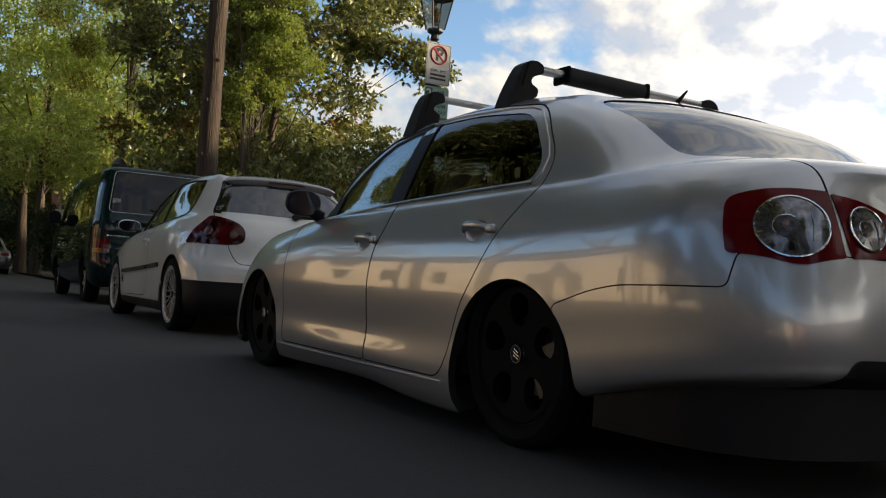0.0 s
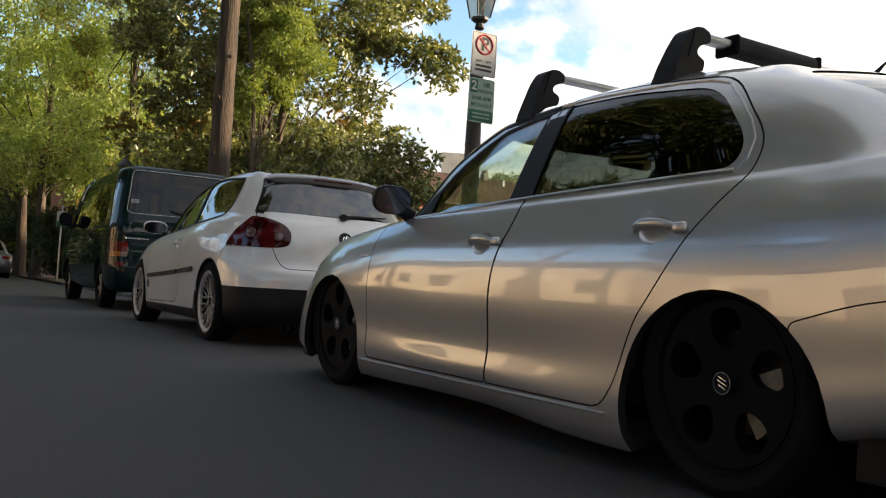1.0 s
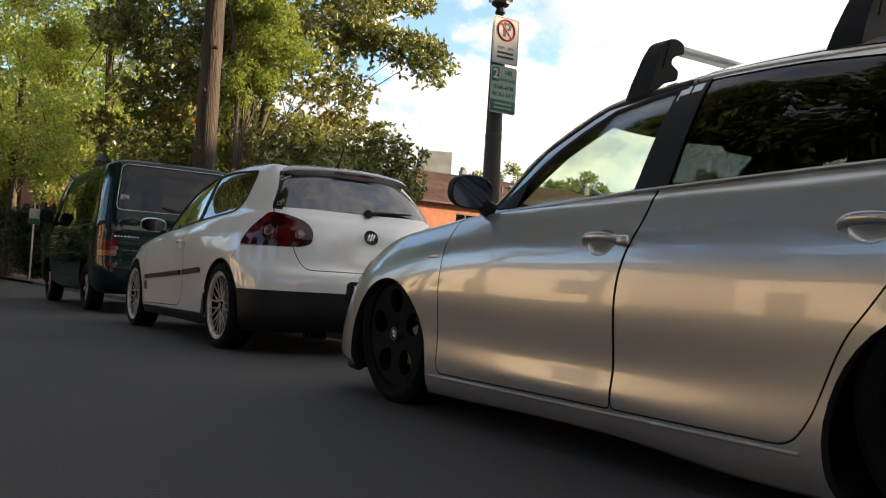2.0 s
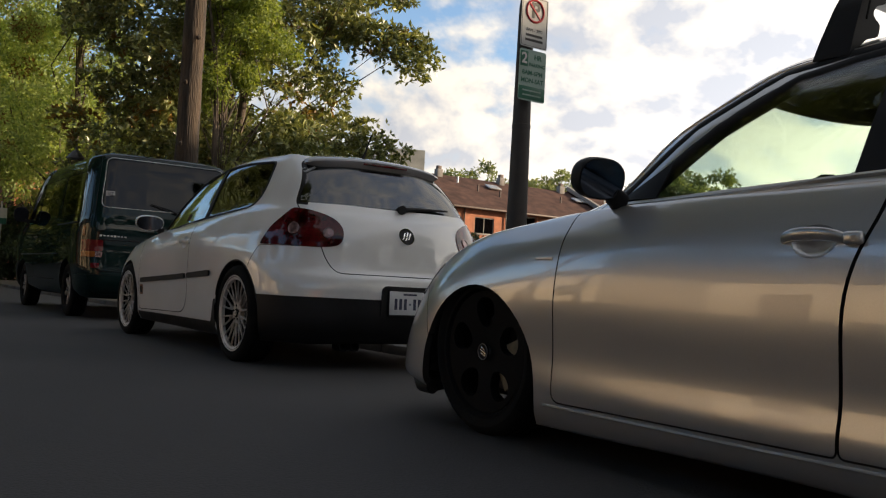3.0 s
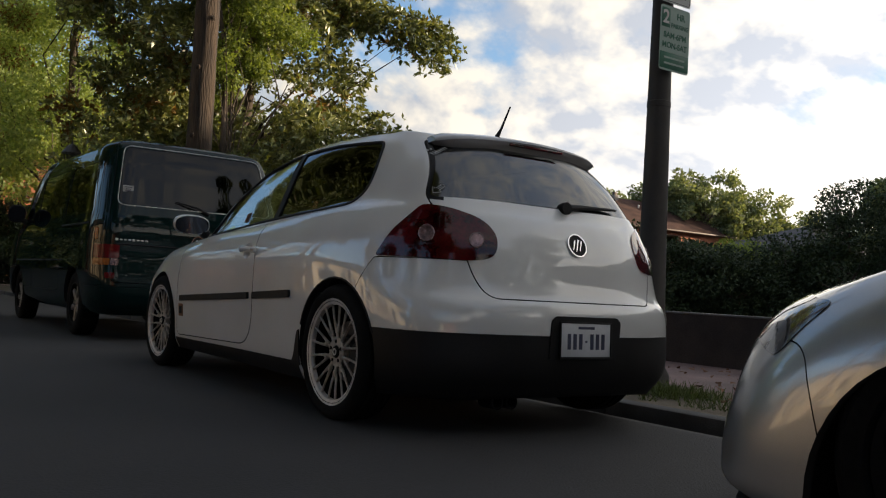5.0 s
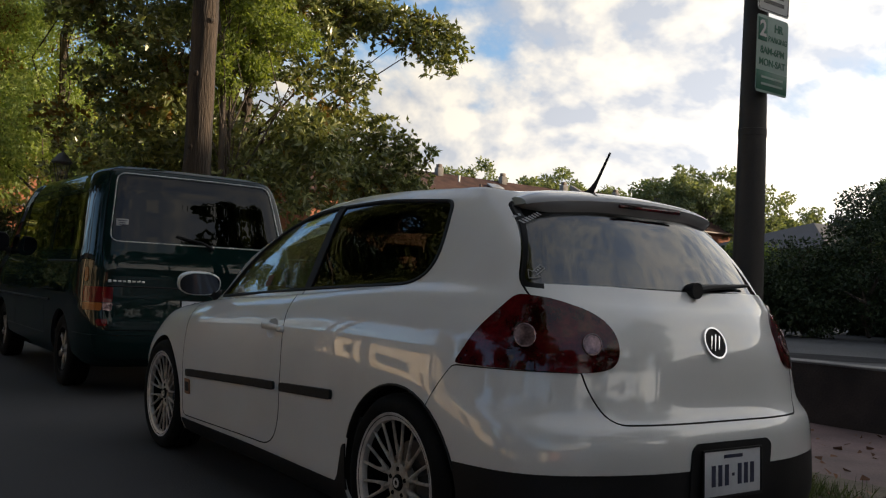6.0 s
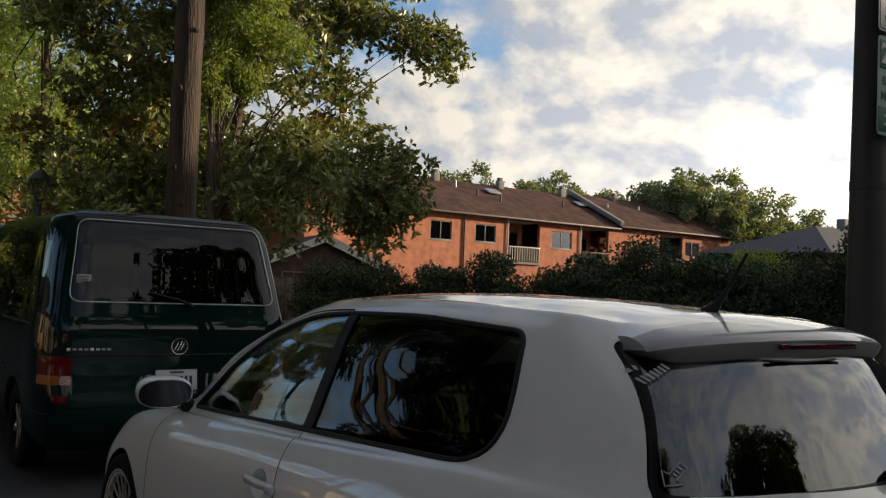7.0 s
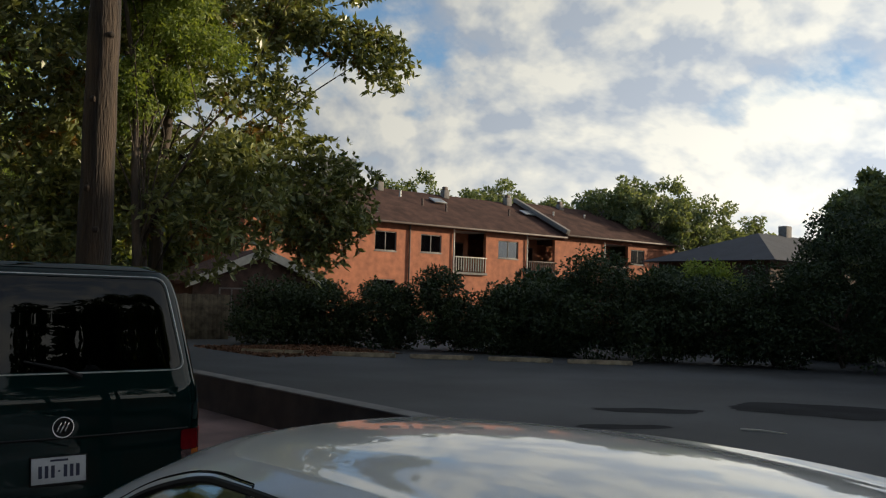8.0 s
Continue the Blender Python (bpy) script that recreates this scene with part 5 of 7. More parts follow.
        part("rub_strip", S.plate([(s * 1.3, y, z) for y, z in rounded(strip, .012, 3)], (-s, 0, 0), .014, .016, 3), BLACKPLASTIC, car, "black rubbing strip")
        badge = [(2.150, .452), (2.074, .452), (2.074, .370), (2.150, .370)]
        part("door_badge", S.plate([(s * 1.3, y, z) for y, z in rounded(badge, .008, 2)], (-s, 0, 0), .004, .006, 2), LITTER, dr, "small square brown badge")
        inset = [(2.136, .436), (2.088, .436), (2.088, .386), (2.136, .386)]
        part("badge_field", S.plate([(s * 1.3, y, z) for y, z in rounded(inset, .004, 2)], (-s, 0, 0), .006, .004, 2), GAP, dr)
        mirror_housing(car, (s * .862, 2.10, .980), s, WHITE, .235, .15, .130, .04)
        for y in (0, 2.578):
            ln = part("wheel_housing", well_liner(.37, .36, .30), GAP, car)
            ln.matrix_local = pose(s * .83, y, 0, 0, 0, 0 if s < 0 else 180)
            wheel(car, (s * .785, y, .315), s, "mesh", .319, .242, .205, .5)
        # arch lips and the flap behind the rear wheel
        lip = [(s * 1.3, .349 * math.cos(a), .315 + .349 * math.sin(a)) for a in (math.pi * k / 20 for k in range(2, 19))]
        part("arch_lip", S.line(lip, (-s, 0, 0), .005, 2, .0), BLACKPLASTIC, car)
        flap = rounded([(.44, .225), (.34, .215), (.345, .40), (.37, .385), (.40, .27)], .01, 2)
        part("sill_flap", S.plate([(s * 1.3, y, z) for y, z in flap], (-s, 0, 0), .006, .008, 3), BLACKPLASTIC, car)
        way = Vector((-s * .62, .78, 0))
        out3 = [(-.815, -.245, .770), (-.770, -.30, .885), (-.680, -.40, 1.012), (-.60, -.49, 1.000), (-.505, -.62, .955), (-.452, -.668, .880), (-.455, -.668, .790), (-.530, -.64, .764)]
        pts = [Vector((-s * x, y, z)) - way * 1.0 for x, y, z in out3]
        flat = [(p.dot(Vector((way.y, -way.x, 0))), p.z) for p in pts]
        rd = rounded(flat, [.02, .05, .03, .05, .08, .08, .08, .06], 6)
        u3 = Vector((way.y, -way.x, 0))
        mid = -way * 1.6
        lamp = part("rear_lamp", S.plate([u3 * a + mid + Vector((0, 0, b)) for a, b in rd], way, .006, .014, 9, origin=u3 * (sum(a for a, b in flat) / 8) + mid + Vector((0, 0, .87))), LENS_DARKRED, car, "smoked dark red rear lamp")
        for (cx, cy, cz), rr in (((-.665, -.43, .875), .034), ((-.535, -.62, .855), .031)):
            q = Vector((-s * cx, cy, cz))
            c = u3 * q.dot(u3) + mid + Vector((0, 0, cz))
            disc = [c + u3 * rr * math.cos(a) + Vector((0, 0, rr * 1.05 * math.sin(a))) for a in (2 * math.pi * k / 22 for k in range(22))]
            part("lens_eye", S.plate(disc, way, .009, .006, 4), LENS_EYE, lamp)
            part("eye_ring", tube_bm([S.on(p, way, .009)[0] for p in disc], .003, 6, closed=True), LENS_EYE, lamp)
        hl = rounded([(-.16, .05), (.14, .07), (.16, -.05), (-.10, -.09)], .03, 4)
        pts = [Vector((s * .66, 3.0, .65)) + Vector((s * .45, .9, 0)) + Vector((s * .8 * -a, .4 * a, b)) for a, b in hl]
        part("headlamp", S.plate(pts, (-s * .45, -.9, 0), .003, .01, 6), LENS_CLEAR, car)
    # roof spoiler over the rear window, with a high brake light
    sp = bmesh.new()
    rows = []
    for k in range(49):
        u = k / 24 - 1
        e = 1 - abs(u) ** 10
        x = u * .520
        y1, z1 = -.372 + .095 * u * u + .03 * (1 - e), 1.383 - .026 * u * u - .010 * (1 - e)
        f0 = S.on((x * .955, -.09 - .045 * u * u, 2), (0, 0, -1), .004)[0]
        mid = f0 * .5 + Vector((x, y1, z1)) * .5 + Vector((0, 0, .009))
        rows.append([sp.verts.new(p) for p in (f0, f0.lerp(mid, .5) + Vector((0, 0, .002)), mid, mid.lerp(Vector((x, y1, z1)), .6) + Vector((0, 0, .002)), (x, y1 + .008, z1), (x, y1, z1 - .010), (x, y1 + .004, z1 - .030 * e - .006), (x, y1 + .020, z1 - .052 * e - .008), (x, y1 + .070, z1 - .056 * e - .010), f0 - Vector((0, 0, .05)))])
    for a, b in zip(rows, rows[1:]):
        for i in range(10):
            f = sp.faces.new((a[i], a[(i + 1) % 10], b[(i + 1) % 10], b[i]))
            # white in front, the shade-grey colour on the rear and below
            f.material_index = 0 if i < 2 else 1
    for e in (rows[0], rows[-1]):
        sp.faces.new(e).material_index = 1
    bmesh.ops.recalc_face_normals(sp, faces=sp.faces)
    spo = part("roof_spoiler", sp, [WHITE, SPOILER], tail, "white roof spoiler, its shaded rear edge coloured dark grey")
    part("brake_light", box_bm(.34, .012, .014, (0, -.370, 1.356), .003), LENS_DARKRED, spo, "dark red high brake light")
    # rear wiper, badge, plate, aerial, tail pipes
    pv, n = S.on((0.02, -2, 1.045), (0, 1, 0), .012)
    tip, n2 = S.on((.43, -2, 1.075), (0, 1, 0), .016)
    part("wiper_arm", tube_bm([pv, pv.lerp(tip, .3) + n * .012, tip], [.020, .012, .006], 8), BLACKPLASTIC, tail, "black rear wiper")
    part("wiper_hub", lathe_bm([(0, .03), (.024, .026), (.030, 0), (.030, -.02)], 16, "y", at=(pv.x, pv.y, pv.z)), BLACKPLASTIC, tail)
    e, n = S.on((0, -2, .868), (0, 1, 0), .003)
    emblem(tail, e, n.to_track_quat("Z", "Y").to_matrix().to_4x4(), .058)
    rec = rounded([(-.215, .350), (.215, .350), (.215, .520), (.19, .542), (-.19, .542), (-.215, .520)], .01, 2)
    part("plate_recess", S.plate([(x, -2, z) for x, z in rec], (0, 1, 0), .006, .010, 3), BLACKPLASTIC, bumper)
    e, n = S.on((0, -2, .437), (0, 1, 0), .016)
    number_plate(bumper, (-.01, e.y, .437), Matrix.Rotation(radians(88), 4, "X"))
    part("roof_aerial", tube_bm([(0, -.02, 1.425), (0, -.050, 1.452), (0, -.080, 1.49), (0, -.148, 1.600)], [.026, .013, .0065, .0045], 8), BLACKPLASTIC, car, "black rod aerial")
    for x in (-.40, -.32):
        part("tail_pipe", lathe_bm([(.026, 0), (.032, 0), (.032, .10), (.026, .10)], 20, "y", at=(x, -.66, .15), closed=True), SATINBLACK, car)
    # stickers on the rear glass: plain bars on a slant and an arrow outline
    def sticker(name, bars, parent):
        bm = bmesh.new()
        for cx, cz, w, h, lean in bars:
            c, si = math.cos(radians(lean)), math.sin(radians(lean))
            q = [(cx + a * c - b * si, cz + a * si + b * c) for a, b in ((-w, -h), (w, -h), (w, h), (-w, h))]
            bm.faces.new([bm.verts.new(S.on((x, -2, z), (0, 1, 0), .0025)[0]) for x, z in q])
        part(name, bm, STICKER, parent, "white sticker with plain bars", smooth=False)
    sticker("glass_sticker", [(-.545 + k * .0105, 1.270 + k * .0055, .0032, .0060, 26) for k in range(7)] + [(-.545, 1.290, .0055, .0028, 30), (-.532, 1.297, .0024, .0048, -20)], tail)
    arrow = [(-.630, 1.066), (-.620, 1.096), (-.613, 1.089), (-.583, 1.113), (-.575, 1.102), (-.605, 1.079), (-.598, 1.072)]
    part("arrow_sticker", S.line([(x, -2, z) for x, z in arrow], (0, 1, 0), .0017, 2, .002, closed=True), STICKER, tail, "white arrow outline sticker")
    sticker("arrow_bar", [(-.604 + k * .0075, 1.089 + k * .0060, .0018, .0035, 38) for k in range(3)], tail)
    part("window_sticker", S.plate([(-1.3, y, z) for y, z in ((1.50, .985), (1.44, .990), (1.44, 1.045), (1.50, 1.040))], (1, 0, 0), .0, .003, 2), LITTER, doors[0], "small yellow window sticker")
    cabin(car, 1.78, .38, 1.36, seats=SEATCLOTH)
    return car


build_hatchback()


# ---- dark green van ----
def build_van():
    car = thing("van", "dark green passenger van with tinted windows parked at the kerb", "van", pose(1.19, 11.17, .0), group="parked cars")
    def r(z, x, yf, yr, fz=None, rz=None, xf=.80, yc=None, dx=0.0):
        x = x * 1.015
        fz, rz = fz or z, rz or z
        yc = yc or yf - .35
        return ring([(0, yf, fz), (xf * .55, yf - .03, fz), (xf * .88, yf - .14, fz)], [(yc, x - dx, z), (yc - .6, x, z), (1.3, x + .004, z), (0, x, z), (yr + .25, x - .006, z)], [(x - .085, yr + .055, rz), (x * .5, yr + .008, rz), (0, yr, rz)])
    R = [
        r(.24, .83, 3.70, -.88), r(.34, .885, 3.80, -.96), r(.55, .912, 3.82, -.975), r(.80, .920, 3.78, -.945),
        r(1.02, .914, 3.66, -.945, fz=.98), r(1.16, .902, 3.32, -.932, fz=1.14, xf=.74, yc=3.00),
        r(1.24, .890, 3.16, -.908, fz=1.26, xf=.72, yc=2.86), r(1.52, .856, 2.84, -.815, fz=1.52, xf=.66, yc=2.56), r(1.76, .815, 2.52, -.738, fz=1.78, xf=.60, yc=2.26),
        r(1.885, .765, 2.30, -.675, fz=1.89, xf=.56, yc=2.02), r(1.935, .68, 2.10, -.59, fz=1.94, xf=.50, yc=1.86),
    ]
    S = Shell(R, .03)
    body = S.layer(0.0, 0.03)
    w1 = rounded([(2.86, 1.20), (2.12, 1.20), (2.12, 1.70), (2.30, 1.70)], .06)
    w2 = rounded([(2.00, 1.20), (.70, 1.20), (.70, 1.71), (2.00, 1.71)], .07)
    w3 = rounded([(.58, 1.20), (-.62, 1.20), (-.60, 1.70), (.58, 1.71)], .07)
    screen = (rounded([(-.70, 1.22), (.70, 1.22), (.60, 1.78), (-.60, 1.78)], .07), (1.9, 3.6))
    back = (rounded([(-.755, 1.285), (.755, 1.285), (.670, 1.850), (-.670, 1.850)], .075), (-1.2, -.4))
    body = cut_windows(S, body, [w1, w2, w3], screen, back, .95)
    body = arches(body, 2.92, .30, .375, .95)
    three = [GREEN, GAP, INTERIOR]
    fd = rounded([(3.02, .42), (2.10, .42), (2.06, 1.18), (2.06, 1.78), (2.36, 1.76), (2.94, 1.20)], .05)
    d1, body = split(body, fd, "x", -1.2, 1.2)
    doors = flanks(S, d1, "front_door", three, car)
    sd = rounded([(2.04, .42), (.64, .42), (.64, 1.78), (2.04, 1.78)], .06)
    d2, body = split(body, sd, "x", -1.2, 1.2)
    flanks(S, d2, "side_door", three, car)
    hatch = rounded([(-.80, .545), (.80, .545), (.822, 1.24), (.725, 1.900), (-.725, 1.900), (-.822, 1.24)], [.05, .05, .1, .06, .06, .1])
    lid, body = split(body, hatch, "y", -1.3, -.45)
    tail = part("tailgate", S.smooth(lid), three, car)
    rb = [(-1.3, -.1), (-.36, -.1), (-.42, .505), (-1.3, .505)]
    bump, body = split(body, rb, "x", -1.2, 1.2, .002)
    part("rear_bumper", S.smooth(bump), [GREEN, GAP, INTERIOR], car)
    part("body", S.smooth(body), three, car, "dark green painted body shell")
    panes(S, car, [w1, w2, w3], screen, back, .95, ([SMOKED, PRIVACY, PRIVACY], CLEAR, PRIVACY), ["front_side_window", "middle_side_window", "rear_side_window"])
    seal = [(x, -2, z) for x, z in rounded([(-.768, 1.273), (.768, 1.273), (.682, 1.862), (-.682, 1.862)], .08)]
    part("window_seal", S.line(seal, (0, 1, 0), .0045, 3, .001, closed=True), ALU, tail, "thin pale window seal")
    part("tailgate_ledge", S.line([(-.78, -2, .905), (0, -2, .90), (.78, -2, .905)], (0, 1, 0), .007, 10, .001), BLACKPAINT, tail)
    for s in (-1, 1):
        for y in (0, 2.92):
            ln = part("wheel_housing", well_liner(.40, .36, .29), GAP, car)
            ln.matrix_local = pose(s * .86, y, 0, 0, 0, 0 if s < 0 else 180)
            wheel(car, (s * .80, y, .315), s, "six_spoke", .318, .20, .195)
        def tail_piece(name, z0, z1, xa, xb, m, lab, depth=.006):
            way = Vector((-s * .45, .89, 0))
            u3 = Vector((way.y, -way.x, 0))
            a0, a1 = Vector((s * xa, -.93 if xa < .9 else -.80, 0)).dot(u3), Vector((s * xb, -.93 if xb < .9 else -.80, 0)).dot(u3)
            pl = rounded([(a0, z0), (a1, z0), (a1, z1), (a0, z1)], .015, 3)
            return part(name, S.plate([u3 * a - way * 1.6 + Vector((0, 0, b)) for a, b in pl], way, depth, .012, 5), m, car, lab)
        tail_piece("rear_lamp", .768, .895, .945, .735, LENS_RED, "red rear lamp")
        tail_piece("reverse_lamp", .702, .765, .815, .735, LENS_EYE, "pale reversing lamp")
        tail_piece("indicator_lamp", .702, .765, .945, .818, LENS_AMBER, "amber lower rear lamp")
        tail_piece("bumper_reflector", .580, .635, .86, .76, LENS_RED, "red bumper reflector")
        tail_piece("pillar_marker", .935, 1.05, .940, .905, LENS_AMBER, "amber pillar marker")
        mirror_housing(car, (s * 1.04, 2.62, 1.30), s, BLACKPLASTIC, .20, .12, .22, .06)
        part("slide_rail", S.line([(s * 1.3, .60, 1.10), (s * 1.3, -.55, 1.10)], (-s, 0, 0), .010, 8, 0), BLACKPLASTIC, car)
        part("waist_trim", S.line([(s * 1.3, 3.0, .74), (s * 1.3, 1.4, .74), (s * 1.3, .45, .74)], (-s, 0, 0), .010, 8, 0), BLACKPLASTIC, car)
    e, n = S.on((0, -2, .965), (0, 1, 0), .003)
    emblem(tail, e, n.to_track_quat("Z", "Y").to_matrix().to_4x4(), .062)
    e, n = S.on((-.015, -2, .72), (0, 1, 0), .010)
    number_plate(tail, e, n.to_track_quat("Z", "Y").to_matrix().to_4x4())
    for k in range(8):
        q, n = S.on((-.762 + k * .038, -2, .945), (0, 1, 0), .003)
        part("script_bar", box_bm(.026, .005, .014 if k not in (0, 4) else .022, q, .002), ALU, tail)
    part("wiper_arm", tube_bm([S.on((.10, -2, 1.245), (0, 1, 0), .015)[0], S.on((.0, -2, 1.29), (0, 1, 0), .03)[0], S.on((-.22, -2, 1.345), (0, 1, 0), .012)[0]], [.016, .010, .006], 8), BLACKPLASTIC, tail, "black rear wiper")
    q, n = S.on((-.665, -2, 1.432), (0, 1, 0), .002)
    part("glass_sticker", box_bm(.10, .003, .06, q, .001), STICKER, tail, "small white glass sticker")
    for k, (w, dz) in enumerate(((.07, .014), (.05, -.004), (.06, -.018))):
        part("sticker_bar", box_bm(w, .003, .006, q + Vector((0, -.0025, dz)), 0), NAVY, tail)
    cabin(car, 2.75, .62, 1.85, rear_seat=False)
    for y in (.95, .05):
        part("bench_back", box_bm(1.3, .14, .55, (0, y, 1.05), .05, 3), SEATCLOTH, car)
    return car


build_van()


# ---- street furniture ----
def flat_text(name, words, size, at, material, parent, align="CENTER", bold=0.0):
    """Words as thin solid letters lying in the x-z plane and facing -y."""
    cu = bpy.data.curves.new(name, "FONT")
    cu.body, cu.size, cu.extrude, cu.align_x, cu.align_y, cu.offset = words, size, 0.0008, align, "CENTER", bold
    tmp = new("words", cu)
    bpy.context.view_layer.update()
    me = bpy.data.meshes.new_from_object(tmp.evaluated_get(bpy.context.evaluated_depsgraph_get()))
    bpy.data.objects.remove(tmp)
    bpy.data.curves.remove(cu)
    ob = part(name, me, material, parent, smooth=False)
    ob.matrix_local = pose(*at, 90)
    return ob


def sign_plate(parent, z, material, w=.305, h=.457):
    """A rounded aluminium sign plate facing -y, its middle at z."""
    bm = prism_bm(rounded([(-w / 2, -h / 2), (w / 2, -h / 2), (w / 2, h / 2), (-w / 2, h / 2)], .025, 4), "y", -.0015, .0015)
    ob = part("sign_plate", bm, material, parent)
    ob.matrix_local = pose(0, -.118, z)
    return ob


def lantern(parent, z, s=1.0):
    """A four-sided tapered glass lantern with a black frame and roof."""
    part("lantern_base", lathe_bm([(.045 * s, z - .10 * s), (.065 * s, z - .08 * s), (.05 * s, z - .02 * s), (.11 * s, z + .02 * s), (.115 * s, z + .05 * s)], 8), BLACKIRON, parent)
    for k in range(4):
        a = radians(45 + 90 * k)
        p, q = Vector((math.cos(a), math.sin(a), 0)), Vector((math.cos(a + math.pi / 2), math.sin(a + math.pi / 2), 0))
        lo, hi = Vector((0, 0, z + .05 * s)), Vector((0, 0, z + .50 * s))
        part("lantern_bar", tube_bm([lo + p * .13 * s, hi + p * .235 * s], .010 * s, 6), BLACKIRON, parent)
        bm = bmesh.new()
        bm.faces.new([bm.verts.new(v) for v in (lo + p * .125 * s, lo + q * .125 * s, hi + q * .23 * s, hi + p * .23 * s)])
        part("lantern_pane", bm, LAMPGLASS, parent, smooth=False).visible_shadow = False
    part("lantern_roof", lathe_bm([(.36 * s * .70, z + .49 * s), (.36 * s * .72, z + .52 * s), (.15 * s, z + .66 * s), (.10 * s, z + .72 * s), (.03 * s, z + .76 * s), (.02 * s, z + .84 * s), (0, z + .86 * s)], 8), BLACKIRON, parent)
    part("lamp_bulb", lathe_bm([(.0, z + .10 * s), (.03 * s, z + .11 * s), (.05 * s, z + .24 * s), (.03 * s, z + .32 * s), (0, z + .34 * s)], 12), LAMPGLASS, parent)


post = thing("street_lamp", "dark street lamp post with lantern and two parking signs", "street lamp", pose(2.985, 6.05, .02))
part("post", lathe_bm([(.15, 0), (.15, .10), (.12, .16), (.115, .5), (.102, .56), (.091, 1.2), (.079, 2.2), (.069, 3.10), (.060, 3.16)], 16), BROWNPOST, post)
part("strap", lathe_bm([(.078, 1.985), (.084, 1.99), (.084, 2.03), (.078, 2.035)], 16, closed=True), BROWNPOST, post, "steel strap")
lantern(post, 3.30, .82)
upper, lower = sign_plate(post, 2.935, SIGNWHITE), sign_plate(post, 2.455, SIGNPALE)
part("sign_border", tube_bm([(x, -.002, z) for x, z in rounded([(-.142, -.218), (.142, -.218), (.142, .218), (-.142, .218)], .02, 3)], .0018, 6, closed=True), SIGNBLACK, upper)
ring_pts = [(.098 * math.cos(a), -.003, .10 + .098 * math.sin(a)) for a in (2 * math.pi * k / 40 for k in range(40))]
part("red_ring", tube_bm(ring_pts, .010, 6, closed=True), SIGNRED, upper)
part("red_slash", box_bm(.018, .004, .19, (0, -.005, .10), .001, rot=Matrix.Rotation(radians(-45), 4, "Y")), SIGNRED, upper)
flat_text("letter", "P", .19, (0.005, -.003, .10), SIGNBLACK, upper, bold=.006)
flat_text("wording", "8AM - 2PM", .040, (0, -.003, -.075), SIGNBLACK, upper)
part("word_bar", box_bm(.19, .002, .022, (0, -.003, -.122), 0), SIGNBLACK, upper)
part("word_bar", box_bm(.20, .002, .022, (0, -.003, -.165), 0), SIGNBLACK, upper)
part("green_field", box_bm(.085, .002, .135, (-.098, -.003, .142), .001), SIGNGREEN, lower)
flat_text("numeral", "2", .13, (-.098, -.005, .142), SIGNWHITE, lower, bold=.003)
flat_text("wording", "HR", .062, (.055, -.003, .165), SIGNGREEN, lower, bold=.002)
flat_text("wording", "PARKING", .044, (.048, -.003, .095), SIGNGREEN, lower, bold=.001)
flat_text("wording", "8AM-6PM", .058, (0, -.003, .020), SIGNGREEN, lower, bold=.001)
flat_text("wording", "MON-SAT", .058, (0, -.003, -.050), SIGNGREEN, lower, bold=.001)
part("green_foot", box_bm(.296, .002, .115, (0, -.003, -.158), .001), SIGNGREEN, lower)
part("word_bar", box_bm(.21, .002, .013, (0, -.005, -.138), 0), SIGNPALE, lower)
part("word_bar", box_bm(.21, .002, .013, (0, -.005, -.178), 0), SIGNPALE, lower)

pole = thing("utility_pole", "tall weathered wooden utility pole beside the pavement", "utility pole", pose(3.50, 17.05, 0))
pts, rad = [], []
for k in range(41):
    z = k * .3
    pts.append((.012 * math.sin(z * .9) + .004 * z, .01 * math.cos(z * .7), z))
    rad.append(.245 - .0075 * z + .006 * math.sin(z * 5.1))
bm = tube_bm(pts, rad, 20)
for v in bm.verts:
    n3 = noise.noise(Vector((v.co.x * 6, v.co.y * 6, v.co.z * .8)))
    v.co.x += .012 * n3
    v.co.y += .012 * n3
part("pole_shaft", bm, POLEWOOD, pole)
for z, a in ((3.1, 3.9), (2.55, 4.5), (4.3, 4.0), (5.2, 4.9)):
    part("knot", lathe_bm([(0, .03), (.03, .02), (.05, 0)], 10, "y", at=(0, 0, 0)), POLEWOOD, pole).matrix_local = Matrix.Translation((.235 * math.cos(a), .235 * math.sin(a), z)) @ Matrix.Rotation(a + math.pi / 2 + math.pi, 4, "Z")
far_lamp = thing("street_lamp", "distant black street lamp with a lantern", "street lamp", pose(2.9, 24.0, 0))
part("post", lathe_bm([(.13, 0), (.12, .5), (.07, .6), (.055, 2.86)], 12), BLACKIRON, far_lamp)
lantern(far_lamp, 2.95, .9)
ps = thing("street_sign", "small pale parking sign on a thin post", "sign", pose(2.5, 33.0, 0))
part("post", tube_bm([(0, 0, 0), (0, 0, 2.75)], .03, 8), ALU, ps)
part("sign_plate", box_bm(.34, .004, .55, (0, -.035, 2.25), .001), SIGNWHITE, ps)
part("sign_field", box_bm(.32, .003, .20, (0, -.039, 2.08), .001), SIGNGREEN, ps)
ss = thing("stop_sign", "distant red stop sign on a thin post", "sign", pose(1.0, 44.5, 0))
part("post", tube_bm([(0, 0, 0), (0, 0, 2.1)], .03, 8), ALU, ss)
part("sign_plate", prism_bm([(.28 * math.cos(a), 1.80 + .28 * math.sin(a)) for a in (math.pi / 8 + math.pi / 4 * k for k in range(8))], "y", -.04, -.036), SIGNRED, ss)

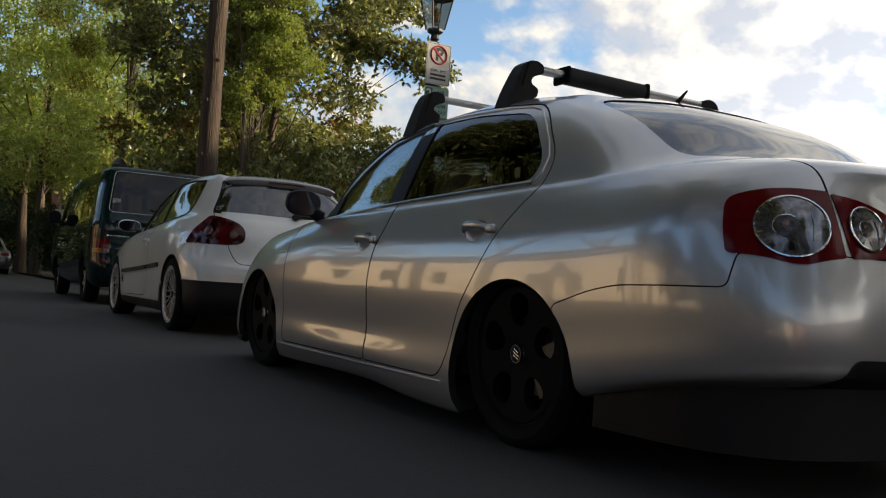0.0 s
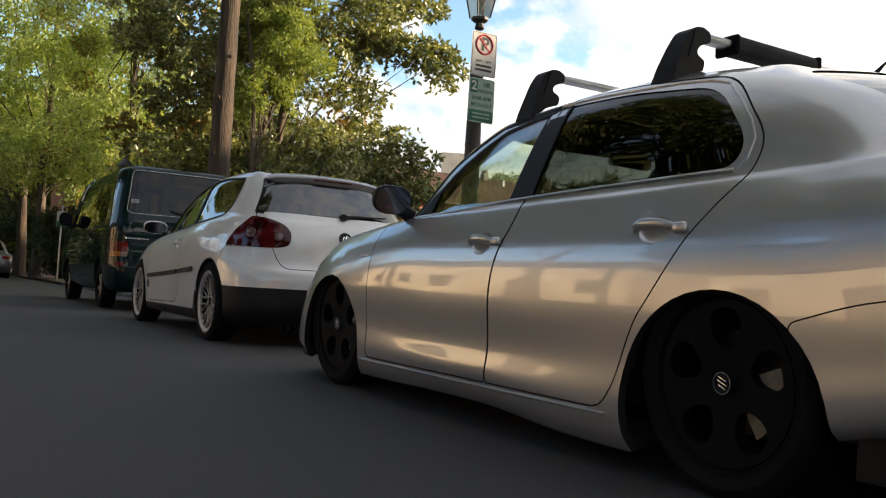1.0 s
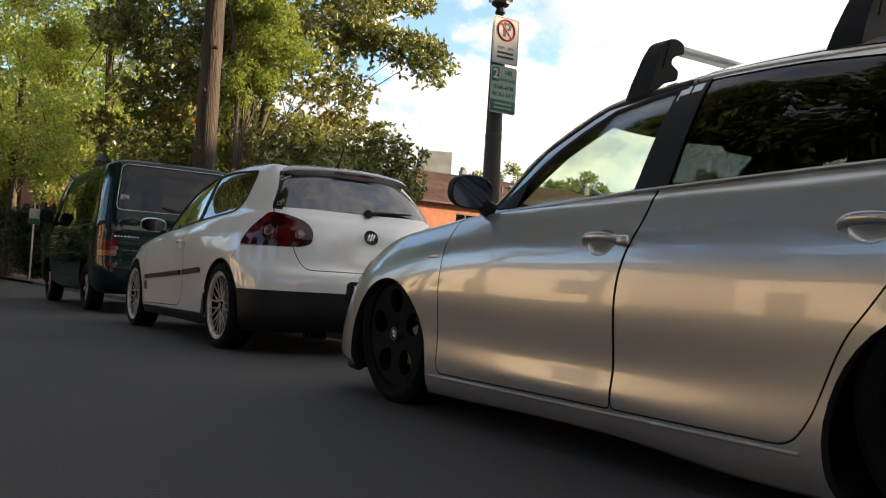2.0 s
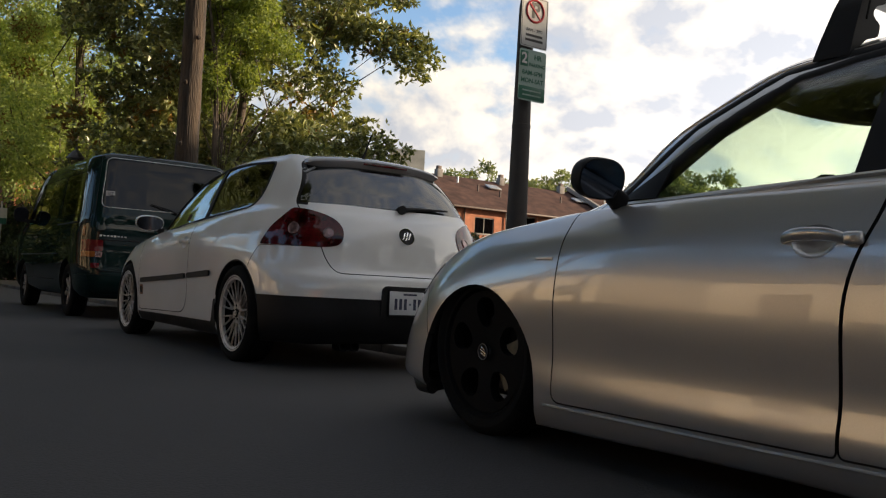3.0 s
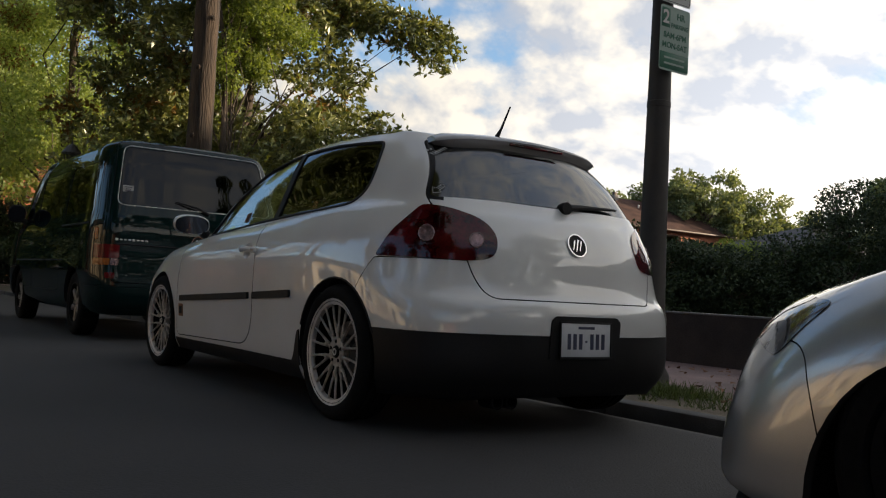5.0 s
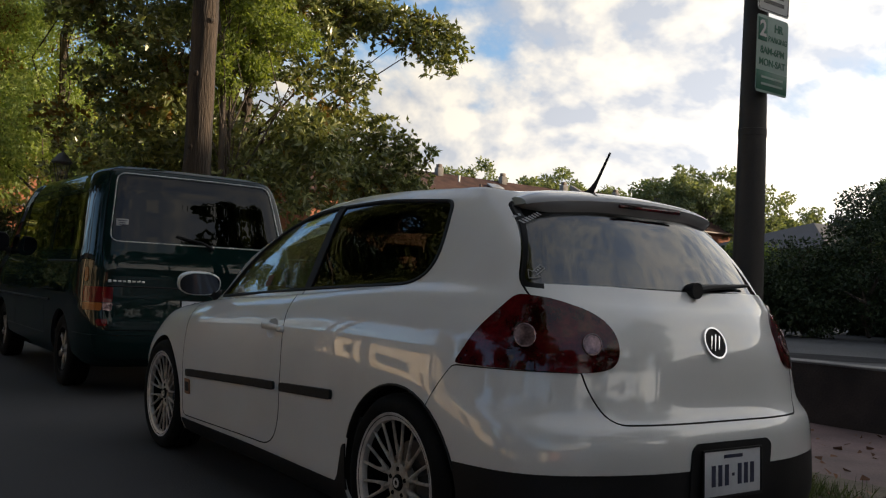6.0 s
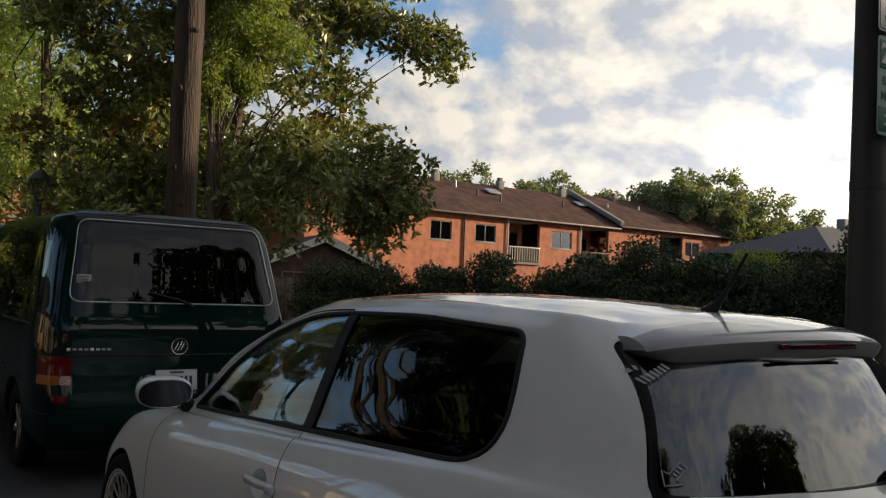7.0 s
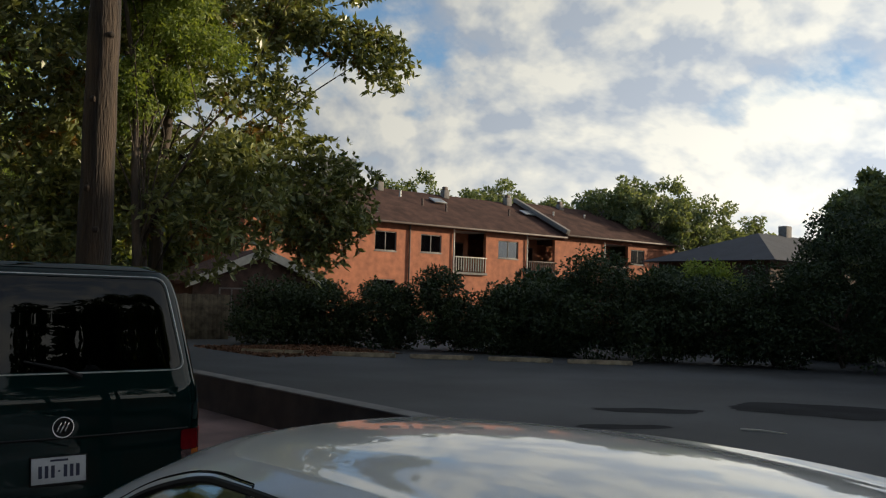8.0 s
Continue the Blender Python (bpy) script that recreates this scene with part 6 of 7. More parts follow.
# ---- distant parked car ----
def build_far_car():
    car = thing("saloon_car", "distant dark grey saloon parked along the street", "car", pose(.15, 34.0, -.02), group="parked cars")
    def r(z, x, yf, yr, dz=0.0, yc=.3):
        return ring([(0, yf, z + dz), (x * .5, yf - .03, z + dz), (x * .82, yf - .14, z + dz)], [(yf - yc, x, z), (1.3, x, z), (yr + .25, x - .01, z)], [(x * .85, yr + .07, z), (x * .5, yr + .01, z), (0, yr, z)])
    S = Shell([r(.22, .80, 3.3, -1.0), r(.40, .87, 3.4, -1.1), r(.62, .885, 3.36, -1.1), r(.84, .85, 3.1, -1.02), r(.96, .75, 2.2, -.62), r(1.18, .66, 1.8, -.32), r(1.36, .56, 1.45, .05), r(1.42, .44, 1.25, .3)], .02)
    body = S.layer(0, .03)
    w = rounded([(1.7, 1.0), (-.2, 1.0), (.1, 1.30), (1.35, 1.30)], .06)
    back = (rounded([(-.6, 1.0), (.6, 1.0), (.48, 1.32), (-.48, 1.32)], .06), (-1, .3))
    scr = (back[0], (1.2, 2.6))
    body = cut_windows(S, body, [w], scr, back, .9)
    body = arches(body, 2.6, .31, .35, .9)
    part("body", S.smooth(body), [GREYCAR, GAP, INTERIOR], car)
    panes(S, car, [w], scr, back, .9, ([PRIVACY], PRIVACY, PRIVACY), ["side_window"])
    for s in (-1, 1):
        for y in (0, 2.6):
            part("wheel", tyre_bm(.315, .2, .2), RUBBER, car).matrix_local = pose(s * .77, y, .315)
        part("rear_lamp", S.plate([(s * x, -2, z) for x, z in ((.52, .80), (.80, .80), (.80, .68), (.52, .70))], (0, 1, 0), .004, .01, 3), LENS_RED, car, "red rear lamp")
    part("number_plate", box_bm(.3, .01, .15, (0, -1.12, .74), .002), WHITEPLATE, car)


build_far_car()


# ---- trees and shrubs ----
def leaves_mesh(name, centres, radii, count, size, rng, flat=0.75, droop=0.25, whorl=0):
    """Many single leaves scattered through clumps: each a folded diamond."""
    k = len(centres)
    w = np.array(radii) ** 2
    pick = rng.choice(k, count, p=w / w.sum())
    v = rng.normal(size=(count, 3))
    v /= np.linalg.norm(v, axis=1)[:, None]
    rr = rng.uniform(.25, 1.0, count) ** .6
    c = np.array(centres)[pick] + v * (rr * np.array(radii)[pick])[:, None] * (1, 1, flat)
    d = v * .6 + rng.normal(size=(count, 3)) * .7
    d[:, 2] -= droop
    if whorl:
        # leaves stand in rosettes round the tips of the twigs
        c = np.repeat(c[::whorl], whorl, axis=0)[:count]
        ax = np.repeat((v * .8 + rng.normal(size=(count, 3)) * .35 + (0, 0, .35))[::whorl], whorl, axis=0)[:count]
        ax /= np.linalg.norm(ax, axis=1)[:, None]
        q = rng.normal(size=(count, 3))
        q -= ax * (q * ax).sum(axis=1)[:, None]
        q /= np.linalg.norm(q, axis=1)[:, None]
        d = ax * rng.uniform(.15, .8, count)[:, None] + q
    d /= np.linalg.norm(d, axis=1)[:, None]
    s = np.cross(d, rng.normal(size=(count, 3)))
    s /= np.linalg.norm(s, axis=1)[:, None]
    n = np.cross(d, s)
    ln = size[0] * rng.uniform(.65, 1.25, count)[:, None]
    wd = size[1] * rng.uniform(.7, 1.2, count)[:, None]
    P = np.stack([c, c + d * ln * .5 + s * wd * .5 + n * wd * .15, c + d * ln, c + d * ln * .5 - s * wd * .5 + n * wd * .15], axis=1).reshape(-1, 3)
    me = bpy.data.meshes.new(name)
    me.vertices.add(count * 4)
    me.vertices.foreach_set("co", P.ravel())
    me.loops.add(count * 4)
    me.loops.foreach_set("vertex_index", np.arange(count * 4))
    me.polygons.add(count)
    me.polygons.foreach_set("loop_start", np.arange(count) * 4)
    me.update()
    return me


def clumps(lobes, rng, per, spread=.9, rad=(.5, 1.1)):
    """Small clumps over the outside of big lobes (x, y, z, rx, ry, rz)."""
    out, rr = [], []
    for lb in lobes:
        c, r = np.array(lb[:3]), np.array(lb[3:6])
        for k in range(int(per * (r.prod() ** (1 / 3)) ** 1.6)):
            v = rng.normal(size=3)
            v /= np.linalg.norm(v)
            out.append(c + v * r * spread * rng.uniform(.45, 1.05) ** .7)
            rr.append(rng.uniform(*rad))
    return out, rr


def limbs(bm, base, targets, r0, rng, start=.35):
    """Bent tapering limbs from the trunk to the clumps."""
    for t in targets:
        t = Vector(t)
        a = Vector(base).lerp(Vector((base[0], base[1], t.z)), rng.uniform(start, .8))
        mid = a.lerp(t, .5) + Vector(rng.normal(size=3) * .12 * (t - a).length)
        mid.z += .08 * (t - a).length
        rr = r0 * rng.uniform(.16, .30)
        tube_bm([a, a.lerp(mid, .6), mid, mid.lerp(t, .6), t], [rr, rr * .8, rr * .6, rr * .4, rr * .15], 6, bm)


def tree(label, base, lobes, leaf, size, count, seed, trunk_r=.2, trunks=((0, 0),), per=9, rad=(.5, 1.1), name="tree", nlimb=26, extra=None, trunk_mat=None, whorl=0):
    rng = np.random.default_rng(seed)
    ob = thing(name, label, "tree", pose(*base))
    cs, rr = clumps(lobes, rng, per, rad=rad)
    bm = bmesh.new()
    top = max(l[2] for l in lobes)
    for tx, ty in trunks:
        lean = rng.normal(size=2) * .25
        pts = [(tx + lean[0] * (k / 7) ** 2 + .05 * math.sin(k * 1.7), ty + lean[1] * (k / 7) ** 2, top * k / 7) for k in range(8)]
        tube_bm(pts, [trunk_r * (1.35 if k == 0 else 1.05 - .11 * k) for k in range(8)], 10, bm)
    pick = rng.choice(len(cs), min(nlimb, len(cs)), replace=False)
    limbs(bm, (trunks[0][0], trunks[0][1], 0), [cs[i] for i in pick], trunk_r, rng)
    part("trunk", bm, trunk_mat or BARK, ob)
    me = leaves_mesh("crown", cs, rr, count, size, rng, whorl=whorl)
    part("crown", me, leaf, ob, smooth=False)
    if extra:
        sub = rng.choice(len(cs), max(3, len(cs) // 8), replace=False)
        me = leaves_mesh("dry_leaves", [cs[i] for i in sub], [rr[i] for i in sub], extra[1], size, rng, whorl=whorl)
        part("dry_leaves", me, extra[0], ob, smooth=False)
    return ob


tree("large dark magnolia with glossy leaves behind the pole", (7.6, 26.0, 0),
     [(.2, -.6, 6.0, 4.2, 4.2, 3.4), (.6, -.2, 9.6, 4.4, 4.4, 3.4), (3.5, -1.2, 4.1, 1.6, 1.8, 1.9), (4.1, -1.8, 3.9, 1.1, 1.1, 1.2), (3.6, -2.0, 3.1, .9, .9, .8), (2.8, -2.4, 8.2, 1.3, 1.2, .7), (4.1, -3.3, 8.0, .95, .8, .5), (4.6, -3.7, 7.7, .65, .6, .45), (4.3, -3.8, 6.9, .35, .3, .5), (-2.6, -.5, 4.6, 2.2, 2.2, 2.2), (-2.9, -1.2, 3.1, 2.0, 1.8, 1.6), (-3.0, -2.5, 8.2, 2.6, 2.6, 2.6), (-.2, -4.0, 3.6, 1.8, 1.6, 1.5), (3.6, -1.0, 10.6, 2.4, 2.4, 1.6)],
     LEAF_MAG, (.20, .078), 98000, 3, .20, ((-.15, -.1), (.28, .1)), per=12, rad=(.40, .85), extra=(LEAF_RUST, 9000), whorl=8)
tree("light green fine-leaved tree growing beside the pole", (6.0, 22.0, 0),
     [(.40, .2, 8.8, 1.45, 1.4, 2.3), (.65, .1, 6.7, 1.25, 1.2, 1.2), (-.1, .1, 5.7, .7, .7, .8)], LEAF_LIGHT, (.12, .045), 26000, 5, .10, per=18, rad=(.22, .5), nlimb=18)
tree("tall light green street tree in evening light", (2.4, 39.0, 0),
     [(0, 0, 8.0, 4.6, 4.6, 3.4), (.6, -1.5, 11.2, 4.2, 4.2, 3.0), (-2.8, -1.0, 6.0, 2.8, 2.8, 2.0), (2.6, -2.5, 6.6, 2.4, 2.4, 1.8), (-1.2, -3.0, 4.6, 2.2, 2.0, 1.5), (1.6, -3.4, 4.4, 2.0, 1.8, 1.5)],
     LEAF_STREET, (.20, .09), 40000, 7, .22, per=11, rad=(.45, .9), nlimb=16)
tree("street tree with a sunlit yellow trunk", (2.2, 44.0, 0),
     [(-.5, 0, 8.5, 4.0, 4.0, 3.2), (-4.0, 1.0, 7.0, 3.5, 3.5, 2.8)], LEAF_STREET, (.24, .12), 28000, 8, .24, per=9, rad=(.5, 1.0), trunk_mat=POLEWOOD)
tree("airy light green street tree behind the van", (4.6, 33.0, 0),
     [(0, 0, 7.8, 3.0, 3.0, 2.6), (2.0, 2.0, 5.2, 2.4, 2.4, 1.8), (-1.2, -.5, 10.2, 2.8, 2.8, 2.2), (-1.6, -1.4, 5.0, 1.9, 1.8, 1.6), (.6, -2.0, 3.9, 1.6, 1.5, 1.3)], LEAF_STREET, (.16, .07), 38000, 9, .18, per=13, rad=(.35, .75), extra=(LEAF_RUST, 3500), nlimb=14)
for i, (x, y, h, r) in enumerate(((-9, 52, 9, 5), (-4, 66, 10, 6), (6, 60, 9, 5), (13, 52, 10, 5.5), (20, 60, 9, 5), (0, 84, 11, 7), (12, 80, 11, 7), (-14, 74, 11, 7))):
    tree("distant street tree closing the view along the road", (x, y, 0), [(0, 0, h * .62, r, r, h * .36), (r * .3, -r * .3, h * .9, r * .7, r * .7, h * .25), (0, 0, h * .25, r * .8, r * .8, h * .22)], LEAF_OAK, (.5, .26), 14000, 20 + i, .25, per=5, rad=(.9, 1.7), nlimb=10)
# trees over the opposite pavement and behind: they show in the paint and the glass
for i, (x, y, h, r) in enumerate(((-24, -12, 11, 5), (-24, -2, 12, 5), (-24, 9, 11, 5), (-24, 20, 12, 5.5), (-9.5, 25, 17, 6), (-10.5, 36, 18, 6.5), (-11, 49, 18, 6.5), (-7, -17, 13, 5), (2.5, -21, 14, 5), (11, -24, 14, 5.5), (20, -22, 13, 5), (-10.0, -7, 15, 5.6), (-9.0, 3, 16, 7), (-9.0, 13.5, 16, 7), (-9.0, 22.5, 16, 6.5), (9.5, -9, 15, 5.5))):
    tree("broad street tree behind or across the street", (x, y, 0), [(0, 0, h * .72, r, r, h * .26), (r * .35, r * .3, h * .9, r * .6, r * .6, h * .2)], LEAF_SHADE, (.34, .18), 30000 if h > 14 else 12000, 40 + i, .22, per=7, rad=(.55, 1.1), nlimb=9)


def shrub(x, y, w, d, h, count, seed, leafsize=.13, leaf=LEAF_HEDGE, label="dark clipped evergreen shrub along the parking lot"):
    rng = np.random.default_rng(seed)
    ob = thing("shrub", label, "shrub", pose(x, y, 0), group="shrubs along the lot")
    lobes = [(0, 0, h * .45, w * .9, d * .9, h * .48), (rng.uniform(-.3, .3) * w, 0, h * .72, w * .65, d * .65, h * .30), (rng.uniform(-.5, .5) * w, -d * .3, h * .3, w * .7, d * .6, h * .3)]
    cs, rr = clumps(lobes, rng, 26, rad=(.28, .52))
    bm = bmesh.new()
    limbs(bm, (0, 0, 0), [cs[i] for i in rng.choice(len(cs), 10)], .25, rng, .1)
    part("stem", bm, BARK, ob)
    part("foliage", leaves_mesh("foliage", cs, rr, count, (leafsize, leafsize / 2), rng), leaf, ob, smooth=False)


for i, (az, dist, w, h) in enumerate(((29.0, 31.0, 1.8, 2.15), (31.8, 30.4, 1.5, 2.1), (35.6, 29.8, 1.25, 2.3), (39.2, 29.0, 1.35, 2.65), (43.2, 28.4, 1.3, 2.3), (46.4, 28.2, 1.2, 2.4), (49.2, 27.6, 1.9, 3.5), (53.0, 27.4, 1.8, 2.9), (56.5, 27.2, 1.9, 2.75), (60.0, 27.2, 1.8, 3.1), (63.8, 27.0, 1.9, 4.9), (68.0, 27.0, 2.0, 4.9), (72.5, 27, 2.0, 4.8), (77, 27, 2.0, 4.6))):
    a = radians(az)
    shrub(-.42 + dist * math.sin(a), 4.86 + dist * math.cos(a), w, 1.5, h, 11000, 60 + i)
for i, (x, y, w, h) in enumerate(((1.5, 50, 3.5, 4.0), (-4.5, 49, 3.5, 4.0), (3.6, 37.0, 1.8, 3.2), (-9.5, 48, 3.0, 4.0), (5.4, 30.5, 1.6, 2.4), (8.2, 31.5, 1.8, 2.6))):
    shrub(x, y, w, 1.6, h, 9000, 200 + i, .18, LEAF_HEDGE, "dark evergreen shrub under the street trees")
for i, (x, y, w, h) in enumerate(((28.5, 19.8, 1.8, 3.2), (28.0, 17.0, 2.4, 4.0), (28.5, 12.5, 2.6, 4.4), (29.0, 8.0, 2.6, 4.4), (26.5, 24.5, 2.4, 3.2), (22.5, 27.0, 2.2, 2.6))):
    shrub(x, y, w, 1.8, h, 9000, 230 + i, .26)
shrub(30.6, 25.6, 2.5, 2.0, 3.5, 14000, 90, .16, LEAF_LIGHT, "sunlit yellow-green shrub behind the hedge")
shrub(12.2, 36.5, 1.2, 1.0, 1.5, 6000, 91, .1, LEAF_OAK, "low green shrub beside the wooden fence")

# ---- houses ----
def window(parent, x, y, z, w, h, curtain=0.5, name="window"):
    """A window of two sashes set back in a facade that faces -y."""
    ob = part(name, box_bm(w + .1, .10, .07, (0, 0, -h / 2 - .035), .01), SASH, parent, "sill of the window")
    ob.location = (x, y, z)
    fr = bmesh.new()
    for sx, sz, px, pz in ((w, .06, 0, h / 2 - .03), (w, .06, 0, -h / 2 + .03), (.06, h, -w / 2 + .03, 0), (.06, h, w / 2 - .03, 0), (.05, h, 0, 0)):
        box_bm(sx, .06, sz, (px, .06, pz), .005, bm=fr)
    part("window_frame", fr, SASH, ob)
    for s in (-1, 1):
        bm = box_bm(w / 2 - .05, .01, h - .08, (s * w / 4, .075, 0))
        part("pane", bm, PANE, ob)
    if curtain:
        part("curtain", box_bm(w * curtain, .02, h - .1, (-w * (1 - curtain) / 2 + .05, .16, 0)), CURTAIN, ob)


def facade(name, x0, x1, y, z0, z1, holes, material, parent, thick=.25):
    """A brick wall facing -y with its openings cut through."""
    me = bpy.data.meshes.new(name)
    bm = box_bm(x1 - x0, thick, z1 - z0, ((x0 + x1) / 2, y + thick / 2, (z0 + z1) / 2))
    bm.to_mesh(me)
    bm.free()
    for a, b, c, d in holes:
        me = carve(me, box_bm(b - a, 1.0, d - c, ((a + b) / 2, y + .1, (c + d) / 2)), "DIFFERENCE")
    return part(name, me, [material, material, material], parent, smooth=False)


def build_townhouse():
    h = thing("townhouse_row", "orange brick townhouse row with brown shingle roof and balconies", "house", pose(0, 49.5, 0))
    E, RZ, D = 6.45, 9.1, 5.0
    wins = [(31.6, 5.12, 1.65, 1.22), (35.2, 5.15, 1.7, 1.16), (42.05, 5.12, 1.9, 1.2), (56.2, 5.3, 1.7, 1.15), (26.8, 5.12, 1.65, 1.22), (31.6, 2.1, 1.65, 1.3), (35.2, 2.1, 1.7, 1.3), (42.05, 2.1, 1.9, 1.3)]
    balc = [(37.15, 39.95), (43.9, 46.7), (52.2, 55.0)]
    holes = [(x - w / 2, x + w / 2, z - hh / 2, z + hh / 2) for x, z, w, hh in wins] + [(a, b, 3.3, 6.15) for a, b in balc]
    facade("front_wall", 22.0, 61.0, 0, 0, E, holes, BRICK, h)
    part("gable_wall", box_bm(.25, 9.5, E, (22.1, 4.9, E / 2)), BRICK, h)
    part("gable_wall", box_bm(.25, 9.5, E, (60.9, 4.9, E / 2)), BRICK, h)
    part("rear_wall", box_bm(39, .25, E, (41.5, 9.7, E / 2)), BRICK, h)
    for x, z, w, hh in wins:
        window(h, x, .02, z, w, hh, .42)
    for x0, x1, name in ((21.6, 47.4, "roof"), (47.4, 61.4, "roof")):
        up = .18 if x0 > 40 else 0
        prof = [(-.5, E - .12 + up), (D, RZ + up), (10.4, E - .12 + up), (10.4, E - .26 + up), (D, RZ - .16 + up), (-.5, E - .26 + up)]
        part(name, prism_bm(prof, "x", x0, x1), ROOFING, h, "brown shingle roof", smooth=False)
        part("gutter", box_bm(x1 - x0, .12, .13, ((x0 + x1) / 2, -.56, E - .17 + up), .03), DARKTRIM, h)
    slope = math.atan2(RZ - E, D + .5)
    part("parapet", box_bm(.35, 6.3, .32, (47.4, 2.2, (E + RZ) / 2 + .28), .02, rot=Matrix.Rotation(slope, 4, "X")), GREYROOF, h, "pale sloping party wall")
    for a, b in balc:
        w = b - a
        part("balcony_back", box_bm(w, .1, 2.9, ((a + b) / 2, 1.9, 4.75)), BRICK, h)
        part("balcony_soffit", box_bm(w, 1.6, .30, ((a + b) / 2, .85, 6.28)), TRIM, h, "cream balcony soffit")
        part("balcony_floor", box_bm(w, 1.9, .16, ((a + b) / 2, .75, 3.35)), GREYROOF, h)
        part("balcony_door", box_bm(w * .55, .06, 2.05, (a + w * .55, 1.80, 4.5), .01), DARKTRIM, h)
        part("door_pane", box_bm(w * .22, .03, 1.85, (a + w * .42, 1.76, 4.5)), PANE, h)
        part("door_pane", box_bm(w * .22, .03, 1.85, (a + w * .68, 1.76, 4.5)), PANE, h)
        rl = part("balcony_rail", box_bm(w, .06, .07, ((a + b) / 2, -.12, 4.42), .01), TRIM if a < 40 else DARKTRIM, h)
        for k in range(13):
            part("baluster", box_bm(.035, .035, .92, (a + .1 + (w - .2) * k / 12, -.12, 3.95)), TRIM if a < 40 else DARKTRIM, rl)
    for a, b in balc:
        part("downpipe", tube_bm([(a - .12, -.1, 0.2), (a - .12, -.1, E - .2)], .05, 8), TRIM, h)
    part("downpipe", tube_bm([(33.4, -.08, .2), (33.4, -.08, E - .2)], .06, 8), DARKTRIM, h)
    for x, s in ((34.2, 1.0), (40.0, 1.0), (46.2, 1.1), (52.0, 1.0), (57.0, .9)):
        ch = part("chimney", box_bm(.48 * s, .45, .6, (x, 4.6, RZ + .02), .02), GREYROOF, h)
        part("chimney_cap", box_bm(.34, .3, .3, (x, 4.6, RZ + .42), .03), DARKTRIM, ch)
    for x, y in ((36.4, 2.6), (38.0, 2.0), (44.3, 2.4), (49.6, 3.0), (53.4, 3.2), (35.4, 3.8)):
        z = E + (y + .5) / (D + .5) * (RZ - E)
        part("roof_vent", tube_bm([(x, y, z - .1), (x, y, z + .42)], .07, 8), ALU if int(x) % 2 else DARKTRIM, h)
    for x, y in ((38.4, 3.4), (46.8, 3.0)):
        z = E + (y + .5) / (D + .5) * (RZ - E)
        part("skylight", box_bm(1.1, .8, .10, (x, y, z + .12), .02, rot=Matrix.Rotation(slope, 4, "X")), ALU, h)


build_townhouse()


def gable_house(name, label, at, w, d, eave, ridge, wall_mat, roof_mat, turn=0.0, trim=True, front_win=()):
    """A plain house whose gable faces -y."""
    h = thing(name, label, "house", at @ pose(0, 0, 0, 0, 0, turn))
    part("wall", prism_bm([(-w / 2, 0), (w / 2, 0), (w / 2, eave), (0, ridge - .12), (-w / 2, eave)], "y", 0, d), wall_mat, h, smooth=False)
    for s in (-1, 1):
        o = .35
        k = (ridge - eave) / (w / 2)
        a, b = (s * (w / 2 + o), eave - o * k), (0, ridge)
        part("roof", prism_bm([a, b, (b[0], b[1] + .14), (a[0], a[1] + .14)], "y", -.3, d + .3), roof_mat, h, smooth=False)
        if trim:
            part("barge_board", prism_bm([(a[0], a[1] - .16), (b[0], b[1] - .20), (b[0], b[1] + .15), (a[0], a[1] + .15)], "y", -.36, -.302), TRIM, h, "white painted barge board", smooth=False)
    for x, z, ww, hh in front_win:
        window(h, x, -.06, z, ww, hh, 0)
    return h


gable_house("garage", "small brick garage with white barge boards", pose(16.4, 36.6, 0), 5.4, 6, 2.15, 3.35, WALL_BRICK, ROOFING, -12, front_win=((-1.2, 1.4, 1.0, 1.0),))
far = thing("house", "distant house with a dark hipped roof and pale verge", "house", pose(3.2, -4.1, -1.15))
part("wall", prism_bm([(51, 41), (80, 41), (80, 50), (51, 50)], "z", 0, 6.0), WALL_BRICK, far, smooth=False)
hip = bmesh.new()
e = [hip.verts.new(p) for p in ((50, 40, 5.95), (81, 40, 5.95), (81, 51, 5.95), (50, 51, 5.95))]
r0, r1 = hip.verts.new((57, 45.5, 8.35)), hip.verts.new((75, 45.5, 8.35))
for f in ((e[0], e[1], r1, r0), (e[1], e[2], r1), (e[2], e[3], r0, r1), (e[3], e[0], r0), (e[3], e[2], e[1], e[0])):
    hip.faces.new(f)
part("roof", hip, SLATE, far, "dark grey shingle roof", smooth=False)
part("verge_board", tube_bm([(58.5, 39.95, 6.05), (66.5, 45.4, 8.45)], .12, 6), TRIM, far, "pale sloping verge")
for x in (61.0, 70.5):
    part("chimney", box_bm(.8, .7, 1.1, (x, 45.6, 8.6), .03), GREYROOF, far)
gable_house("house", "orange brick house half hidden by street trees", pose(6.9, 45.0, 0), 4.6, 10, 6.0, 7.1, BRICK, SLATE, 0, trim=False, front_win=((-.9, 4.4, .9, 1.3), (.9, 4.4, .9, 1.3)))
block("backdrop_tan_block", [(50, 88), (53.6, 86.2), (60, 98), (57, 100)], 16.6, TAN, "flat-roofed tan building behind the trees")
block("backdrop_dark_block", [(66, 82), (70, 79.5), (80, 95), (76, 98)], 13.6, DARKTRIM, "dark flat-roofed building behind the trees")
block("backdrop_dark_block", [(87, 79), (95, 73), (101, 83), (93, 89)], 13.2, DARKTRIM, "dark flat-roofed building behind the trees")
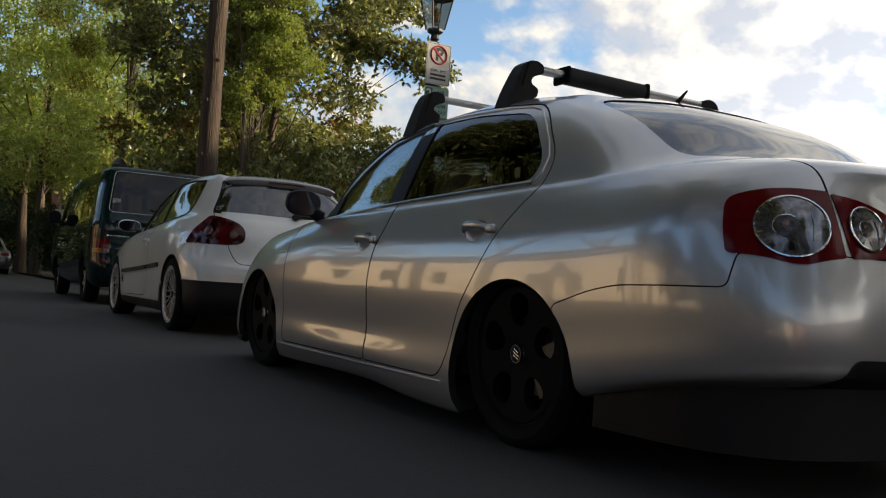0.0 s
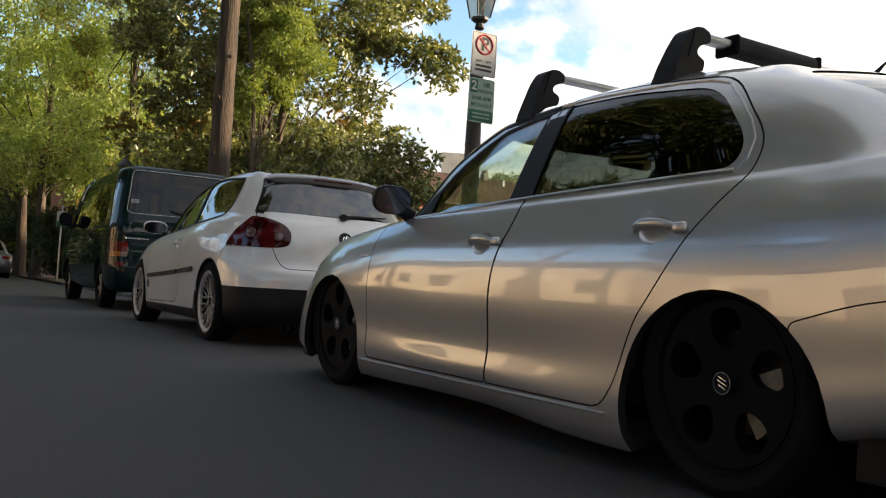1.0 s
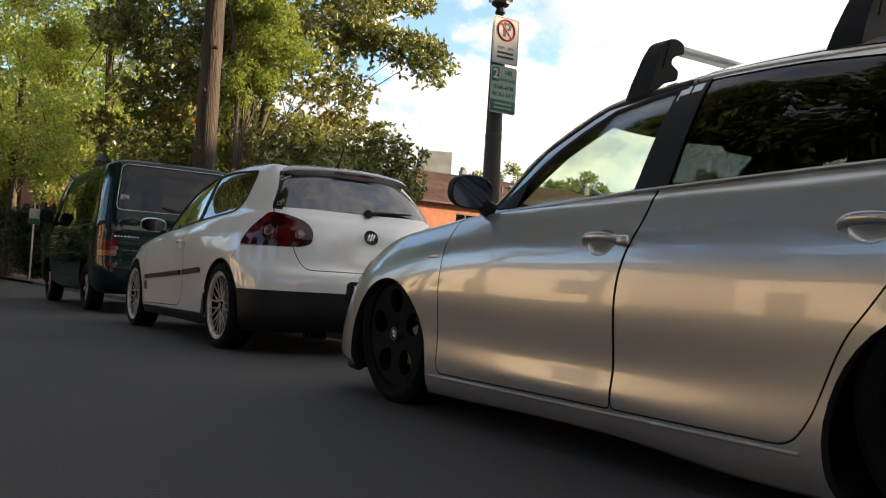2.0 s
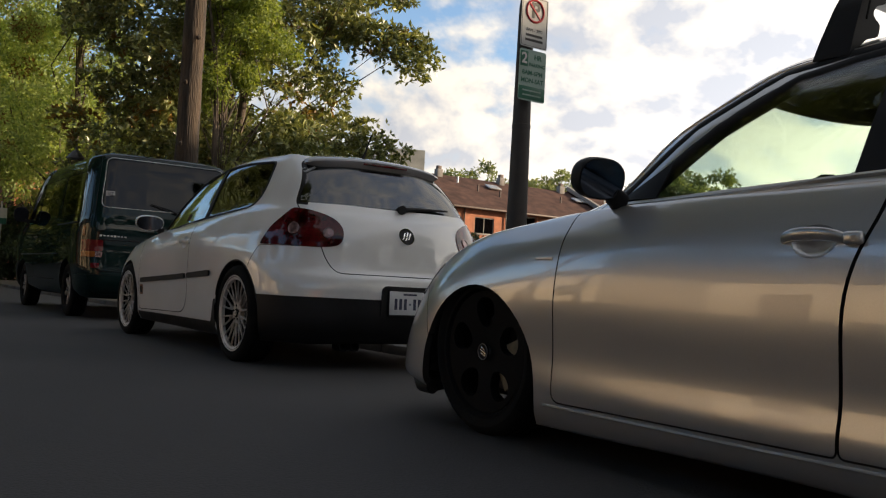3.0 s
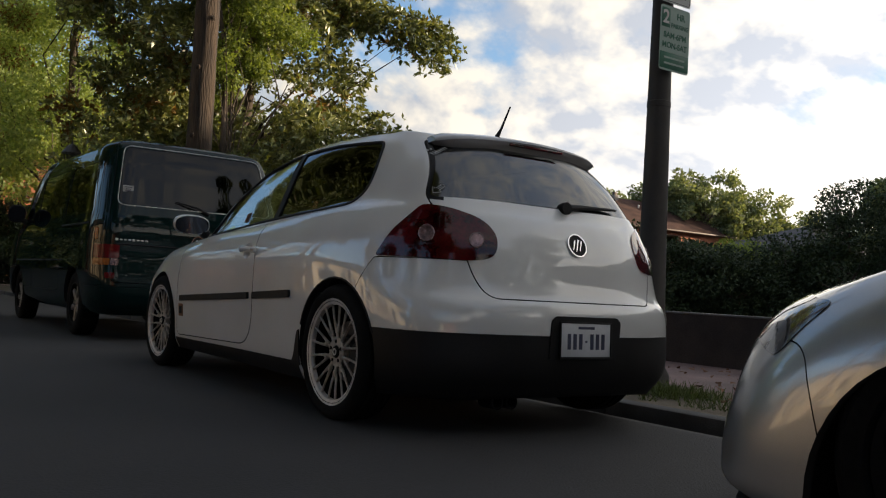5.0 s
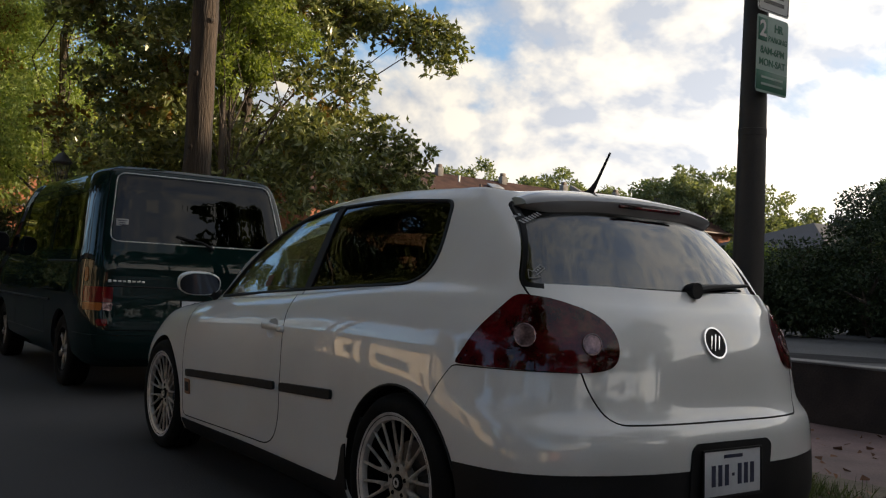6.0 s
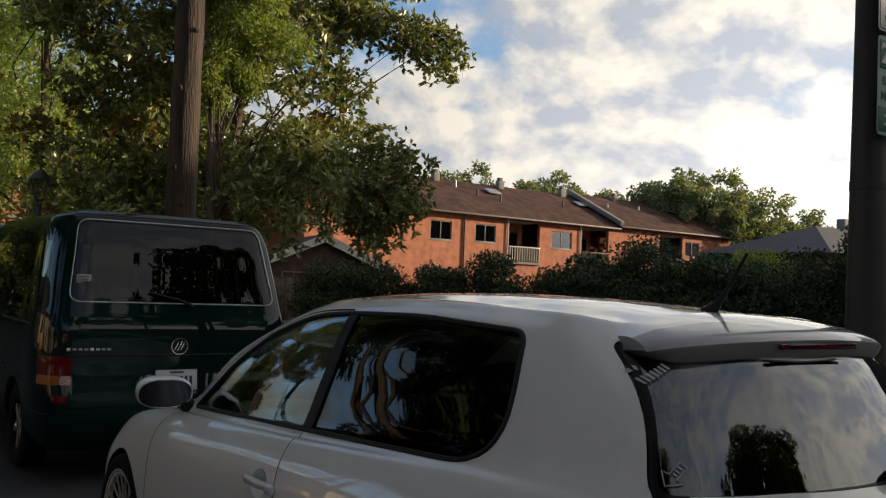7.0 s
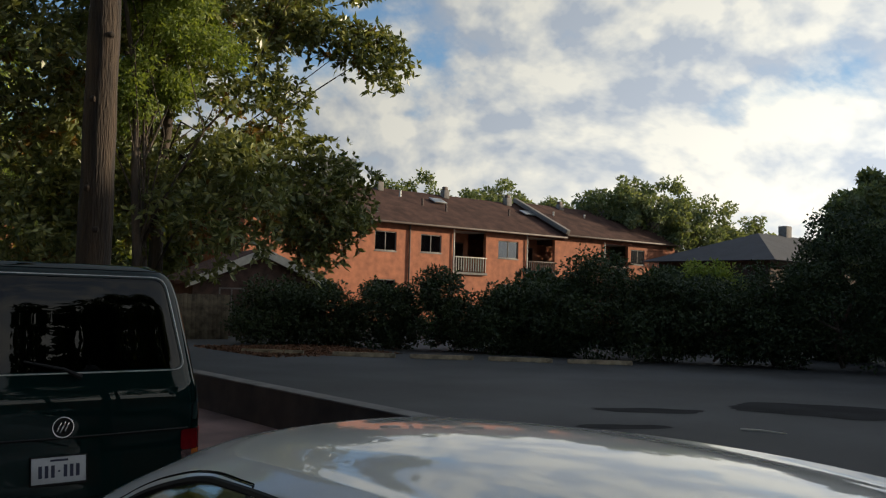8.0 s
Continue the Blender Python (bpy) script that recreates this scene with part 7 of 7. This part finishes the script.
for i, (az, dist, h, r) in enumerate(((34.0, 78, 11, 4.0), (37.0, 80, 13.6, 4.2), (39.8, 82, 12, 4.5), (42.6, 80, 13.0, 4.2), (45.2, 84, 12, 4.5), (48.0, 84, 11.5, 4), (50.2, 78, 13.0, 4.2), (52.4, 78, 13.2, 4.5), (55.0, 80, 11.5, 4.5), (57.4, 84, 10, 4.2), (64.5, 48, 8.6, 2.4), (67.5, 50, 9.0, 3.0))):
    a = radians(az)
    tree("distant leafy tree behind the houses", (-.68 + dist * math.sin(a), 4.4 + dist * math.cos(a), 0), [(0, 0, h * .60, r, r, h * .28), (r * .4, 0, h * .80, r * .6, r * .6, h * .17), (-r * .45, 0, h * .74, r * .55, r * .55, h * .16)], LEAF_HAZED, (.34, .20), 8000, 120 + i, .20, per=7, rad=(.35, .75), nlimb=22)

def stain(name, cx, cy, rx, ry, turn, seed, material, label):
    rng = random.Random(seed)
    bm = bmesh.new()
    vs = []
    for k in range(40):
        a = 2 * math.pi * k / 40
        f = 1 + .35 * noise.noise(Vector((math.cos(a) * 1.7, math.sin(a) * 1.7, seed))) + rng.uniform(-.05, .05)
        vs.append(bm.verts.new((rx * f * math.cos(a), ry * f * math.sin(a), 0)))
    bm.faces.new(vs)
    ob = tagged(part(name, bm, material, smooth=False), label, "patch", kind="structure")
    ob.matrix_world = pose(cx, cy, .0245, 0, 0, turn)


stain("lot_patch", 11.5, 13.9, .95, .30, -36, 3, DAMP, "dark damp patch on the lot")
stain("lot_patch", 14.4, 12.2, 2.0, .95, -52, 5, DAMP, "dark damp patch on the lot")
stain("lot_patch", 9.6, 12.9, .8, .22, -30, 8, DAMP, "dark damp patch on the lot")
stick = part("fallen_branch", tube_bm([(10.87, 11.84, .04), (11.0, 11.58, .045), (11.10, 11.27, .035)], [.016, .013, .006], 6), TRIM)
tagged(stick, "thin pale fallen branch on the lot", "branch")

# ---- wooden fence, wheel stops ----
fence = thing("wooden_fence", "weathered vertical board fence beside the garage", "fence", pose(11.2, 35.2, 0, 0, 0, -12))
for k in range(20):
    part("board", box_bm(.145, .02, 1.62 + .03 * math.sin(k * 2.3), (k * .15, 0, .82), .004), FENCEWOOD, fence)
for z in (.4, 1.3):
    part("fence_rail", box_bm(3.0, .05, .09, (1.45, .04, z), .004), FENCEWOOD, fence)
stop = thing("wheel_stop", "low pale concrete wheel stop on the lot", "wheel stop", pose(12.0, 27.5, .02, 0, 0, -43), group="wheel stops")
sb = prism_bm([(-.08, 0), (.08, 0), (.055, .12), (-.055, .12)], "x", -.9, .9)
bmesh.ops.bevel(sb, geom=list(sb.edges), offset=.012, segments=2, affect="EDGES")
part("stop_block", sb, STOPBLOCK, stop)
for k in range(1, 5):
    copy_thing(stop, pose(12.3 + 1.62 * k, 27.2 - 1.5 * k, .02, 0, 0, -43 + (k % 3 - 1) * 1.5))

# ---- ground cover ----
def scatter(name, n, place, size, material, label, seed, up=0.0):
    rng = np.random.default_rng(seed)
    c = np.array([place(rng) for _ in range(n)])
    d = rng.normal(size=(n, 3)) * (1, 1, .25)
    d[:, 2] += up
    d /= np.linalg.norm(d, axis=1)[:, None]
    s = np.cross(d, rng.normal(size=(n, 3)))
    s /= np.linalg.norm(s, axis=1)[:, None]
    ln, wd = size[0] * rng.uniform(.5, 1.3, n)[:, None], size[1] * rng.uniform(.6, 1.2, n)[:, None]
    P = np.stack([c - s * wd * .5, c + s * wd * .5, c + d * ln + s * wd * .15, c + d * ln - s * wd * .15], axis=1).reshape(-1, 3)
    me = bpy.data.meshes.new(name)
    me.from_pydata(P.tolist(), [], [(4 * i, 4 * i + 1, 4 * i + 2, 4 * i + 3) for i in range(n)])
    return tagged(part(name, me, material, smooth=False), label, name, kind="stuff")


def verge_spot(rng):
    y = rng.uniform(2, 9)
    x = 2.3 + 1.0 * rng.random()
    while noise.noise(Vector((x * 1.6, y * 1.1, 2.0))) < .12:
        y, x = rng.uniform(2, 9), 2.3 + 1.0 * rng.random()
    return (x, y, .03)


scatter("grass", 1100, lambda g: (2.75 + .13 * g.normal(), 5.62 + .22 * g.normal(), .03), (.085, .006), GRASS, "taller grass clump on the verge", 15, 1.6)
scatter("grass", 5000, verge_spot, (.075, .006), GRASS, "thin grass tufts on the verge", 5, 1.4)
scatter("fallen_leaves", 9000, lambda g: (11.2 + 4.5 * g.random() ** 1.5, 31.2 - 3.2 * g.random() - 2.0 * g.random(), .035), (.10, .07), LITTER, "dry fallen leaves at the edge of the lot", 6)
scatter("fallen_leaves", 500, lambda g: (2.3 + 2.8 * g.random(), 1 + 9 * g.random(), .055), (.05, .035), LITTER, "dry fallen leaves on the verge and pavement", 7)


# ---- kerb stones ----
kerb = thing("kerb", "worn granite kerb along the street", "kerb", pose(0, 0, 0), kind="structure")
kb = box_bm(.145, 1.235, .20, (2.195, 0, -.07), .014, 2)
first = part("kerb_stone", kb, KERBSTONE, kerb)
rng = random.Random(4)
for k in range(-8, 24):
    st = first if k == -8 else new("kerb_stone", first.data)
    st.parent = kerb
    st.matrix_local = pose(rng.uniform(-.006, .006), k * 1.245, rng.uniform(-.008, .004), 0, 0, rng.uniform(-.25, .25))
